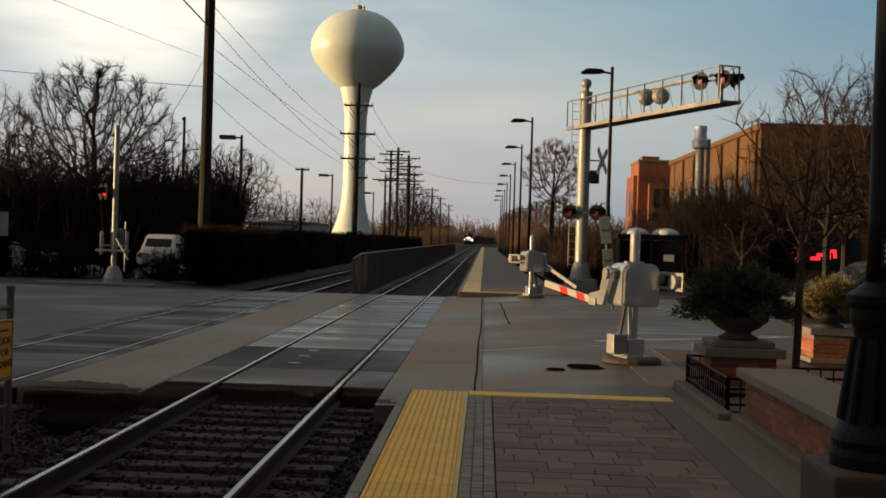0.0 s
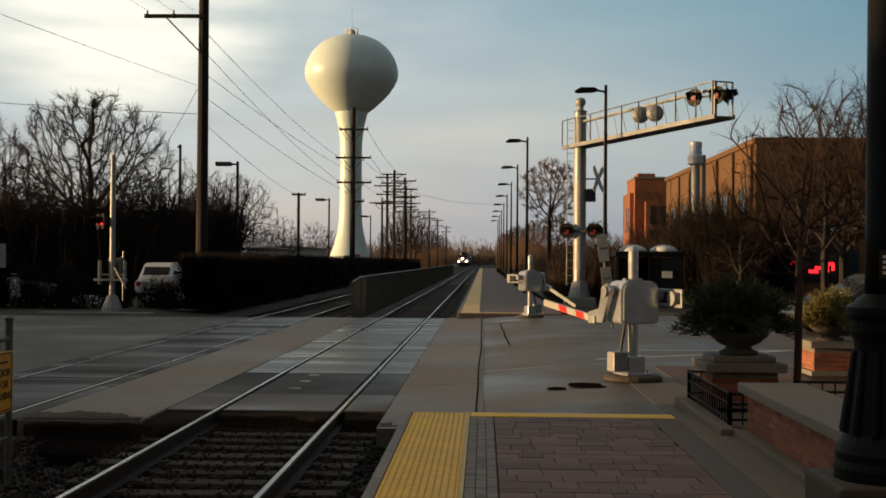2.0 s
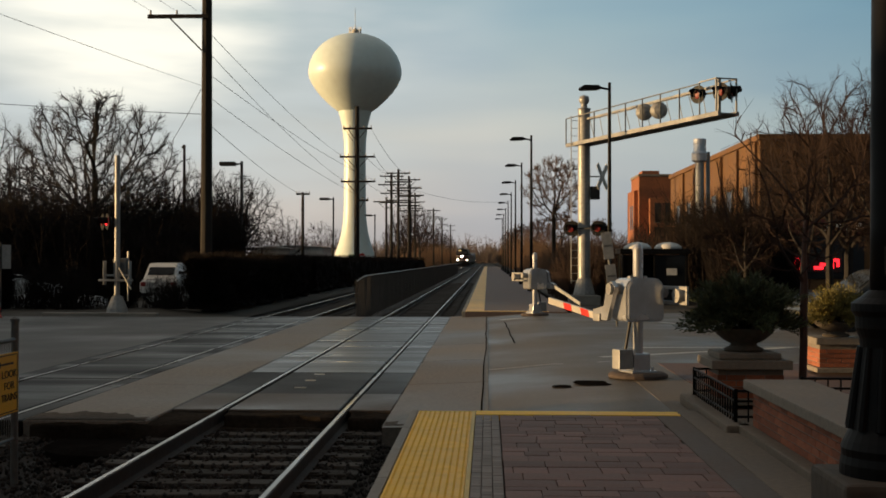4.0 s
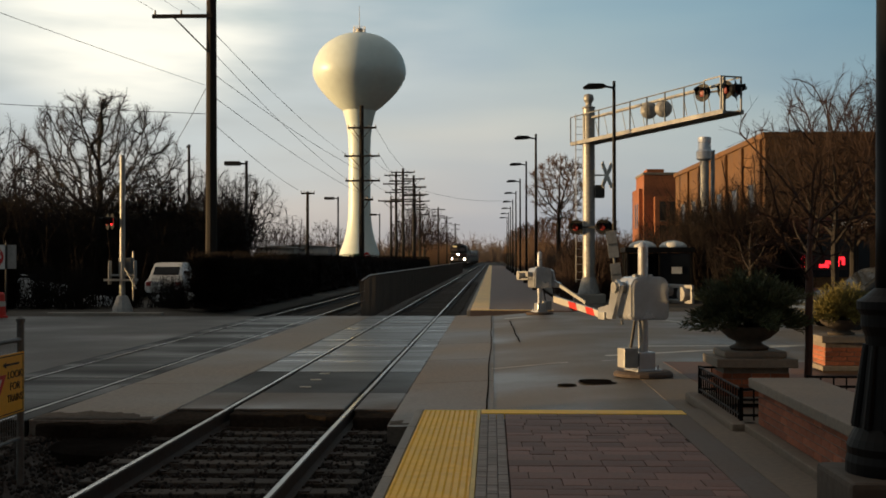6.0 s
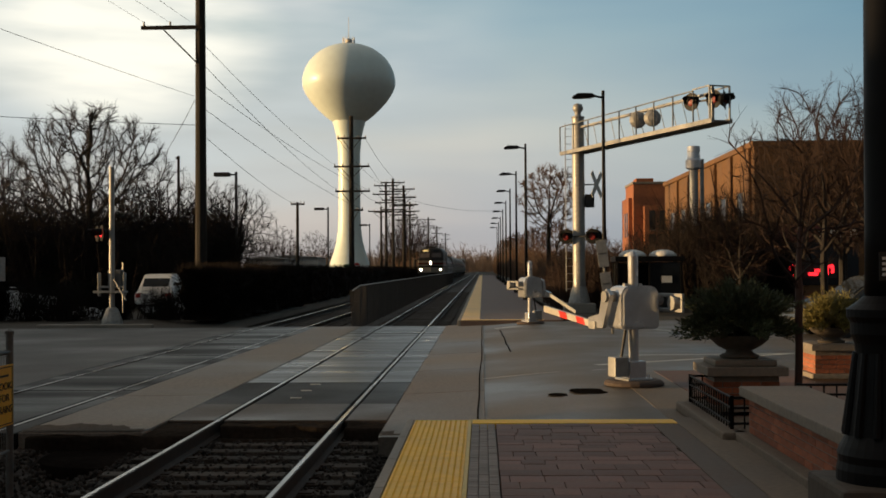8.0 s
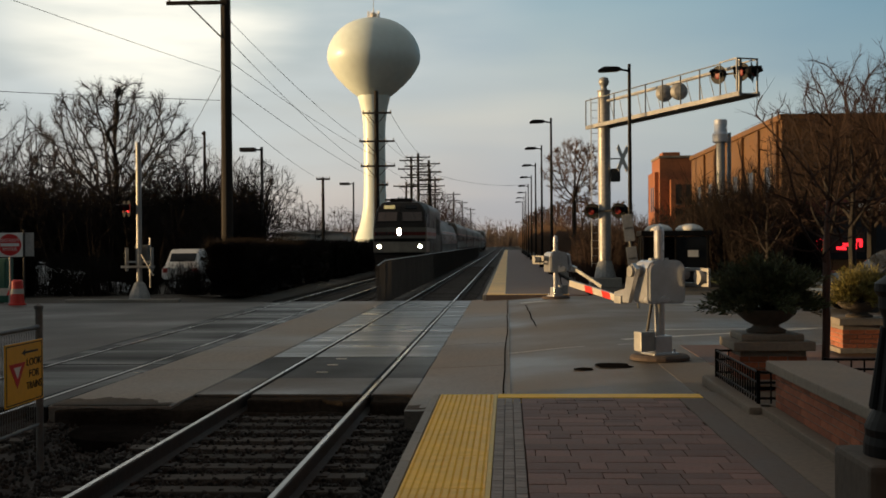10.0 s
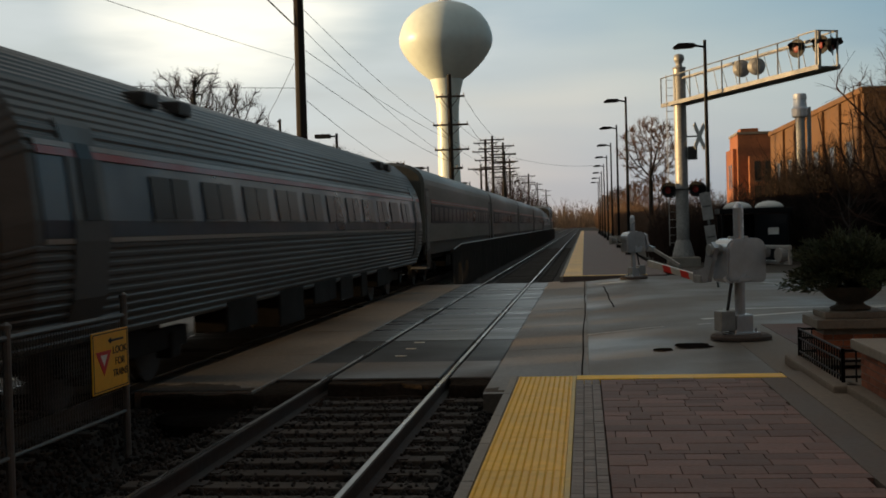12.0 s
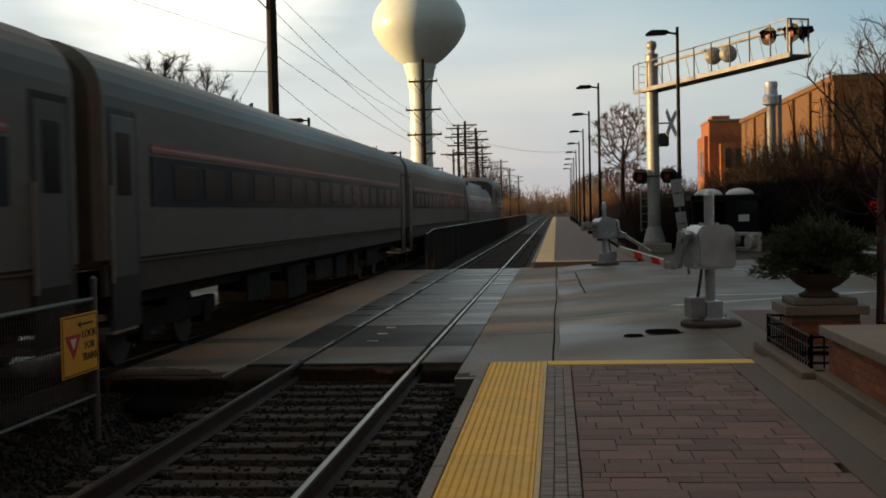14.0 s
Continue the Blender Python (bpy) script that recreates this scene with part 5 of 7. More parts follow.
def build_locomotive(name, label, front=True):
    lo = thing(name, label, "locomotive")
    W = 1.56
    L = 15.8
    # main body behind the cab
    full = side_outline(W, 1.18, 3.80, 4.46)
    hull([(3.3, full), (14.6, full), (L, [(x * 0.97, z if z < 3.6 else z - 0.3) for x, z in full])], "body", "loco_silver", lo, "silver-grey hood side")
    # nose: lower part with a shallow point, sloping back above
    bm = bmesh.new()

    def ring(z, tip, corner, w, back=3.32):
        return [bm.verts.new(p) for p in ((-w, back, z), (-w, corner + 0.06, z), (-w + 0.05, corner, z), (0, tip, z), (w - 0.05, corner, z), (w, corner + 0.06, z), (w, back, z))]
    rs = [ring(1.30, 0.03, 0.38, W), ring(1.35, 0.0, 0.35, W), ring(2.55, 0.12, 0.47, W), ring(2.78, 0.16, 0.50, W)]
    for a, b in zip(rs, rs[1:]):
        for i in range(6):
            bm.faces.new((a[i], a[i + 1], b[i + 1], b[i]))
    bm.faces.new(rs[0][::-1])
    bm.faces.new(rs[-1])
    # same silver as the hood, lightened to look sunlit
    nose = part("nose", bm, "nose_sunlit_silver", lo, "blunt pointed nose")
    # cab above the nose: windscreen slopes back
    bm = bmesh.new()

    def ring2(z, front_y, w):
        up = max(0.0, min(1.0, (z - 3.8) / 0.66)) ** (1 / 0.9)
        wide = W * (1 - up * up) ** 0.31 - 0.004
        return [bm.verts.new(p) for p in ((-wide, 3.32, z), (-w, front_y + 0.14, z), (-w * 0.94, front_y, z), (0, front_y - 0.2, z), (w * 0.94, front_y, z), (w, front_y + 0.14, z), (wide, 3.32, z))]
    rs = [ring2(2.782, 0.42, W * 0.99), ring2(3.05, 0.55, W * 0.985), ring2(3.72, 0.86, W * 0.94), ring2(4.02, 1.06, W * 0.85), ring2(4.24, 1.28, W * 0.73), ring2(4.34, 1.62, W * 0.6)]
    for a, b in zip(rs, rs[1:]):
        for i in range(6):
            bm.faces.new((a[i], a[i + 1], b[i + 1], b[i]))
    bm.faces.new(rs[-1])
    bm.faces.new(rs[0][::-1])
    cab = part("cab", bm, "loco_black", lo, "black cab around the windscreens")
    # roof of the cab and headlight housing
    part("roof_box", B(-0.66, 0.66, 1.5, 3.2, 4.28, 4.52, 0.05), "loco_black", lo)
    bm = bmesh.new()
    for k in range(3):
        tube(bm, (-0.2 + 0.2 * k, 2.3, 4.52), (-0.2 + 0.2 * k, 2.0, 4.57), 0.04, 0.05, 8)
    part("horn", bm, "dark_steel", lo)
    # windscreens, set on the sloped front
    for s in (-1, 1):
        m = Matrix.Translation((s * 0.72, 0.615, 3.40)) @ Matrix.Rotation(radians(8.0 * s), 4, "Z") @ Matrix.Rotation(radians(-25), 4, "X")
        fr = part("windscreen_frame", B(-0.64, 0.64, -0.03, 0.02, -0.35, 0.35, 0.03, m), "loco_black", cab)
        part("windscreen", B(-0.57, 0.57, -0.042, -0.02, -0.29, 0.29, 0.01, m), "reflection_tinted_glass", fr, "windscreen with its brownish reflection put into the colour")
        part("wiper", T(m @ Vector((0.05 * s, -0.06, 0.33)), m @ Vector((0.2 * s, -0.06, -0.16)), 0.012, seg=5), "dark_steel", fr)
        m2 = Matrix.Translation((s * 0.64, 0.94, 3.97)) @ Matrix.Rotation(radians(9 * s), 4, "Z") @ Matrix.Rotation(radians(-36), 4, "X")
        part("number_board", B(-0.33, 0.33, -0.05, 0.02, -0.12, 0.12, 0.01, m2), "number_lit" if s < 0 else "glass_dark", cab)
        # side windows
        for y0, y1 in ((1.35, 1.85), (1.95, 2.6)):
            part("side_window", B(s * 1.50 - 0.05, s * 1.50 + 0.05, y0, y1, 3.02, 3.58, 0.01), "train_glass", cab)
        # stripes along the sides and round the nose
        for nm, z0, z1, mt in (("red_stripe", 2.30, 2.51, "train_red"), ("white_stripe", 2.13, 2.30, "train_white"), ("black_stripe", 1.94, 2.13, "loco_black"), ("white_stripe", 2.51, 2.77, "train_white")):
            part(nm, B(s * (W + 0.004) - 0.006, s * (W + 0.004) + 0.006, 3.33, 9.6 if mt != "loco_black" else 7.4, z0, z1), mt, lo)
            part(nm, B(s * (W + 0.004) - 0.006, s * (W + 0.004) + 0.006, 0.56, 3.325, z0, z1), mt, nose)
            # on the nose, following its facets
            t0, t1 = 0.0 + (z0 - 1.35) / 1.2 * 0.12, (z1 - 1.35) / 1.2 * 0.12
            bm = bmesh.new()
            f = 0.008
            q = [(0.0, t0 - f, z0), (s * (W - 0.05), 0.35 + t0 - f, z0), (s * (W - 0.05), 0.35 + t1 - f, z1), (0.0, t1 - f, z1)]
            bm.faces.new([bm.verts.new(v) for v in q])
            bmesh.ops.solidify(bm, geom=bm.faces[:], thickness=0.004)
            part(nm, bm, "nose_sunlit_white" if mt == "train_white" else mt, nose)
        # ditch lights
        bm = bmesh.new()
        lathe([(0.105, 0), (0.105, 0.03), (0.0, 0.03)], 18, bm, Matrix.Translation((s * 1.2, 0.30, 1.66)) @ Matrix.Rotation(math.pi / 2, 4, "X"))
        part("ditch_light", bm, "headlight" if front else "glass_dark", nose, "bright ditch light")
        bm = bmesh.new()
        lathe([(0.15, 0), (0.15, 0.16), (0.128, 0.16), (0.128, 0)], 18, bm, Matrix.Translation((s * 1.2, 0.32, 1.66)) @ Matrix.Rotation(math.pi / 2, 4, "X"))
        part("light_ring", bm, "dark_steel", nose)
        # handrails and doors
        part("handrail", T((s * (W + 0.05), 3.45, 1.3), (s * (W + 0.05), 3.45, 2.0), 0.018, seg=6), "galv", lo)
        # hood is not cut here: a flat black panel paints the doorway's shade
        part("doorway_shade_panel", B(s * W - 0.02, s * W + 0.008, 6.3, 7.3, 1.35, 3.3, 0.01), "loco_black", lo, "flat black panel painted as the shade of the side doorway")
        part("grille", B(s * W - 0.02, s * W + 0.01, 9.9, 13.5, 2.4, 3.5, 0.01), "car_grey", lo, "ribbed radiator grille")
        bm = bmesh.new()
        for k in range(26):
            box(bm, s * (W + 0.012) - 0.012, s * (W + 0.012) + 0.012, 10.0 + k * 0.13, 10.04 + k * 0.13, 2.42, 3.48)
        part("grille_ribbing", bm, "loco_silver", lo)
        for k in range(9):
            part("panel_seam", B(s * (W + 0.006) - 0.006, s * (W + 0.006) + 0.006, 3.7 + k * 1.3, 3.72 + k * 1.3, 1.2, 3.7), "car_grey", lo)
        part("marker", lathe([(0.06, 0), (0.05, 0.03), (0, 0.04)], 10, None, Matrix.Translation((s * (W + 0.0), 4.9, 0.92)) @ Matrix.Rotation(s * math.pi / 2, 4, "Y")), "marker_light", lo, "small warm marker light")
    # twin headlights one above the other
    for z in (2.62, 2.42):
        bm = bmesh.new()
        lathe([(0.105, 0), (0.105, 0.06), (0.0, 0.06)], 18, bm, Matrix.Translation((0, 0.10, z)) @ Matrix.Rotation(math.pi / 2, 4, "X"))
        part("headlight", bm, "headlight" if front else "glass_dark", nose, "bright headlight")
    for z in (2.62, 2.42):
        bm = bmesh.new()
        lathe([(0.125, 0), (0.125, 0.13), (0.107, 0.13), (0.107, 0)], 18, bm, Matrix.Translation((0, 0.10, z)) @ Matrix.Rotation(math.pi / 2, 4, "X"))
        part("headlight_ring", bm, "dark_steel", nose)
    part("headlight_housing", B(-0.14, 0.14, 0.06, 0.3, 2.28, 2.76, 0.03), "dark_steel", nose)
    # painted name on the nose, as plain bars
    for k in range(6):
        x = -1.32 + k * 0.185
        y = 0.35 * abs(x) / (W - 0.05) + 0.085
        part("name_bar", B(x - 0.06, x + 0.06, y - 0.022, y, 2.30, 2.44 + (0.06 if k in (0, 3, 5) else 0.0)), "ink", nose)
    # pilot and couplers
    part("lower_sill", B(-1.5, 1.5, 0.42, 0.9, 1.17, 1.30, 0.02), "loco_black", lo)
    hull([(0.25, [(-1.05, 0.12), (1.05, 0.12), (1.42, 0.6), (1.5, 1.17), (-1.5, 1.17), (-1.42, 0.6)]), (0.5, [(-1.25, 0.12), (1.25, 0.12), (1.42, 0.7), (1.5, 1.17), (-1.5, 1.17), (-1.42, 0.7)]),
          (0.9, [(-1.3, 0.2), (1.3, 0.2), (1.42, 0.7), (1.5, 1.17), (-1.5, 1.17), (-1.42, 0.7)])], "pilot", "pilot_brown", lo, "rusty brown snowplough pilot")
    bm = B(-0.12, 0.12, -0.35, 0.4, 0.76, 1.02, 0.04)
    box(bm, -0.2, 0.2, -0.45, -0.2, 0.72, 1.06, 0.05)
    part("coupler", bm, "dark_steel", lo)
    for s in (-1, 1):
        for k in range(2):
            bm = bmesh.new()
            pts = [Vector((s * (0.35 + 0.18 * k), 0.2, 0.95)), Vector((s * (0.36 + 0.18 * k), 0.02, 0.6)), Vector((s * (0.3 + 0.18 * k), 0.0, 0.35))]
            for a, b in zip(pts, pts[1:]):
                tube(bm, a, b, 0.03, seg=6)
            part("air_hose", bm, "rubber", lo)
    bm = B(-1.45, 1.45, 0.9, L - 0.2, 0.95, 1.19, 0.02)
    for s in (-1, 1):
        box(bm, s * 1.3 - 0.12, s * 1.3 + 0.12, 5.4, 9.8, 0.35, 1.0, 0.06)
        box(bm, s * 1.35 - 0.1, s * 1.35 + 0.1, 2.0, 2.6, 0.3, 1.0, 0.02)
    part("underframe", bm, "underframe", lo)
    part("fuel_tank", B(-1.2, 1.2, 5.5, 9.6, 0.3, 0.95, 0.12), "underframe", lo)
    truck(lo, 3.3, 2.75)
    truck(lo, 12.3, 2.75)
    bm = bmesh.new()
    for y in (5.2, 8.0, 10.5, 13.0):
        tube(bm, (0, y, 4.28), (0, y, 4.42), 0.55, 0.5, 20)
    box(bm, -0.4, 0.4, 6.2, 7.2, 4.25, 4.5, 0.05)
    part("roof_fans", bm, "loco_silver", lo)
    return lo


M["pilot_brown"] = mat("pilot_brown", (0.036, 0.023, 0.015), 0.8, vary=0.4, scale=3, fine=30, bump=0.2)
# brown-grey base stands in for the reflection on the windscreens
M["reflection_tinted_glass"] = mat("reflection_tinted_glass", (0.15, 0.115, 0.10), 0.22, 0.4, vary=0.2, scale=2, bump=0.0)
M["number_lit"] = mat("number_lit", (0.8, 0.65, 0.3), 0.4, vary=0.1, bump=0.0, emit=((1.0, 0.75, 0.30), 0.3))

CAR_L, PITCH = 25.5, 26.0


def ribbed(outline, depth=0.013, pitch=0.085, skip=()):
    """Subdivides an outline and works ribs into it, except between the heights in skip."""
    pts = []
    k = len(outline)
    for i in range(k):
        a, b = Vector(outline[i]), Vector(outline[(i + 1) % k])
        d = b - a
        n = max(1, round(d.length / pitch)) if d.length > 0.14 else 1
        nrm = Vector((d.y, -d.x)).normalized()
        for j in range(n):
            p = a.lerp(b, j / n)
            pts.append(p)
            if n > 1 and not any(z0 < a.lerp(b, (j + 0.5) / n).y < z1 for z0, z1 in skip) and abs(p.x) > 0.5:
                for f, o in ((0.25, depth), (0.6, depth), (0.75, 0)):
                    pts.append(a.lerp(b, (j + f) / n) + nrm * o)
    # the same number of points in every section follows from the same outline
    return [(p.x, p.y) for p in pts]


def car_trucks(parent):
    truck(parent, 3.6)
    truck(parent, CAR_L - 3.6)
    bm = B(-1.3, 1.3, 0.3, CAR_L - 0.3, 0.82, 1.0, 0.02)
    r = random.Random(5)
    y = 6.4
    while y < CAR_L - 7:
        w = r.uniform(0.7, 2.0)
        for s in (-1, 1):
            box(bm, s * 1.15 - 0.25, s * 1.15 + 0.25, y, y + w, r.uniform(0.28, 0.5), 0.9, 0.03)
        y += w + r.uniform(0.3, 1.4)
    part("underfloor_gear", bm, "underframe", parent)
    bm = bmesh.new()
    for y0, y1 in ((-0.3, 0.5), (CAR_L - 0.5, CAR_L + 0.3)):
        box(bm, -0.13, 0.13, y0, y1, 0.75, 1.0, 0.03)
    part("coupler", bm, "dark_steel", parent)
    bm = bmesh.new()
    for y0, y1 in ((-0.24, 0.05), (CAR_L - 0.05, CAR_L + 0.24)):
        box(bm, -0.55, 0.55, y0, y1, 1.05, 3.35, 0.05)
    part("gangway", bm, "rubber", parent, "black rubber gangway")


def build_round_coach(label):
    """A stainless coach of round section with fluted sides."""
    c = thing("ribbed_coach", label, "railway coach")
    right = [(1.36, 0.80), (1.53, 1.25), (1.575, 1.80), (1.575, 2.0), (1.50, 2.60), (1.40, 2.92), (1.16, 3.34), (0.80, 3.66), (0.42, 3.82)]
    outline = [(-1.36, 0.80)] + right + [(0, 3.86)] + [(-x, z) for x, z in reversed(right[1:])]
    rb = ribbed(outline, 0.016, 0.10, skip=((1.83, 2.62),))
    end = [(x * 0.9, 0.9 + (z - 0.9) * 0.93) for x, z in rb]
    hull([(0.0, end), (0.35, rb), (CAR_L - 0.35, rb), (CAR_L, end)], "body", "car_steel", c, "fluted stainless steel shell")

    def skin(name, z0, z1, y0, y1, off, material, parent, s):
        def xat(z):
            for (xa, za), (xb, zb) in zip(right, right[1:]):
                if za <= z <= zb:
                    return xa + (xb - xa) * (z - za) / (zb - za)
            return 1.4
        bm = bmesh.new()
        zs = [z0] + [z for _, z in right if z0 + 0.01 < z < z1 - 0.01] + [z1]
        lo = [bm.verts.new((s * (xat(z) + off), y0, z)) for z in zs]
        hi = [bm.verts.new((s * (xat(z) + off), y1, z)) for z in zs]
        for i in range(len(zs) - 1):
            bm.faces.new((lo[i], hi[i], hi[i + 1], lo[i + 1]))
        bmesh.ops.recalc_face_normals(bm, faces=bm.faces)
        bmesh.ops.solidify(bm, geom=bm.faces[:], thickness=0.008)
        return part(name, bm, material, parent)
    for s in (-1, 1):
        band = skin("window_band", 1.84, 2.595, 0.5, CAR_L - 0.5, 0.012, "train_blue", c, s)
        skin("red_stripe", 2.605, 2.68, 0.5, CAR_L - 0.5, 0.024, "train_red", c, s)
        skin("white_stripe", 2.685, 2.74, 0.5, CAR_L - 0.5, 0.024, "train_white", c, s)
        skin("white_stripe", 1.78, 1.83, 0.5, CAR_L - 0.5, 0.02, "train_white", c, s)
        for k in range(11):
            y = 3.2 + k * 1.82
            for q in (0, 0.68):
                w = skin("window", 2.02, 2.50, y + q, y + q + 0.62, 0.022, "train_glass", band, s)
            skin("window_sill", 1.985, 2.012, y - 0.03, y + 1.33, 0.03, "car_steel", band, s)
        for y in (1.1, CAR_L - 1.9):
            d = skin("door", 1.0, 2.98, y, y + 0.82, 0.03, "car_grey_dark", c, s)
            skin("door_window", 2.0, 2.75, y + 0.22, y + 0.6, 0.045, "train_glass", d, s)
    for y in (4.0, 5.2, CAR_L - 5.2, CAR_L - 4.0):
        for s in (-1, 1):
            part("roof_vent", B(s * 1.05 - 0.16, s * 1.05 + 0.16, y, y + 0.5, 3.38, 3.56, 0.03), "dark_steel", c)
    car_trucks(c)
    return c


def build_flat_coach(label):
    """A plain grey coach with flat sides, end doors and a long dark window band."""
    c = thing("flat_sided_coach", label, "railway coach")
    W = 1.54
    o = side_outline(W, 1.32, 3.18, 3.86)
    endo = [(x * 0.94, 1.32 + (z - 1.32) * 0.97) for x, z in o]
    hull([(0.0, endo), (0.12, o), (0.72, o), (0.74, o), (CAR_L - 0.12, o), (CAR_L, endo)], "body", "car_grey", c, "smooth grey aluminium shell")
    for s in (-1, 1):
        band = part("window_band", B(s * W - 0.016, s * W + 0.016, 1.6, CAR_L - 1.6, 1.98, 2.58), "train_band", c, "dark window band")
        part("red_stripe", B(s * W - 0.01, s * W + 0.012, 1.6, CAR_L - 1.6, 2.625, 2.665), "train_red", c)
        part("red_stripe", B(s * W - 0.01, s * W + 0.012, 1.6, CAR_L - 1.6, 2.70, 2.73), "train_red", c)
        part("white_stripe", B(s * W - 0.01, s * W + 0.011, 1.6, CAR_L - 1.6, 2.666, 2.699), "train_white", c)
        for k in range(16):
            y = 2.4 + k * 1.32
            part("window", B(s * W - 0.021, s * W + 0.021, y, y + 0.92, 2.06, 2.5, 0.006), "train_glass", band)
        part("skirt", B(s * (W - 0.05) - 0.03, s * (W - 0.05) + 0.03, 0.12, CAR_L - 0.12, 1.0, 1.34, 0.01), "skirt", c, "grimy brown skirt")
        part("sill_line", B(s * W - 0.01, s * W + 0.010, 0.15, CAR_L - 0.15, 1.34, 1.37, 0.004), "skirt", c)
        for y in (0.25, CAR_L - 1.15):
            # no real recess: a flat black panel paints its shade round the door
            d = part("door_recess", B(s * W - 0.02, s * W + 0.006, y, y + 0.9, 0.62, 3.06, 0.01), "loco_black", c, "flat black panel painted as the shade of the vestibule recess")
            part("door", B(s * W - 0.05, s * W + 0.012, y + 0.08, y + 0.82, 1.2, 2.98, 0.01), "car_grey_dark", d)
            part("door_window", B(s * W - 0.03, s * W + 0.018, y + 0.24, y + 0.66, 2.1, 2.8, 0.01), "train_glass", d)
            part("handrail", T((s * (W + 0.04), y - 0.03, 1.15), (s * (W + 0.04), y - 0.03, 2.2), 0.016, seg=6), "galv", d)
            part("step", B(s * W - 0.5, s * W - 0.02, y + 0.05, y + 0.85, 0.58, 0.66, 0.01), "galv", d)
    for y in (1.6, 4.6, CAR_L - 4.6, CAR_L - 1.9):
        for s in (-1, 1):
            part("roof_vent", B(s * 0.98 - 0.12, s * 0.98 + 0.12, y, y + 0.45, 3.52, 3.66, 0.03), "dark_steel", c)
    car_trucks(c)
    return c


M["train_band"] = mat("train_band", (0.012, 0.015, 0.022), 0.45, spec=0.1, vary=0.2, scale=1, bump=0.0)
M["car_grey_dark"] = mat("car_grey_dark", (0.07, 0.07, 0.068), 0.5, 0.3, vary=0.2, scale=2, bump=0.03)

loco = build_locomotive("locomotive", "grimy silver diesel locomotive with red stripe and lit headlights")
coach_a = build_round_coach("fluted stainless steel coach with a blue window band")
coach_b = build_flat_coach("smooth grey coach with red stripes and dark windows")
REAR = build_locomotive("locomotive", "grimy silver diesel locomotive pushing at the rear", front=False)
ROLLING = [(loco, 0.0, False), (coach_a, 16.25, False), (coach_b, 16.25 + PITCH, False)]
for k in (2, 3, 4):
    ROLLING.append((copy_thing(coach_b, Matrix()), 16.25 + PITCH * k, False))
ROLLING.append((copy_thing(coach_a, Matrix()), 16.25 + PITCH * 5, False))
ROLLING.append((REAR, 16.25 + PITCH * 6 + 16.2, True))
for k, (ob, off, back) in enumerate(ROLLING):
    tagged(ob, group="coaches of the train" if 0 < k < 7 else "")


def motions():
    times = sorted({0.0, 1 / 30, 2 / 30, 14 - 1 / 30, 14 - 2 / 30, *[0.5 * i for i in range(29)]})
    for ob, off, back in ROLLING:
        walk(ob, [(t, pose(TRACK_B, TIP0 - SPEED * t + off, RAIL, 0, 0, 180 if back else 0)) for t in times])


# ---------- trees and shrubs ----------
M["bark_red"] = mat("bark_red", (0.075, 0.04, 0.032), 0.85, vary=0.3, scale=6, fine=60, bump=0.3)


class Sticks:
    """Gathers tapered sticks into one mesh."""

    def __init__(self):
        self.v, self.f = [], []

    def add(self, a, b, r0, r1, seg=3):
        d = (b - a)
        if d.length < 1e-5:
            return
        d.normalize()
        u = d.orthogonal().normalized()
        w = d.cross(u)
        o = len(self.v)
        for p, r in ((a, r0), (b, r1)):
            for k in range(seg):
                t = k * math.tau / seg
                self.v.append(tuple(p + (u * math.cos(t) + w * math.sin(t)) * r))
        for k in range(seg):
            j = (k + 1) % seg
            self.f.append((o + k, o + j, o + seg + j, o + seg + k))

    def leaf(self, p, d, u, length, width):
        o = len(self.v)
        w = d.cross(u).normalized() * width
        self.v += [tuple(p), tuple(p + d * length * 0.55 + w), tuple(p + d * length), tuple(p + d * length * 0.55 - w)]
        self.f.append((o, o + 1, o + 2, o + 3))

    def object(self, name, material, parent=None, label="", category="", kind=""):
        me = bpy.data.meshes.new(name)
        me.from_pydata(self.v, [], self.f)
        me.materials.append(M[material])
        ob = new(name, me)
        if parent is not None:
            ob.parent = parent
        return tagged(ob, label, category, kind=kind)


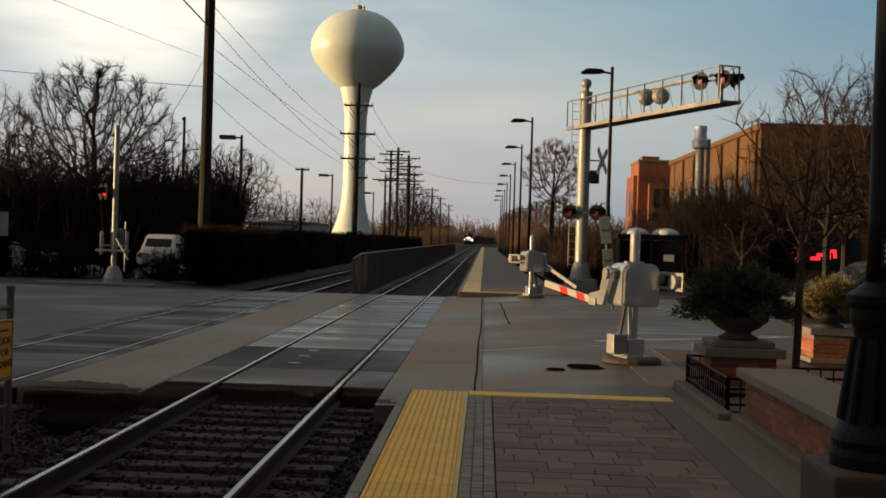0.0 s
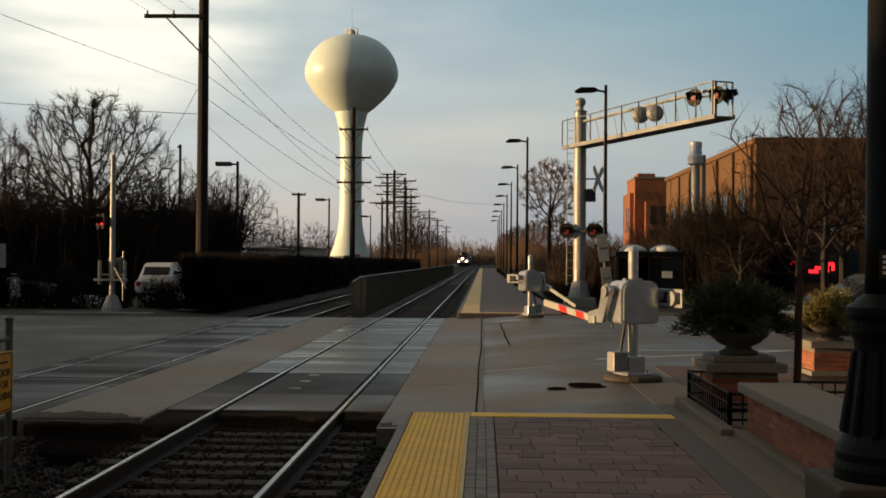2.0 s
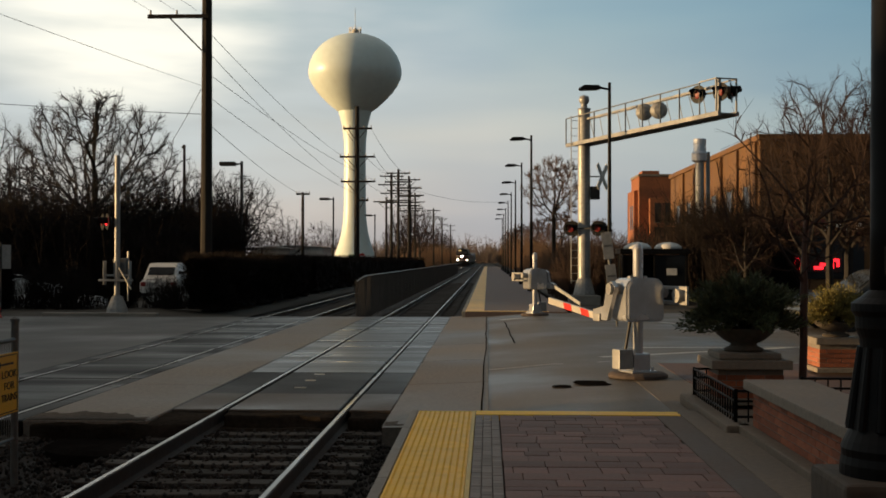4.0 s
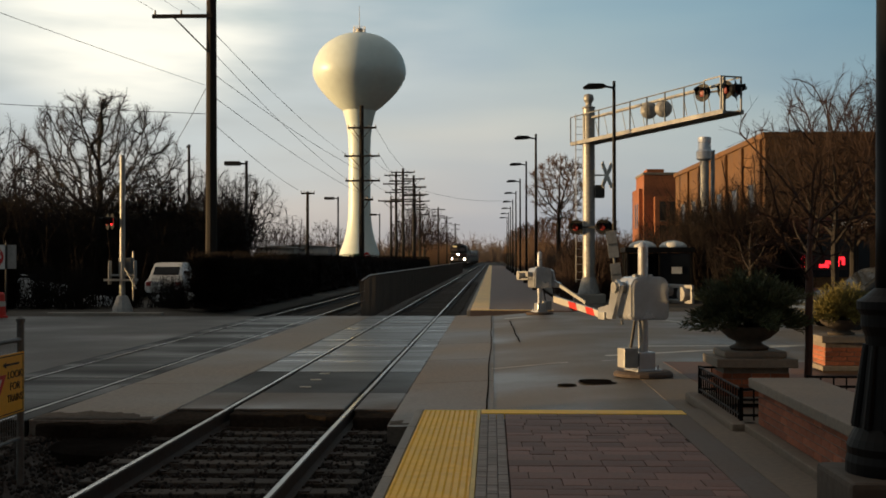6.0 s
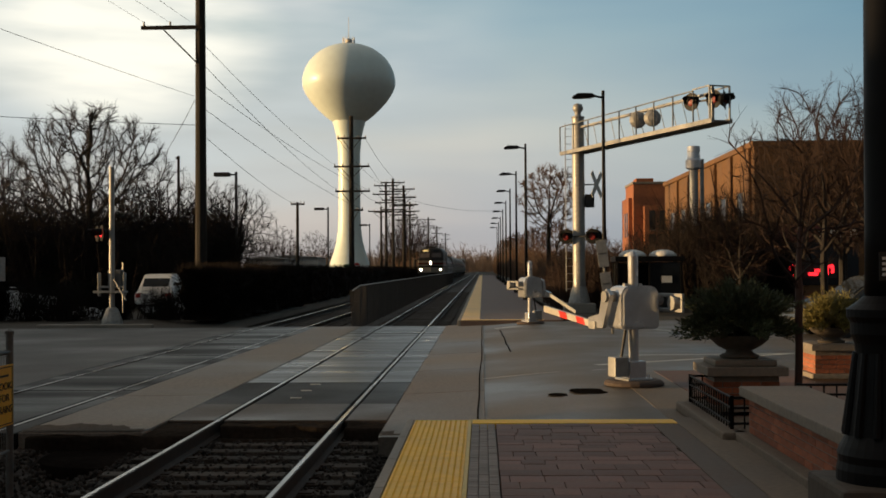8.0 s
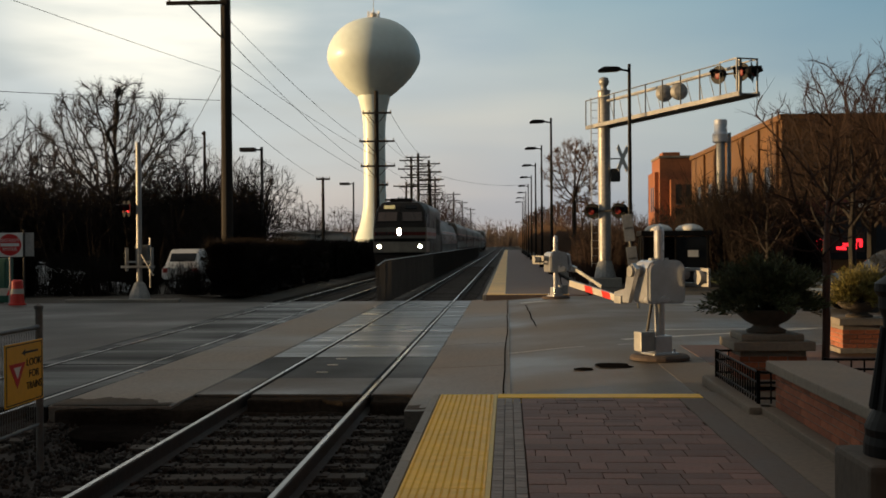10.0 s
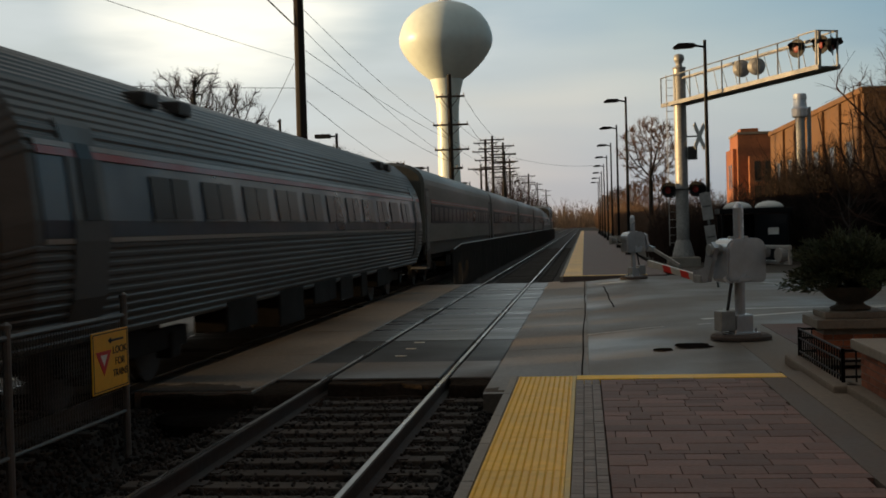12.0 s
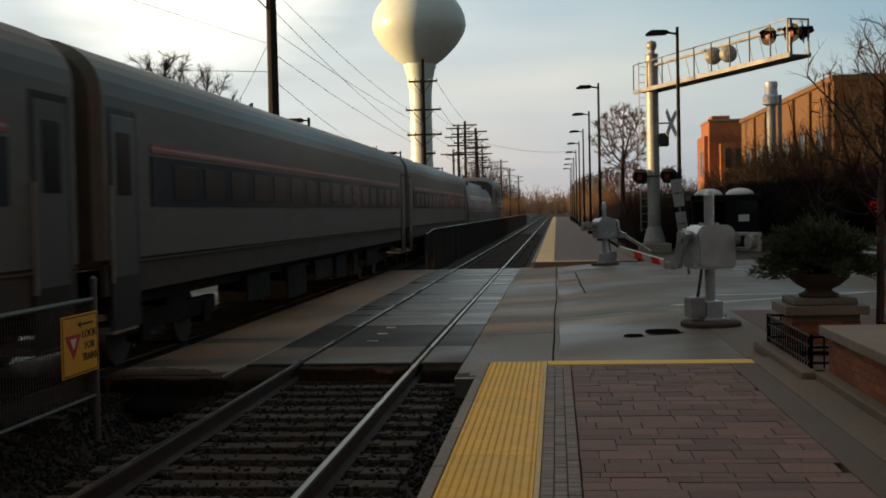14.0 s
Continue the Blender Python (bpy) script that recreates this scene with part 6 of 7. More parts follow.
def grown_tree(seed, height, radius, label, trunk_r, m, fork=0.3, points=700, step=0.3, lean=0.0, bark="bark", twig="twig", group="bare trees", sprays=3, thin_r=0.012, upward=0.12, bare=0.02):
    """A leafless tree whose limbs grow towards points strewn through its crown, forking as they part, with sprays of fine twigs at the ends."""
    r = np.random.default_rng(seed)
    z0 = height * fork
    cz, rz = (height + z0 * 0.85) / 2, (height - z0 * 0.85) / 2
    pts = []
    lobes = r.normal(size=(7, 3))
    lobes /= np.linalg.norm(lobes, axis=1)[:, None]
    while len(pts) < points:
        d = r.normal(size=3)
        d /= np.linalg.norm(d)
        edge = 0.82 + 0.18 * np.max(lobes @ d)
        k = edge * r.uniform(bare, 1.0) ** 0.4
        q = np.array((d[0] * radius * k, d[1] * radius * k, cz + d[2] * rz * k))
        if q[2] > z0 * 0.9:
            pts.append(q)
    pts = np.array(pts)
    nodes, parent = [np.array((0.0, 0.0, -0.2))], [-1]
    while nodes[-1][2] < z0:
        nodes.append(nodes[-1] + np.array((lean + r.uniform(-0.05, 0.05), r.uniform(-0.05, 0.05), 1.0)) * step)
        parent.append(len(nodes) - 2)
    near, idx = np.full(points, 1e9), np.zeros(points, int)

    def notice(i):
        d = np.linalg.norm(pts - nodes[i], axis=1)
        closer = d < near
        near[closer], idx[closer] = d[closer], i
    alive = np.ones(points, bool)
    for i in range(len(nodes)):
        notice(i)
    for _ in range(90):
        live = np.where(alive)[0]
        if len(live) == 0:
            break
        fresh = []
        for i in np.unique(idx[live]):
            mine = live[idx[live] == i]
            d = pts[mine] - nodes[i]
            d = (d / np.linalg.norm(d, axis=1)[:, None]).mean(axis=0)
            back = nodes[i] - nodes[parent[i]] if parent[i] >= 0 else np.array((0, 0, step))
            d = d + 0.75 * back / step + np.array((0, 0, upward)) + r.normal(size=3) * 0.10
            d /= np.linalg.norm(d) + 1e-9
            fresh.append((i, nodes[i] + d * step))
        for i, q in fresh:
            nodes.append(q)
            parent.append(i)
            notice(len(nodes) - 1)
        alive &= near > step * 1.9
    n = len(nodes)
    load, kids = np.zeros(n), np.zeros(n, int)
    for i in range(n - 1, 0, -1):
        load[i] += kids[i] == 0
        load[parent[i]] += load[i]
        kids[parent[i]] += 1
    rad = thin_r + (trunk_r - thin_r) * (load / load[0]) ** 0.57
    rad[0] *= 1.35
    t = thing("bare_tree", label, "tree", m, group)
    thick, thin = Sticks(), Sticks()
    for i in range(1, n):
        a, b = Vector(nodes[parent[i]]), Vector(nodes[i])
        ra = rad[parent[i]] if load[parent[i]] < load[i] * 1.6 else rad[i] * 1.08
        big_limb = load[i] > 12
        (thick if big_limb else thin).add(a, b, ra, rad[i], 7 if big_limb else 3)
        if load[i] <= 2:
            d = (b - a).normalized()
            for _ in range(sprays):
                e = (d + Vector(r.normal(size=3)) * 0.42 + Vector((0, 0, 0.1))).normalized()
                o = a.lerp(b, r.uniform(0.1, 1.0))
                c = o + e * step * r.uniform(1.0, 2.4)
                thin.add(o, c, thin_r * 0.75, thin_r * 0.35)
                f = (e + Vector(r.normal(size=3)) * 0.5).normalized()
                thin.add(o.lerp(c, 0.5), o.lerp(c, 0.5) + f * step * 1.1, thin_r * 0.55, thin_r * 0.3)
    thick.object("trunk", bark, t)
    thin.object("crown", twig, t, "fine bare twigs")
    return t


big = grown_tree(17, 11.5, 4.9, "large leafless tree with a broad rounded crown", 0.36, pose(-22.3, 66, -0.3), 0.33, 1700, 0.30, thin_r=0.013, upward=0.12, sprays=6)
woods_a = grown_tree(21, 9.0, 3.1, "leafless tree in the winter wood", 0.17, pose(-24.8, 82, -0.3), 0.3, 700, 0.30, twig="twig_red", thin_r=0.011)
woods_b = grown_tree(33, 9.0, 3.6, "leafless tree in the winter wood", 0.18, pose(-21.4, 78, -0.3), 0.25, 760, 0.30, twig="twig_red", thin_r=0.011)
lot_tree = grown_tree(45, 8.8, 4.2, "leafless spreading tree beside the parking lot", 0.22, pose(-19.6, 90, -0.3), 0.3, 800, 0.30, thin_r=0.012)
rt = random.Random(5)
for x, y, h in ((-29.3, 72, 11.2), (-34.7, 78, 12.0), (-30.5, 80, 7.6), (-22.2, 84, 7.6), (-19.9, 80, 6.6), (-24.6, 118, 7.6), (-41, 240, 11.0), (-35, 245, 10.0), (-46, 250, 10.0), (-36, 70, 11.0),
                (-40, 84, 12.0), (-33, 62, 8.0), (-38.5, 74, 10.0), (-26.5, 88, 7.2), (-44, 80, 11.0), (-48, 92, 12.0), (-34, 96, 9.5), (-29, 100, 8.0), (-26, 76, 6.2), (-52, 250, 11.0), (-30, 235, 8.0),
                (-27.6, 71, 6.8), (-31.5, 75, 8.0), (-33, 84, 9.5), (-28, 90, 8.0), (-24, 74, 6.0), (-23.2, 90, 7.6), (-20.8, 86, 6.6), (-18.6, 86, 6.0), (-36, 88, 11.0), (-34.5, 68, 9.0), (-25.3, 92, 7.8), (-31, 94, 9.0), (-41, 76, 11.0), (-22, 98, 7.4), (-27, 84, 7.6),
                (-23.5, 122, 4.6), (-26.5, 120, 5.0), (-21.5, 130, 5.2), (-24.6, 138, 5.6)):
    s = (min(h, 6.4) if -32 < x < -18 and y < 100 else h) / 9.0
    copy_thing(woods_a if rt.random() < 0.5 else woods_b, pose(x, y, -0.3, 0, 0, rt.uniform(0, 360))).scale = (s, s, s)
for x, y, s in ((-13.2, 176, 0.9), (-12.6, 190, 1.3), (-12.2, 212, 1.35), (-14.5, 205, 1.1), (-14, 225, 1.25), (-13, 250, 1.2), (-14.5, 285, 1.15), (-13, 320, 1.2), (-14, 365, 1.2), (-15, 410, 1.3), (-19, 240, 1.0)):
    copy_thing(woods_b if rt.random() < 0.5 else woods_a, pose(x, y, -0.3, 0, 0, rt.uniform(0, 360))).scale = (s, s, s * 0.95)
round_tree = grown_tree(52, 9.7, 2.4, "leafless reddish tree with a dense round crown", 0.17, pose(5.0, 90, -0.1), 0.5, 800, 0.20, twig="twig_tan", thin_r=0.012, sprays=8)
for x, y, s in ((7.5, 120, 0.75), (6.5, 150, 0.8), (8.0, 185, 0.9), (6.5, 230, 1.0), (8, 280, 1.1), (7, 340, 1.2), (7.5, 410, 1.3), (9.5, 100, 0.6)):
    copy_thing(round_tree, pose(x, y, -0.1, 0, 0, rt.uniform(0, 360))).scale = (s, s, s * 0.9)
street_a = grown_tree(61, 6.9, 2.3, "leafless street tree with fine upright branches", 0.10, pose(9.0, 31.5, -0.05), 0.26, 700, 0.20, twig="twig_red", thin_r=0.006, sprays=3, upward=0.25)
for x, y, s in ((10.6, 35, 0.98), (7.9, 36.5, 0.62), (12.6, 38, 0.95), (11.8, 32, 0.92), (9.9, 33, 0.95), (8.6, 32.6, 0.8), (10.5, 30.6, 0.97), (11.6, 34.5, 1.0)):
    copy_thing(street_a, pose(x, y, -0.05, 0, 0, rt.uniform(0, 360))).scale = (s, s, s)
near_tree = grown_tree(77, 3.6, 1.1, "slender young leafless tree behind the brick wall", 0.045, pose(3.58, 13.6, 0.0), 0.40, 240, 0.12, bark="bark_red", twig="twig_red", group="", thin_r=0.004, sprays=2, upward=0.25)


def thicket(label, material, x0, x1, y0, y1, count, h0, h1, seed, z=-0.3, thick=0.016, twigs=5, edge=0.0):
    r = random.Random(seed)
    s = Sticks()
    for _ in range(count):
        p = Vector((r.uniform(x0, x1), r.uniform(y0, y1), z))
        if edge and p.x > edge * p.y:
            continue
        h = r.uniform(h0, h1) * (0.75 + 0.5 * noise.noise((p.x * 0.15, p.y * 0.15, 2.0)))
        k = thick * (1 + p.y / 120)
        d = Vector((r.uniform(-0.25, 0.25), r.uniform(-0.25, 0.25), 1)).normalized()
        q = p + d * h * 0.55
        t = q + (d + Vector((r.uniform(-0.3, 0.3), r.uniform(-0.3, 0.3), 0.1))) * h * 0.42
        s.add(p, q, k, k * 0.7)
        s.add(q, t, k * 0.7, k * 0.25)
        for _ in range(twigs):
            a = p.lerp(q, r.uniform(0.2, 1.0)) if r.random() < 0.5 else q.lerp(t, r.uniform(0, 0.8))
            s.add(a, a + Vector((r.uniform(-1, 1), r.uniform(-1, 1), r.uniform(0.2, 1.1))) * h * 0.2, k * 0.55, k * 0.2)
    return s.object("thicket", material, None, label, "undergrowth", "stuff")


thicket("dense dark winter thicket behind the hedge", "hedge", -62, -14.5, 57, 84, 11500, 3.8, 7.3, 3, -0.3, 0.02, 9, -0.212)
thicket("brown winter wood behind the parking lot", "twig_red", -75, -16, 86, 150, 5500, 4.5, 8.0, 4, -0.3, 0.02, 7, -0.214)
thicket("reddish brown brush beside the line", "twig_tan", -17, -11.6, 215, 450, 3200, 3.0, 7.0, 5)
thicket("reddish brown brush behind the far platform", "twig_tan", 4.4, 9.5, 58, 130, 2600, 1.8, 4.0, 6, -0.1)
thicket("tan brush beside the far line", "twig_tan", 4.0, 12, 130, 420, 3200, 2.5, 6.5, 7, -0.1)
thicket("dark brush between mast and shelter", "twig_red", 3.0, 8.5, 49, 60, 1500, 1.6, 3.2, 8, -0.1)
thicket("far grey-brown woods closing the line", "far_woods", -90, 90, 520, 760, 3600, 7, 14, 9, -0.3, 0.03)


# brush added to darken the shaded front of the brick building
thicket("near-black brush added to deepen the shade before the brick building", "hedge", 8.2, 19, 43, 62, 4600, 2.6, 5.0, 12, -0.1, 0.014, 8, 0.232)


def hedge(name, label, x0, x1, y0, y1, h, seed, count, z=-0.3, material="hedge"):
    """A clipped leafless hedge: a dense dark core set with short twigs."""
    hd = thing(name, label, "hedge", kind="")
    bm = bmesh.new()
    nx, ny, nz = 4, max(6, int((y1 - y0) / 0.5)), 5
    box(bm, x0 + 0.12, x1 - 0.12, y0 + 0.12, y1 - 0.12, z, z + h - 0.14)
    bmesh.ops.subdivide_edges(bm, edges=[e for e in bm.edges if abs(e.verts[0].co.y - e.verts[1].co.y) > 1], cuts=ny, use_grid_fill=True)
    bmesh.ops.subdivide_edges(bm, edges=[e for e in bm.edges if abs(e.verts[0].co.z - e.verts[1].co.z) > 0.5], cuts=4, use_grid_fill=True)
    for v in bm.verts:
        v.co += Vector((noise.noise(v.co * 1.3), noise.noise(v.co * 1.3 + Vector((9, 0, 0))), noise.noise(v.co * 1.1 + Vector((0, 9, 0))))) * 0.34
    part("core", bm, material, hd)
    r = random.Random(seed)
    s = Sticks()
    for _ in range(count):
        f = r.random()
        y = y0 + (y1 - y0) * r.random() ** 1.3
        if f < 0.45:
            p, d = Vector((x1 - 0.2, y, z + h * r.random())), Vector((1, 0, 0.5))
        elif f < 0.85:
            p, d = Vector((r.uniform(x0, x1), y, z + h - 0.25)), Vector((0, 0, 1))
        else:
            p, d = Vector((r.uniform(x0, x1), y0 + 0.2, z + h * r.random())), Vector((0, -1, 0.4))
        d = (d + Vector((r.uniform(-0.7, 0.7), r.uniform(-0.7, 0.7), r.uniform(-0.4, 0.7)))).normalized()
        s.add(p, p + d * r.uniform(0.2, 0.62), 0.012, 0.004)
    tagged(s.object("twig_mass", material, hd), kind="stuff")
    return hd


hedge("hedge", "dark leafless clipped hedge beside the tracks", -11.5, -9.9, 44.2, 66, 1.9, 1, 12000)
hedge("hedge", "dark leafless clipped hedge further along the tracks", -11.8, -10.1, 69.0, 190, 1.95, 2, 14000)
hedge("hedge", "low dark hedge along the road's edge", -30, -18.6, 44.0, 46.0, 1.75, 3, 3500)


def shrub(label, x, y, z, rx, h, seed, count, material="twig", leafy=False, size=0.06, name="shrub"):
    r = random.Random(seed)
    t = thing(name, label, "shrub", pose(x, y, z))
    s, lf = Sticks(), Sticks()
    for k in range(60 if leafy else count // 6):
        az, el = r.uniform(0, math.tau), r.uniform(0.25, 1.5)
        d = Vector((math.cos(az) * math.cos(el) * rx, math.sin(az) * math.cos(el) * rx, math.sin(el) * h))
        e = d * r.uniform(0.6, 1.0)
        foot = Vector((0, 0, 0)) if leafy else Vector((math.cos(az), math.sin(az), 0)) * rx * 0.7 * r.random()
        s.add(foot, foot * 0.5 + e * 0.5, 0.014, 0.01)
        s.add(foot * 0.5 + e * 0.5, e, 0.01, 0.004)
        if not leafy:
            for _ in range(6):
                a = e * r.uniform(0.35, 0.95)
                s.add(a, a + Vector((r.uniform(-1, 1), r.uniform(-1, 1), r.uniform(-0.2, 1))) * h * 0.18, 0.007, 0.003)
    tagged(s.object("stem_mass", material if not leafy else "twig", t), kind="stuff")
    if leafy:
        for _ in range(count):
            az, el = r.uniform(0, math.tau), math.asin(r.uniform(-0.45, 1))
            k = r.random() ** 0.33 * (0.76 + 0.8 * noise.noise((math.cos(az) * 2.4 + seed, math.sin(az) * 2.4, el * 3.0)))
            p = Vector((math.cos(az) * math.cos(el) * rx * k, math.sin(az) * math.cos(el) * rx * k, h * 0.32 + math.sin(el) * h * 0.66 * k))
            d = (p - Vector((0, 0, h * 0.1))).normalized() + Vector((r.uniform(-0.8, 0.8), r.uniform(-0.8, 0.8), r.uniform(-0.5, 0.8)))
            d.normalize()
            lf.leaf(p, d, Vector((r.uniform(-1, 1), r.uniform(-1, 1), r.uniform(-1, 1))).normalized(), size * r.uniform(0.7, 1.8), size * 0.13)
        lf.object("foliage", material, t)
    return t


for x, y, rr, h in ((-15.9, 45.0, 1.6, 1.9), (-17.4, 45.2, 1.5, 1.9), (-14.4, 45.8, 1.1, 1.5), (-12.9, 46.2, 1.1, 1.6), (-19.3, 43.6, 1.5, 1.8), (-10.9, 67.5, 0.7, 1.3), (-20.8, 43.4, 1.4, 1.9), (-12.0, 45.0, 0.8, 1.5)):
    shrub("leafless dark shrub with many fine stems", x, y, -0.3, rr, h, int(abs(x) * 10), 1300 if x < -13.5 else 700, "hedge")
# shade on these shrubs is put into their near-black colour
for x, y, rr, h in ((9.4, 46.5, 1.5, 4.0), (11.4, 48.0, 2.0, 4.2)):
    shrub("shaded evergreen beside the shelter, drawn as a near-black leafless shrub", x, y, -0.1, rr, h, int(x * 10), 4200, "hedge")


# ---------- brickwork ----------
def brick_face(parent, origin, along, normal, length, height, cap=300, material="brick"):
    """Lays running-bond bricks on a wall face, proud of the mortar."""
    o, a, nrm = Vector(origin), Vector(along).normalized(), Vector(normal).normalized()
    basis = Matrix((a, nrm, Vector((0, 0, 1)))).transposed().to_4x4()
    data = {}
    z, row, n = 0.0, 0, 0
    h = 0.067
    while z + h < height + 0.01:
        x = -0.105 * (row % 2)
        while x < length - 0.03:
            x0, x1 = max(x, 0), min(x + 0.203, length)
            x += 0.213
            if x1 - x0 < 0.03 or n >= cap:
                continue
            key = round(x1 - x0, 3)
            if key not in data:
                ob = part("brick", B(-key / 2, key / 2, -0.02, 0.006, 0, h - 0.01, 0.003), material, parent)
                data[key] = ob.data
            else:
                ob = new("brick", data[key])
                ob.parent = parent
            ob.matrix_local = Matrix.Translation(o + a * (x0 + x1) / 2 + Vector((0, 0, z))) @ basis
            n += 1
        z += h
        row += 1


def build_low_wall():
    w = thing("low_brick_wall", "low red brick wall with a stone cap", "wall", kind="structure")
    part("wall_core", B(2.515, 2.96, 6.55, 11.28, -0.05, 0.40), "mortar", w)
    part("wall_cap", B(2.43, 3.06, 6.5, 11.36, 0.40, 0.49, 0.012), "stone_cap", w, "pale stone coping")
    part("ledge", B(2.36, 2.50, 6.5, 11.36, -0.03, 0.07, 0.015), "kerb_tan", w)
    brick_face(w, (2.512, 6.6, 0.06), (0, 1, 0), (-1, 0, 0), 4.68, 0.335, 150)
    brick_face(w, (2.52, 11.285, 0.06), (1, 0, 0), (0, 1, 0), 0.44, 0.335, 20)


def brick_pier(x, y, half, z1, label, cap_w=0.09, z0=0.0, name="brick_planter"):
    p = thing(name, label, "planter", pose(x, y, z0))
    part("core", B(-half + 0.008, half - 0.008, -half + 0.008, half - 0.008, 0.0, z1 - 0.1), "mortar", p)
    part("plinth", B(-half - 0.05, half + 0.05, -half - 0.05, half + 0.05, 0, 0.07, 0.01), "stone_cap", p)
    part("cap", B(-half - cap_w, half + cap_w, -half - cap_w, half + cap_w, z1 - 0.1, z1, 0.012), "stone_cap", p, "stone cap")
    brick_face(p, (-half, -half + 0.004, 0.075), (1, 0, 0), (0, -1, 0), half * 2, z1 - 0.18, 60)
    brick_face(p, (-half + 0.004, -half, 0.075), (0, 1, 0), (-1, 0, 0), half * 2, z1 - 0.18, 60)
    return p


def urn(x, y, z, r, h, label):
    u = thing("planter_urn", label, "urn", pose(x, y, z))
    part("bowl", lathe([(r * 0.62, 0), (r * 0.66, h * 0.12), (r * 0.48, h * 0.22), (r * 0.42, h * 0.32), (r * 0.7, h * 0.5), (r * 0.97, h * 0.8), (r, h * 0.95), (r * 1.04, h), (r * 0.9, h), (r * 0.86, h * 0.9), (0, h * 0.9)], 24), "planter_stone", u, smooth=True)
    return u


def iron_rail(parent_label, pts, h, z):
    f = thing("iron_fence", parent_label, "fence")
    for (xa, ya), (xb, yb) in zip(pts, pts[1:]):
        a, b = Vector((xa, ya, z)), Vector((xb, yb, z))
        n = max(2, int((b - a).length / 0.12))
        for zz in (0.05, h - 0.1, h):
            part("rail", T(a + Vector((0, 0, zz)), b + Vector((0, 0, zz)), 0.013, seg=6), "black_paint", f)
        for i in range(n + 1):
            p = a.lerp(b, i / n)
            part("post" if i in (0, n) else "baluster", T(p, p + Vector((0, 0, h + (0.02 if i in (0, n) else 0))), 0.02 if i in (0, n) else 0.009, seg=6), "black_paint", f)


build_low_wall()
bed_kerb = part("kerb", B(2.24, 2.50, 11.2, 13.9, -0.05, 0.07, 0.03), "kerb_tan", kind="structure")
tagged(bed_kerb, "worn concrete kerb round the planting bed", "kerb")
iron_rail("low black iron fence round the planting bed", [(2.66, 13.75), (2.38, 13.72), (2.38, 11.45), (2.62, 11.45)], 0.30, 0.07)
iron_rail("low black iron fence behind the brick wall", [(3.25, 12.35), (4.3, 12.35)], 0.40, 0.0)
brick_pier(2.95, 13.75, 0.37, 0.50, "square red brick planter base with stone cap", 0.08)
base2 = part("planter_step", B(2.60, 3.30, 13.40, 14.10, 0.50, 0.575, 0.02), "stone_cap")
tagged(base2, "square stone slab under the urn", "slab")
urn(2.95, 13.75, 0.575, 0.34, 0.27, "weathered brown stone urn holding an evergreen")
shrub("spreading dark green juniper in an urn", 2.95, 13.75, 0.775, 0.66, 0.68, 5, 26000, "evergreen", True, 0.055, "juniper")
brick_pier(5.12, 17.6, 0.33, 0.50, "small sunlit orange brick planter base", 0.06)
urn(5.12, 17.6, 0.50, 0.30, 0.22, "tan stone bowl on a brick base")
shrub("yellow-green juniper in a stone bowl", 5.12, 17.6, 0.64, 0.46, 0.58, 9, 13000, "yellow_green", True, 0.055, "juniper")
bin_ = thing("trash_bin", "round black metal trash bin beside the lamp post", "trash bin", pose(2.62, 5.75, 0.0))
part("body", lathe([(0.20, 0.0), (0.24, 0.1), (0.26, 0.8), (0.28, 0.82), (0.28, 0.87), (0.24, 0.87), (0.22, 0.5), (0, 0.5)], 24), "black_paint", bin_)


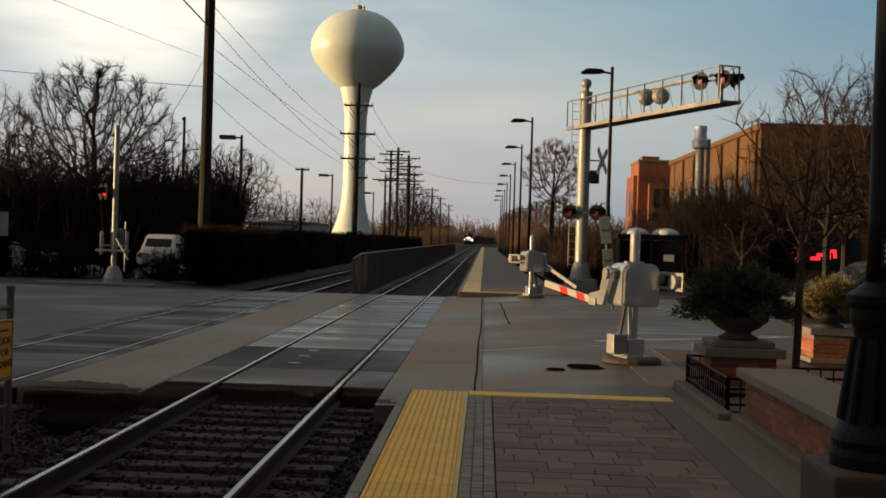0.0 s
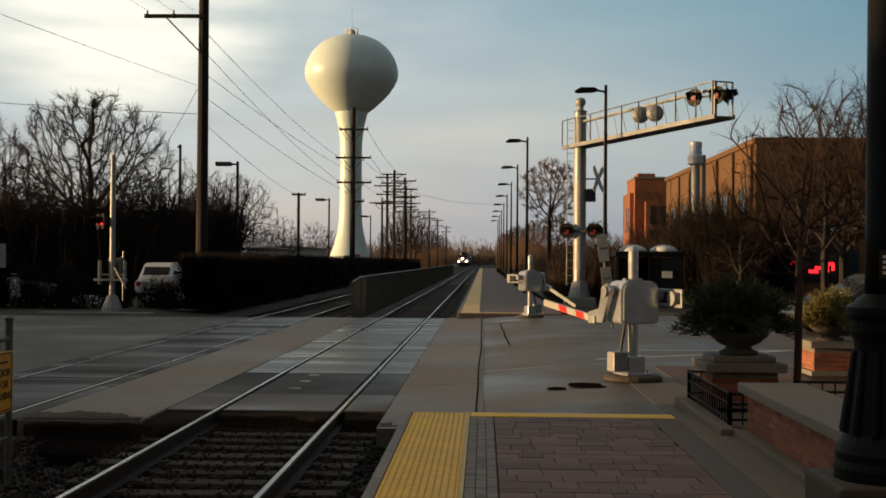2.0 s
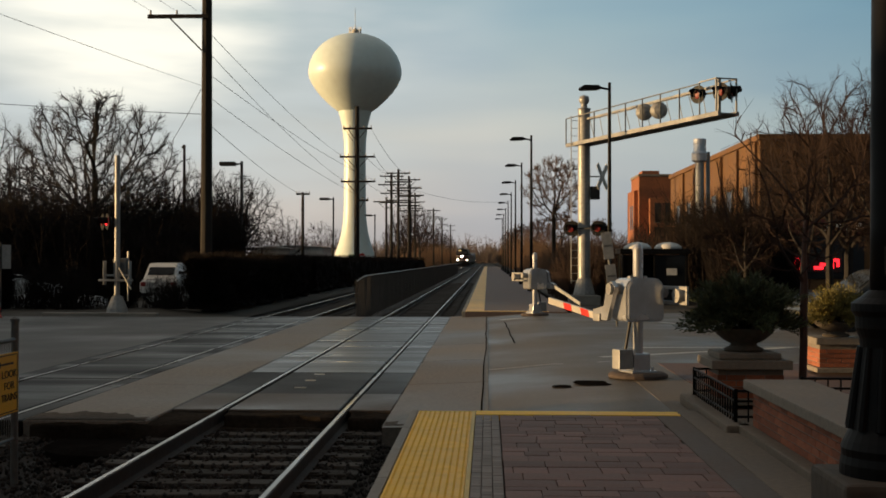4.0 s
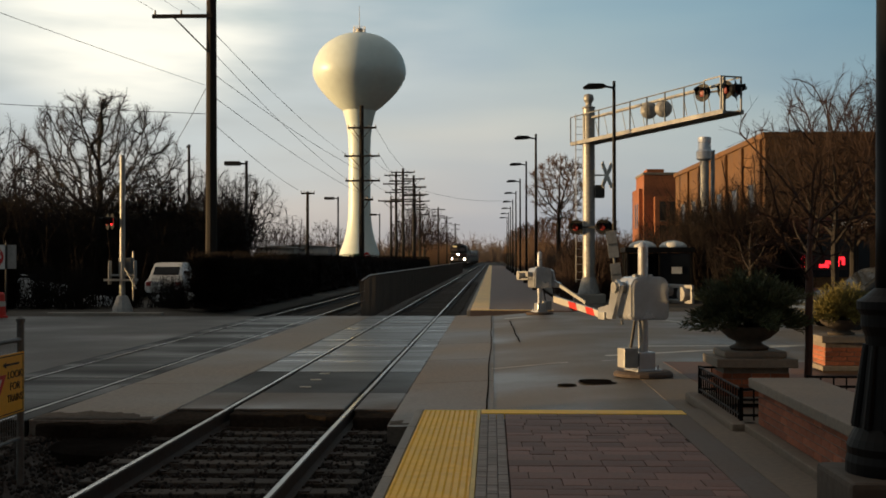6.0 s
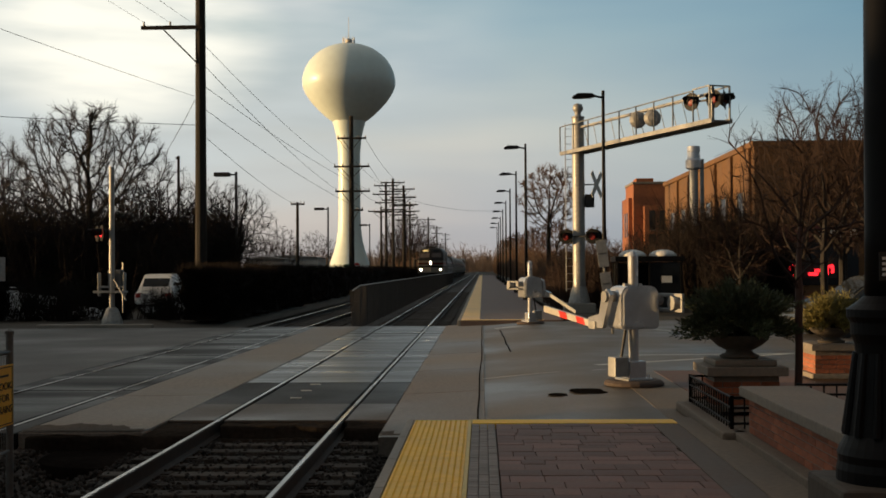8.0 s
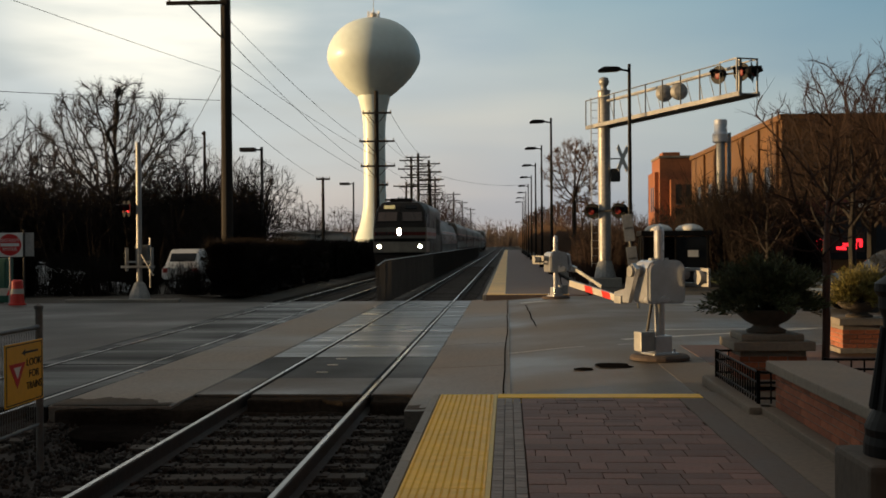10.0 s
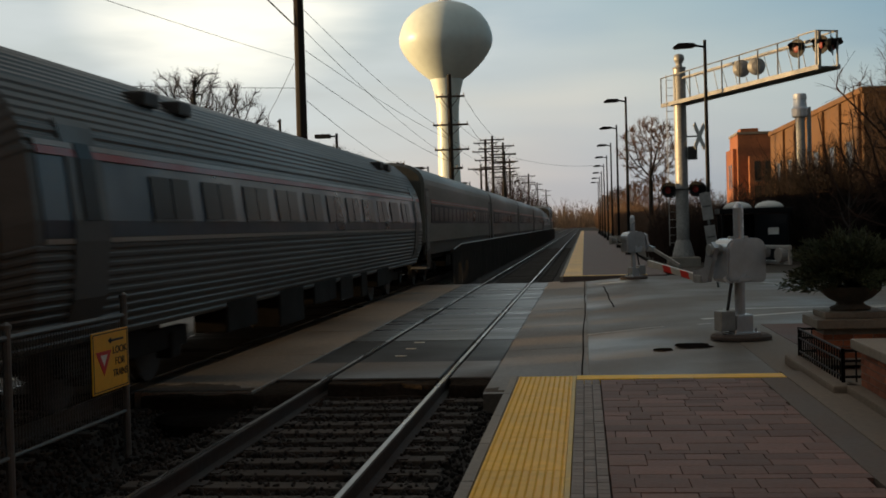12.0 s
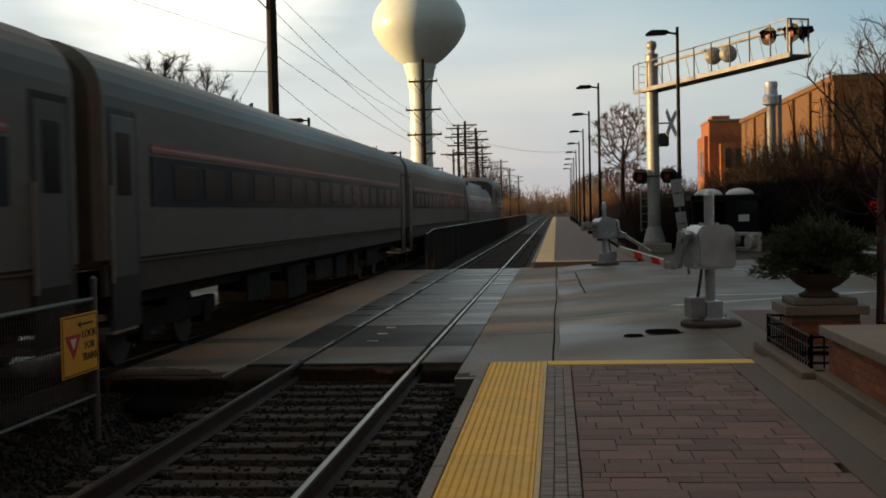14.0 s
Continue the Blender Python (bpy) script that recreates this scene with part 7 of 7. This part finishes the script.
# ---------- buildings ----------
def build_brick_hall():
    b = thing("brick_building", "long tan brick building catching the evening sun", "building", pose(16.0, 70, -0.1))
    L, W, H = 34.0, 26.0, 9.1
    part("wall", B(0, W, 0, L, 0, H - 0.35), "brick_far", b)
    part("parapet", B(-0.15, W + 0.15, -0.15, L + 0.15, H - 0.35, H, 0.05), "brick_far", b)
    part("roof", B(0.4, W - 0.4, 0.4, L - 0.4, H, H + 0.05), "roof_dark", b)
    for k in range(6):
        y = 2.6 + k * 5.2
        w = part("window", B(-0.06, 0.3, y, y + 1.7, 2.2, 6.2, 0.02), "glass_dark", b)
        part("window_frame", B(-0.10, -0.03, y - 0.12, y + 0.02, 2.1, 6.3, 0.01), "stone_cap", w)
        part("window_frame", B(-0.10, -0.03, y + 1.68, y + 1.82, 2.1, 6.3, 0.01), "stone_cap", w)
        part("window_frame", B(-0.10, -0.03, y - 0.12, y + 1.82, 4.1, 4.22, 0.01), "stone_cap", w)
        part("window_sill", B(-0.16, 0, y - 0.2, y + 1.9, 1.96, 2.1, 0.01), "stone_cap", w)
        part("pilaster", B(-0.18, 0.0, y - 1.9, y - 1.3, 0, H - 0.4, 0.02), "brick_far", b)
    for k in range(4):
        x = 2.0 + k * 5.5
        w = part("shop_window", B(x, x + 4.0, -0.08, 0.2, 0.6, 3.0, 0.02), "glass_dark", b)
        part("window_frame", B(x - 0.1, x + 4.1, -0.14, -0.04, 3.0, 3.12, 0.01), "dark_steel", w)
        part("window_frame", B(x + 1.95, x + 2.05, -0.14, -0.06, 0.6, 3.0, 0.01), "dark_steel", w)
    part("sign_band", B(0.5, 23.5, -0.25, -0.1, 3.2, 4.1, 0.02), "dark_red", b)
    r = random.Random(3)
    for k in range(10):
        x = 3.6 + k * 0.62
        part("sign_bar", B(x, x + 0.4, -0.3, -0.245, 3.4, 3.75 + 0.15 * r.random(), 0.01), "sign_white", b, "illegible pale lettering")
    s = thing("neon_sign", "glowing red sign in the shop front", "neon sign", pose(16.0, 69.8, -0.1))
    part("mount", B(1.8, 4.7, 0.06, 0.2, 1.0, 2.15, 0.02), "ink", s)
    for x0, x1, z0, z1 in ((1.9, 2.06, 1.1, 1.85), (2.06, 2.5, 1.7, 1.87), (2.1, 2.5, 1.1, 1.27), (2.44, 2.6, 1.2, 1.6), (2.1, 2.4, 1.4, 1.55), (3.05, 3.45, 1.15, 1.34), (3.4, 3.6, 1.15, 1.55), (3.6, 4.0, 1.36, 1.54), (4.0, 4.2, 1.2, 1.75), (4.2, 4.5, 1.6, 1.78), (4.36, 4.52, 1.3, 1.7)):
        part("tube", B(x0, x1, -0.05, 0.05, z0, z1, 0.02), "red_glow", s)
    s = thing("neon_sign", "glowing red bar sign in the shop front", "neon sign", pose(24.0, 69.8, -0.1))
    part("tube", B(-0.6, 1.2, -0.05, 0.05, 1.7, 2.2, 0.03), "red_glow", s)
    part("mount", B(-0.7, 1.3, 0.06, 0.2, 1.6, 2.3, 0.02), "dark_steel", s)


M["dark_red"] = mat("dark_red", (0.10, 0.02, 0.02), 0.6, vary=0.2, scale=1, bump=0.05)
build_brick_hall()


def build_brick_tower():
    b = thing("brick_tower", "red brick tower building lit by the low sun", "building", pose(18.6, 150, -0.1))
    part("wall", B(0.5, 5.2, 0, 8, 0, 12.2, 0.05), "brick_red_far", b)
    part("wall", B(0.0, 0.5, 1.0, 8, 0, 10.5), "brick_red_far", b)
    part("wall", B(4.5, 7.6, 1.2, 9, 0, 10.9, 0.05), "brick_far", b)
    part("parapet", B(0.4, 5.3, -0.1, 8.1, 12.2, 12.5, 0.03), "stone_cap", b)
    part("bay", B(1.7, 6.0, -1.2, 0, 0, 9.4, 0.05), "brick_red_far", b)
    part("roof_block", B(1.0, 3.2, 1.0, 4.0, 12.5, 13.0, 0.05), "brick_red_far", b)
    for x in (2.3, 3.6, 4.9):
        for z in (3.4, 6.4):
            w = part("window", B(x, x + 0.75, -1.26, -1.1, z, z + 2.4, 0.02), "glass_dark", b)
            part("window_sill", B(x - 0.05, x + 0.8, -1.32, -1.2, z - 0.12, z, 0.01), "stone_cap", w)
    for y in (2.0, 4.2):
        part("window", B(-0.05, 0.1, y, y + 0.8, 5.5, 8.6, 0.02), "glass_dark", b)
    st = thing("metal_stack", "pale metal exhaust stack with a wide cap", "stack", pose(11.75, 66, -0.1))
    part("shaft", T((0, 0, 0), (0, 0, 7.2), 0.25, 0.24, 18), "galv", st)
    part("collar", lathe([(0.26, 7.1), (0.44, 7.2), (0.46, 7.6), (0.36, 7.72), (0.34, 8.1), (0.36, 8.12), (0.36, 8.38), (0.30, 8.42), (0.0, 8.42)], 18), "alu", st)
    part("ladder", B(0.36, 0.42, -0.12, 0.12, 0.5, 7.4), "galv", st)
    part("duct", T((0.5, 0.1, 0), (0.5, 0.1, 7.7), 0.09, seg=10), "galv", st)


build_brick_tower()


def build_shelter():
    s = thing("bus_shelter", "dark shelter with two domed skylights and glass sides", "shelter", pose(5.24, 46.0, -0.1))
    W, D, H = 2.45, 1.5, 2.0
    for x in (0, W / 2, W):
        for y in (0, D):
            part("post", B(x - 0.04, x + 0.04, y - 0.04, y + 0.04, 0, H, 0.005), "black_paint", s)
    part("fascia", B(-0.12, W + 0.12, -0.12, D + 0.12, H - 0.06, H + 0.14, 0.02), "black_paint", s)
    for x in (0.65, 1.85):
        part("dome", lathe([(0.55, H + 0.14), (0.53, H + 0.22), (0.40, H + 0.33), (0.2, H + 0.39), (0, H + 0.41)], 20, None, Matrix.Translation((x, D / 2, 0))), "sign_white", s, "milky plastic dome", True)
    part("back_panel", B(0.03, W - 0.03, D - 0.02, D + 0.02, 0.15, H - 0.1), "glass_dark", s)
    for x in (0.0, W):
        part("side_panel", B(x - 0.012, x + 0.012, 0.05, D - 0.05, 0.15, H - 0.1), "glass_dark", s)
    part("front_panel", B(W / 2, W - 0.05, -0.015, 0.015, 0.15, H - 0.1), "glass_dark", s)
    part("notice", B(W / 2 + 0.45, W / 2 + 0.85, -0.03, -0.016, 1.12, 1.38), "sign_white", s)
    part("bench", B(0.2, W - 0.2, D - 0.5, D - 0.1, 0.42, 0.47, 0.01), "dark_steel", s)
    for x in (0.4, W - 0.4):
        part("bench_leg", B(x - 0.03, x + 0.03, D - 0.45, D - 0.15, 0, 0.42), "dark_steel", s)


build_shelter()


M["roof_grey"] = mat("roof_grey", (0.22, 0.22, 0.225), 0.8, vary=0.25, scale=2, fine=20, bump=0.2)


def house(x, y, w, d, h, roof, label, m="house_wall"):
    b = thing("house", label, "house", pose(x, y, -0.3), "houses behind the lot")
    part("wall", B(0, w, 0, d, 0, h), m, b)
    bm = bmesh.new()
    prism([(-0.4, h), (w + 0.4, h), (w / 2, h + roof)], -0.4, d + 0.4, bm)
    part("roof", bm, "roof_grey", b)
    for k in range(max(2, int(w / 2.5))):
        for z in (0.9, 3.6) if h > 5 else (0.9,):
            xx = 0.8 + k * 2.4
            win = part("window", B(xx, xx + 1.0, -0.06, 0.1, z, z + 1.4, 0.01), "glass_dark", b)
            part("window_sill", B(xx - 0.1, xx + 1.1, -0.12, 0, z - 0.1, z, 0.01), "sign_white", win)


house(-28.0, 150, 7, 8, 3.4, 0.35, "low grey house behind the parking lot")
house(-25.4, 126, 4.2, 7, 3.0, 0.3, "small pale building behind the parking lot")


# ---------- vehicles ----------
def build_car(x, y, rz, paint, label, h=1.5, z=-0.3):
    c = thing("parked_car", label, "car", pose(x, y, z, 0, 0, rz), "parked cars")
    low = [(-2.25, 0.35), (2.2, 0.32), (2.28, 0.55), (2.2, 0.78), (1.25, 0.92), (-2.0, 0.98), (-2.28, 0.85), (-2.3, 0.5)]
    bm = prism(low, -0.88, 0.88)
    bmesh.ops.bevel(bm, geom=bm.edges[:], offset=0.07, segments=2, affect="EDGES")
    body = part("body", bm, paint, c)
    bm = bmesh.new()
    o = [(1.15, 0.92), (0.45, h - 0.08), (-0.1, h), (-1.4, h - 0.03), (-2.05, 0.97)]
    a = [bm.verts.new((px, -0.80 + 0.14 * (pz > 1), pz)) for px, pz in o]
    b = [bm.verts.new((px, 0.80 - 0.14 * (pz > 1), pz)) for px, pz in o]
    for i in range(4):
        bm.faces.new((a[i], a[i + 1], b[i + 1], b[i]))
    bm.faces.new(a[::-1])
    bm.faces.new(b)
    bm.faces.new((a[4], a[0], b[0], b[4]))
    bmesh.ops.recalc_face_normals(bm, faces=bm.faces)
    bmesh.ops.bevel(bm, geom=bm.edges[:], offset=0.04, segments=2, affect="EDGES")
    cabin = part("cabin", bm, paint, c)
    for s in (-1, 1):
        m = Matrix.Translation((0, s * 0.735, 1.2)) @ Matrix.Rotation(radians(-s * 17), 4, "X")
        for x0, x1 in ((-1.6, -0.75), (-0.68, 0.15), (0.2, 0.7)):
            part("side_window", B(x0, x1, -0.02, 0.02, -0.19, 0.15 if x1 < 0.5 else 0.02, 0.02, m), "glass_dark", cabin)
        for xx in (-1.4, 1.4):
            bm = bmesh.new()
            tube(bm, (xx, s * 0.72, 0.33), (xx, s * 0.9, 0.33), 0.33, seg=22)
            w = part("wheel", bm, "rubber", c)
            bm = bmesh.new()
            tube(bm, (xx, s * 0.895, 0.33), (xx, s * 0.915, 0.33), 0.2, 0.17, 14)
            part("rim", bm, "alu", w)
        part("headlamp", B(2.1, 2.27, s * 0.66 - 0.16, s * 0.66 + 0.16, 0.6, 0.74, 0.03), "glass_dark", body)
        part("tail_lamp", B(-2.32, -2.2, s * 0.7 - 0.12, s * 0.7 + 0.12, 0.66, 0.86, 0.02), "red_lens", body)
    m = Matrix.Translation((0.80, 0, 0.42 + h / 2)) @ Matrix.Rotation(math.atan2(h - 1.0, 0.7), 4, "Y")
    part("windscreen", B(-0.27, 0.27, -0.6, 0.6, -0.01, 0.035, 0.02, m), "glass_dark", cabin)
    m = Matrix.Translation((-1.73, 0, 0.47 + h / 2)) @ Matrix.Rotation(-math.atan2(h - 1.0, 0.65), 4, "Y")
    part("rear_window", B(-0.24, 0.24, -0.6, 0.6, -0.01, 0.035, 0.02, m), "glass_dark", cabin)
    return c


build_car(-15.1, 56.0, 90, "car_white", "white car parked behind leafless shrubs", 1.75)
build_car(-20.6, 50.0, 10, "car_white", "white car parked behind leafless shrubs", 1.3)
for x, y, w, seed in ((-14.3, 53.0, 1.3, 1), (-18.9, 47.6, 1.2, 2), (-16.4, 48.5, 0.8, 3)):
    r = random.Random(seed)
    bm = bmesh.new()
    bmesh.ops.create_icosphere(bm, subdivisions=4, radius=1.0)
    for v in bm.verts:
        k = 1 + 0.35 * noise.noise(v.co * 1.7 + Vector((seed * 3.1, 0, 0))) + 0.12 * noise.noise(v.co * 5)
        v.co = Vector((v.co.x * w * k, v.co.y * 0.6 * k, max(-0.04, v.co.z * 0.42 * k)))
    heap = part("snow_heap", bm, "snow", None)
    heap.matrix_world = pose(x, y, -0.3)
    tagged(heap, "small heap of leftover white snow on the ground", "snow heap")
build_car(9.6, 28.8, 190, "car_dark", "dark grey car parked beside the pavement", 1.5, -0.06)


# ---------- signs and small roadside things ----------
def sign_post(x, y, z0, h):
    return T((x, y, z0), (x, y, z0 + h), 0.03, seg=8)


def build_signs():
    s = thing("no_entry_sign", "white square no-entry sign with a red disc", "sign", pose(-15.75, 36.6, -0.25, 0, 0, 20))
    part("post", T((0, 0.03, 0), (0, 0.03, 2.3), 0.03, seg=8), "galv", s)
    part("plate", B(-0.38, 0.38, -0.012, 0.0, 1.55, 2.31, 0.005), "sign_white", s)
    bm = bmesh.new()
    lathe([(0.345, 0), (0.345, 0.006), (0, 0.006)], 32, bm, Matrix.Translation((0, -0.012, 1.93)) @ Matrix.Rotation(math.pi / 2, 4, "X"))
    disc = part("disc", bm, "sign_red", s)
    part("bar", B(-0.28, 0.28, -0.024, -0.019, 1.88, 1.98), "sign_white", disc)
    text_part("lettering", "DO NOT", 0.14, "sign_white", disc, pose(0, -0.022, 2.07, 90, 0, 0))
    text_part("lettering", "ENTER", 0.14, "sign_white", disc, pose(0, -0.022, 1.79, 90, 0, 0))
    s = thing("road_sign", "back of a two-panel road sign on a post", "sign", pose(-17.3, 44.0 - 2.6, -0.28, 0, 0, 18))
    part("post", T((0, -0.03, 0), (0, -0.03, 2.5), 0.035, seg=8), "dark_steel", s)
    for q in (-1, 1):
        part("panel", B(q * 0.19 - 0.15, q * 0.19 + 0.15, -0.01, 0.01, 1.55, 2.4, 0.004), "galv", s)
    s = thing("stop_sign", "small stop sign seen across the lot", "sign", pose(-16.2, 152, -0.3))
    part("post", T((0, 0.03, 0), (0, 0.03, 2.2), 0.05, seg=6), "galv", s)
    part("plate", lathe([(0.42, 0), (0.42, 0.02), (0, 0.02)], 8, None, Matrix.Translation((0, 0, 2.3)) @ Matrix.Rotation(math.pi / 2, 4, "X")), "sign_red", s)
    part("band", B(-0.25, 0.25, -0.04, -0.025, 2.22, 2.38), "sign_white", s)
    s = thing("leaning_sign", "two pale sign panels on a leaning post", "sign", pose(3.28, 30.0, -0.07, 0, -7, 0))
    part("post", T((0, 0.02, 0), (0, 0.02, 2.42), 0.03, seg=8), "galv_dark", s)
    for z0, z1 in ((1.72, 2.40), (1.0, 1.58)):
        part("panel", B(-0.13, 0.13, -0.015, -0.005, z0, z1, 0.004), "galv", s)
        part("bracket", B(-0.1, 0.1, -0.03, -0.015, (z0 + z1) / 2 - 0.02, (z0 + z1) / 2 + 0.02, 0.004), "galv_dark", s)
    b = thing("barricade", "low red and white striped road barricade", "barricade", pose(-16.9, 37.6, -0.25))
    board = part("board", B(-2.2, 1.0, -0.02, 0.02, 0.28, 0.52, 0.005), "reflect_white", b)
    for k in range(6):
        bm = bmesh.new()
        x = -2.1 + k * 0.54
        prism([(x, 0.285), (x + 0.24, 0.285), (x + 0.34, 0.515), (x + 0.10, 0.515)], -0.026, 0.026, bm)
        part("stripe", bm, "reflect_red", board)
    for x in (-1.9, 0.7):
        part("foot", B(x - 0.04, x + 0.04, -0.35, 0.35, 0, 0.06, 0.01), "galv", b)
        part("upright", B(x - 0.03, x + 0.03, -0.025, 0.03, 0.05, 0.6, 0.005), "galv", b)
    d = thing("traffic_barrel", "red traffic barrel with a white band", "traffic barrel", pose(-15.4, 36.3, -0.22))
    part("body", lathe([(0.27, 0), (0.27, 0.06), (0.22, 0.08), (0.17, 0.75), (0.12, 0.8), (0, 0.8)], 18), "reflect_red", d)
    part("band", lathe([(0.207, 0.36), (0.193, 0.52), (0.185, 0.52), (0.199, 0.36)], 18), "reflect_white", d)
    g = thing("utility_cabinet", "green metal utility cabinet beside the road", "cabinet", pose(-17.4, 39.6, -0.28))
    part("body", B(-0.35, 0.35, -0.3, 0.3, 0, 1.5, 0.03), "vault_green", g)
    part("door", B(-0.3, 0.3, -0.325, -0.3, 0.1, 1.4, 0.01), "vault_green", g)
    k = part("kerb", B(-14.6, -10.8, 38.2, 38.5, -0.35, -0.14, 0.03), "kerb", kind="structure")
    tagged(k, "short pale concrete kerb at the road's edge", "kerb")
    m = thing("manhole", "low dark round pit cover in the ballast", "pit cover", pose(-4.15, 13.0, -0.56))
    part("ring", lathe([(0.75, 0.0), (0.75, 0.12), (0.66, 0.16), (0.0, 0.16)], 28), "tar", m)


build_signs()


motions()
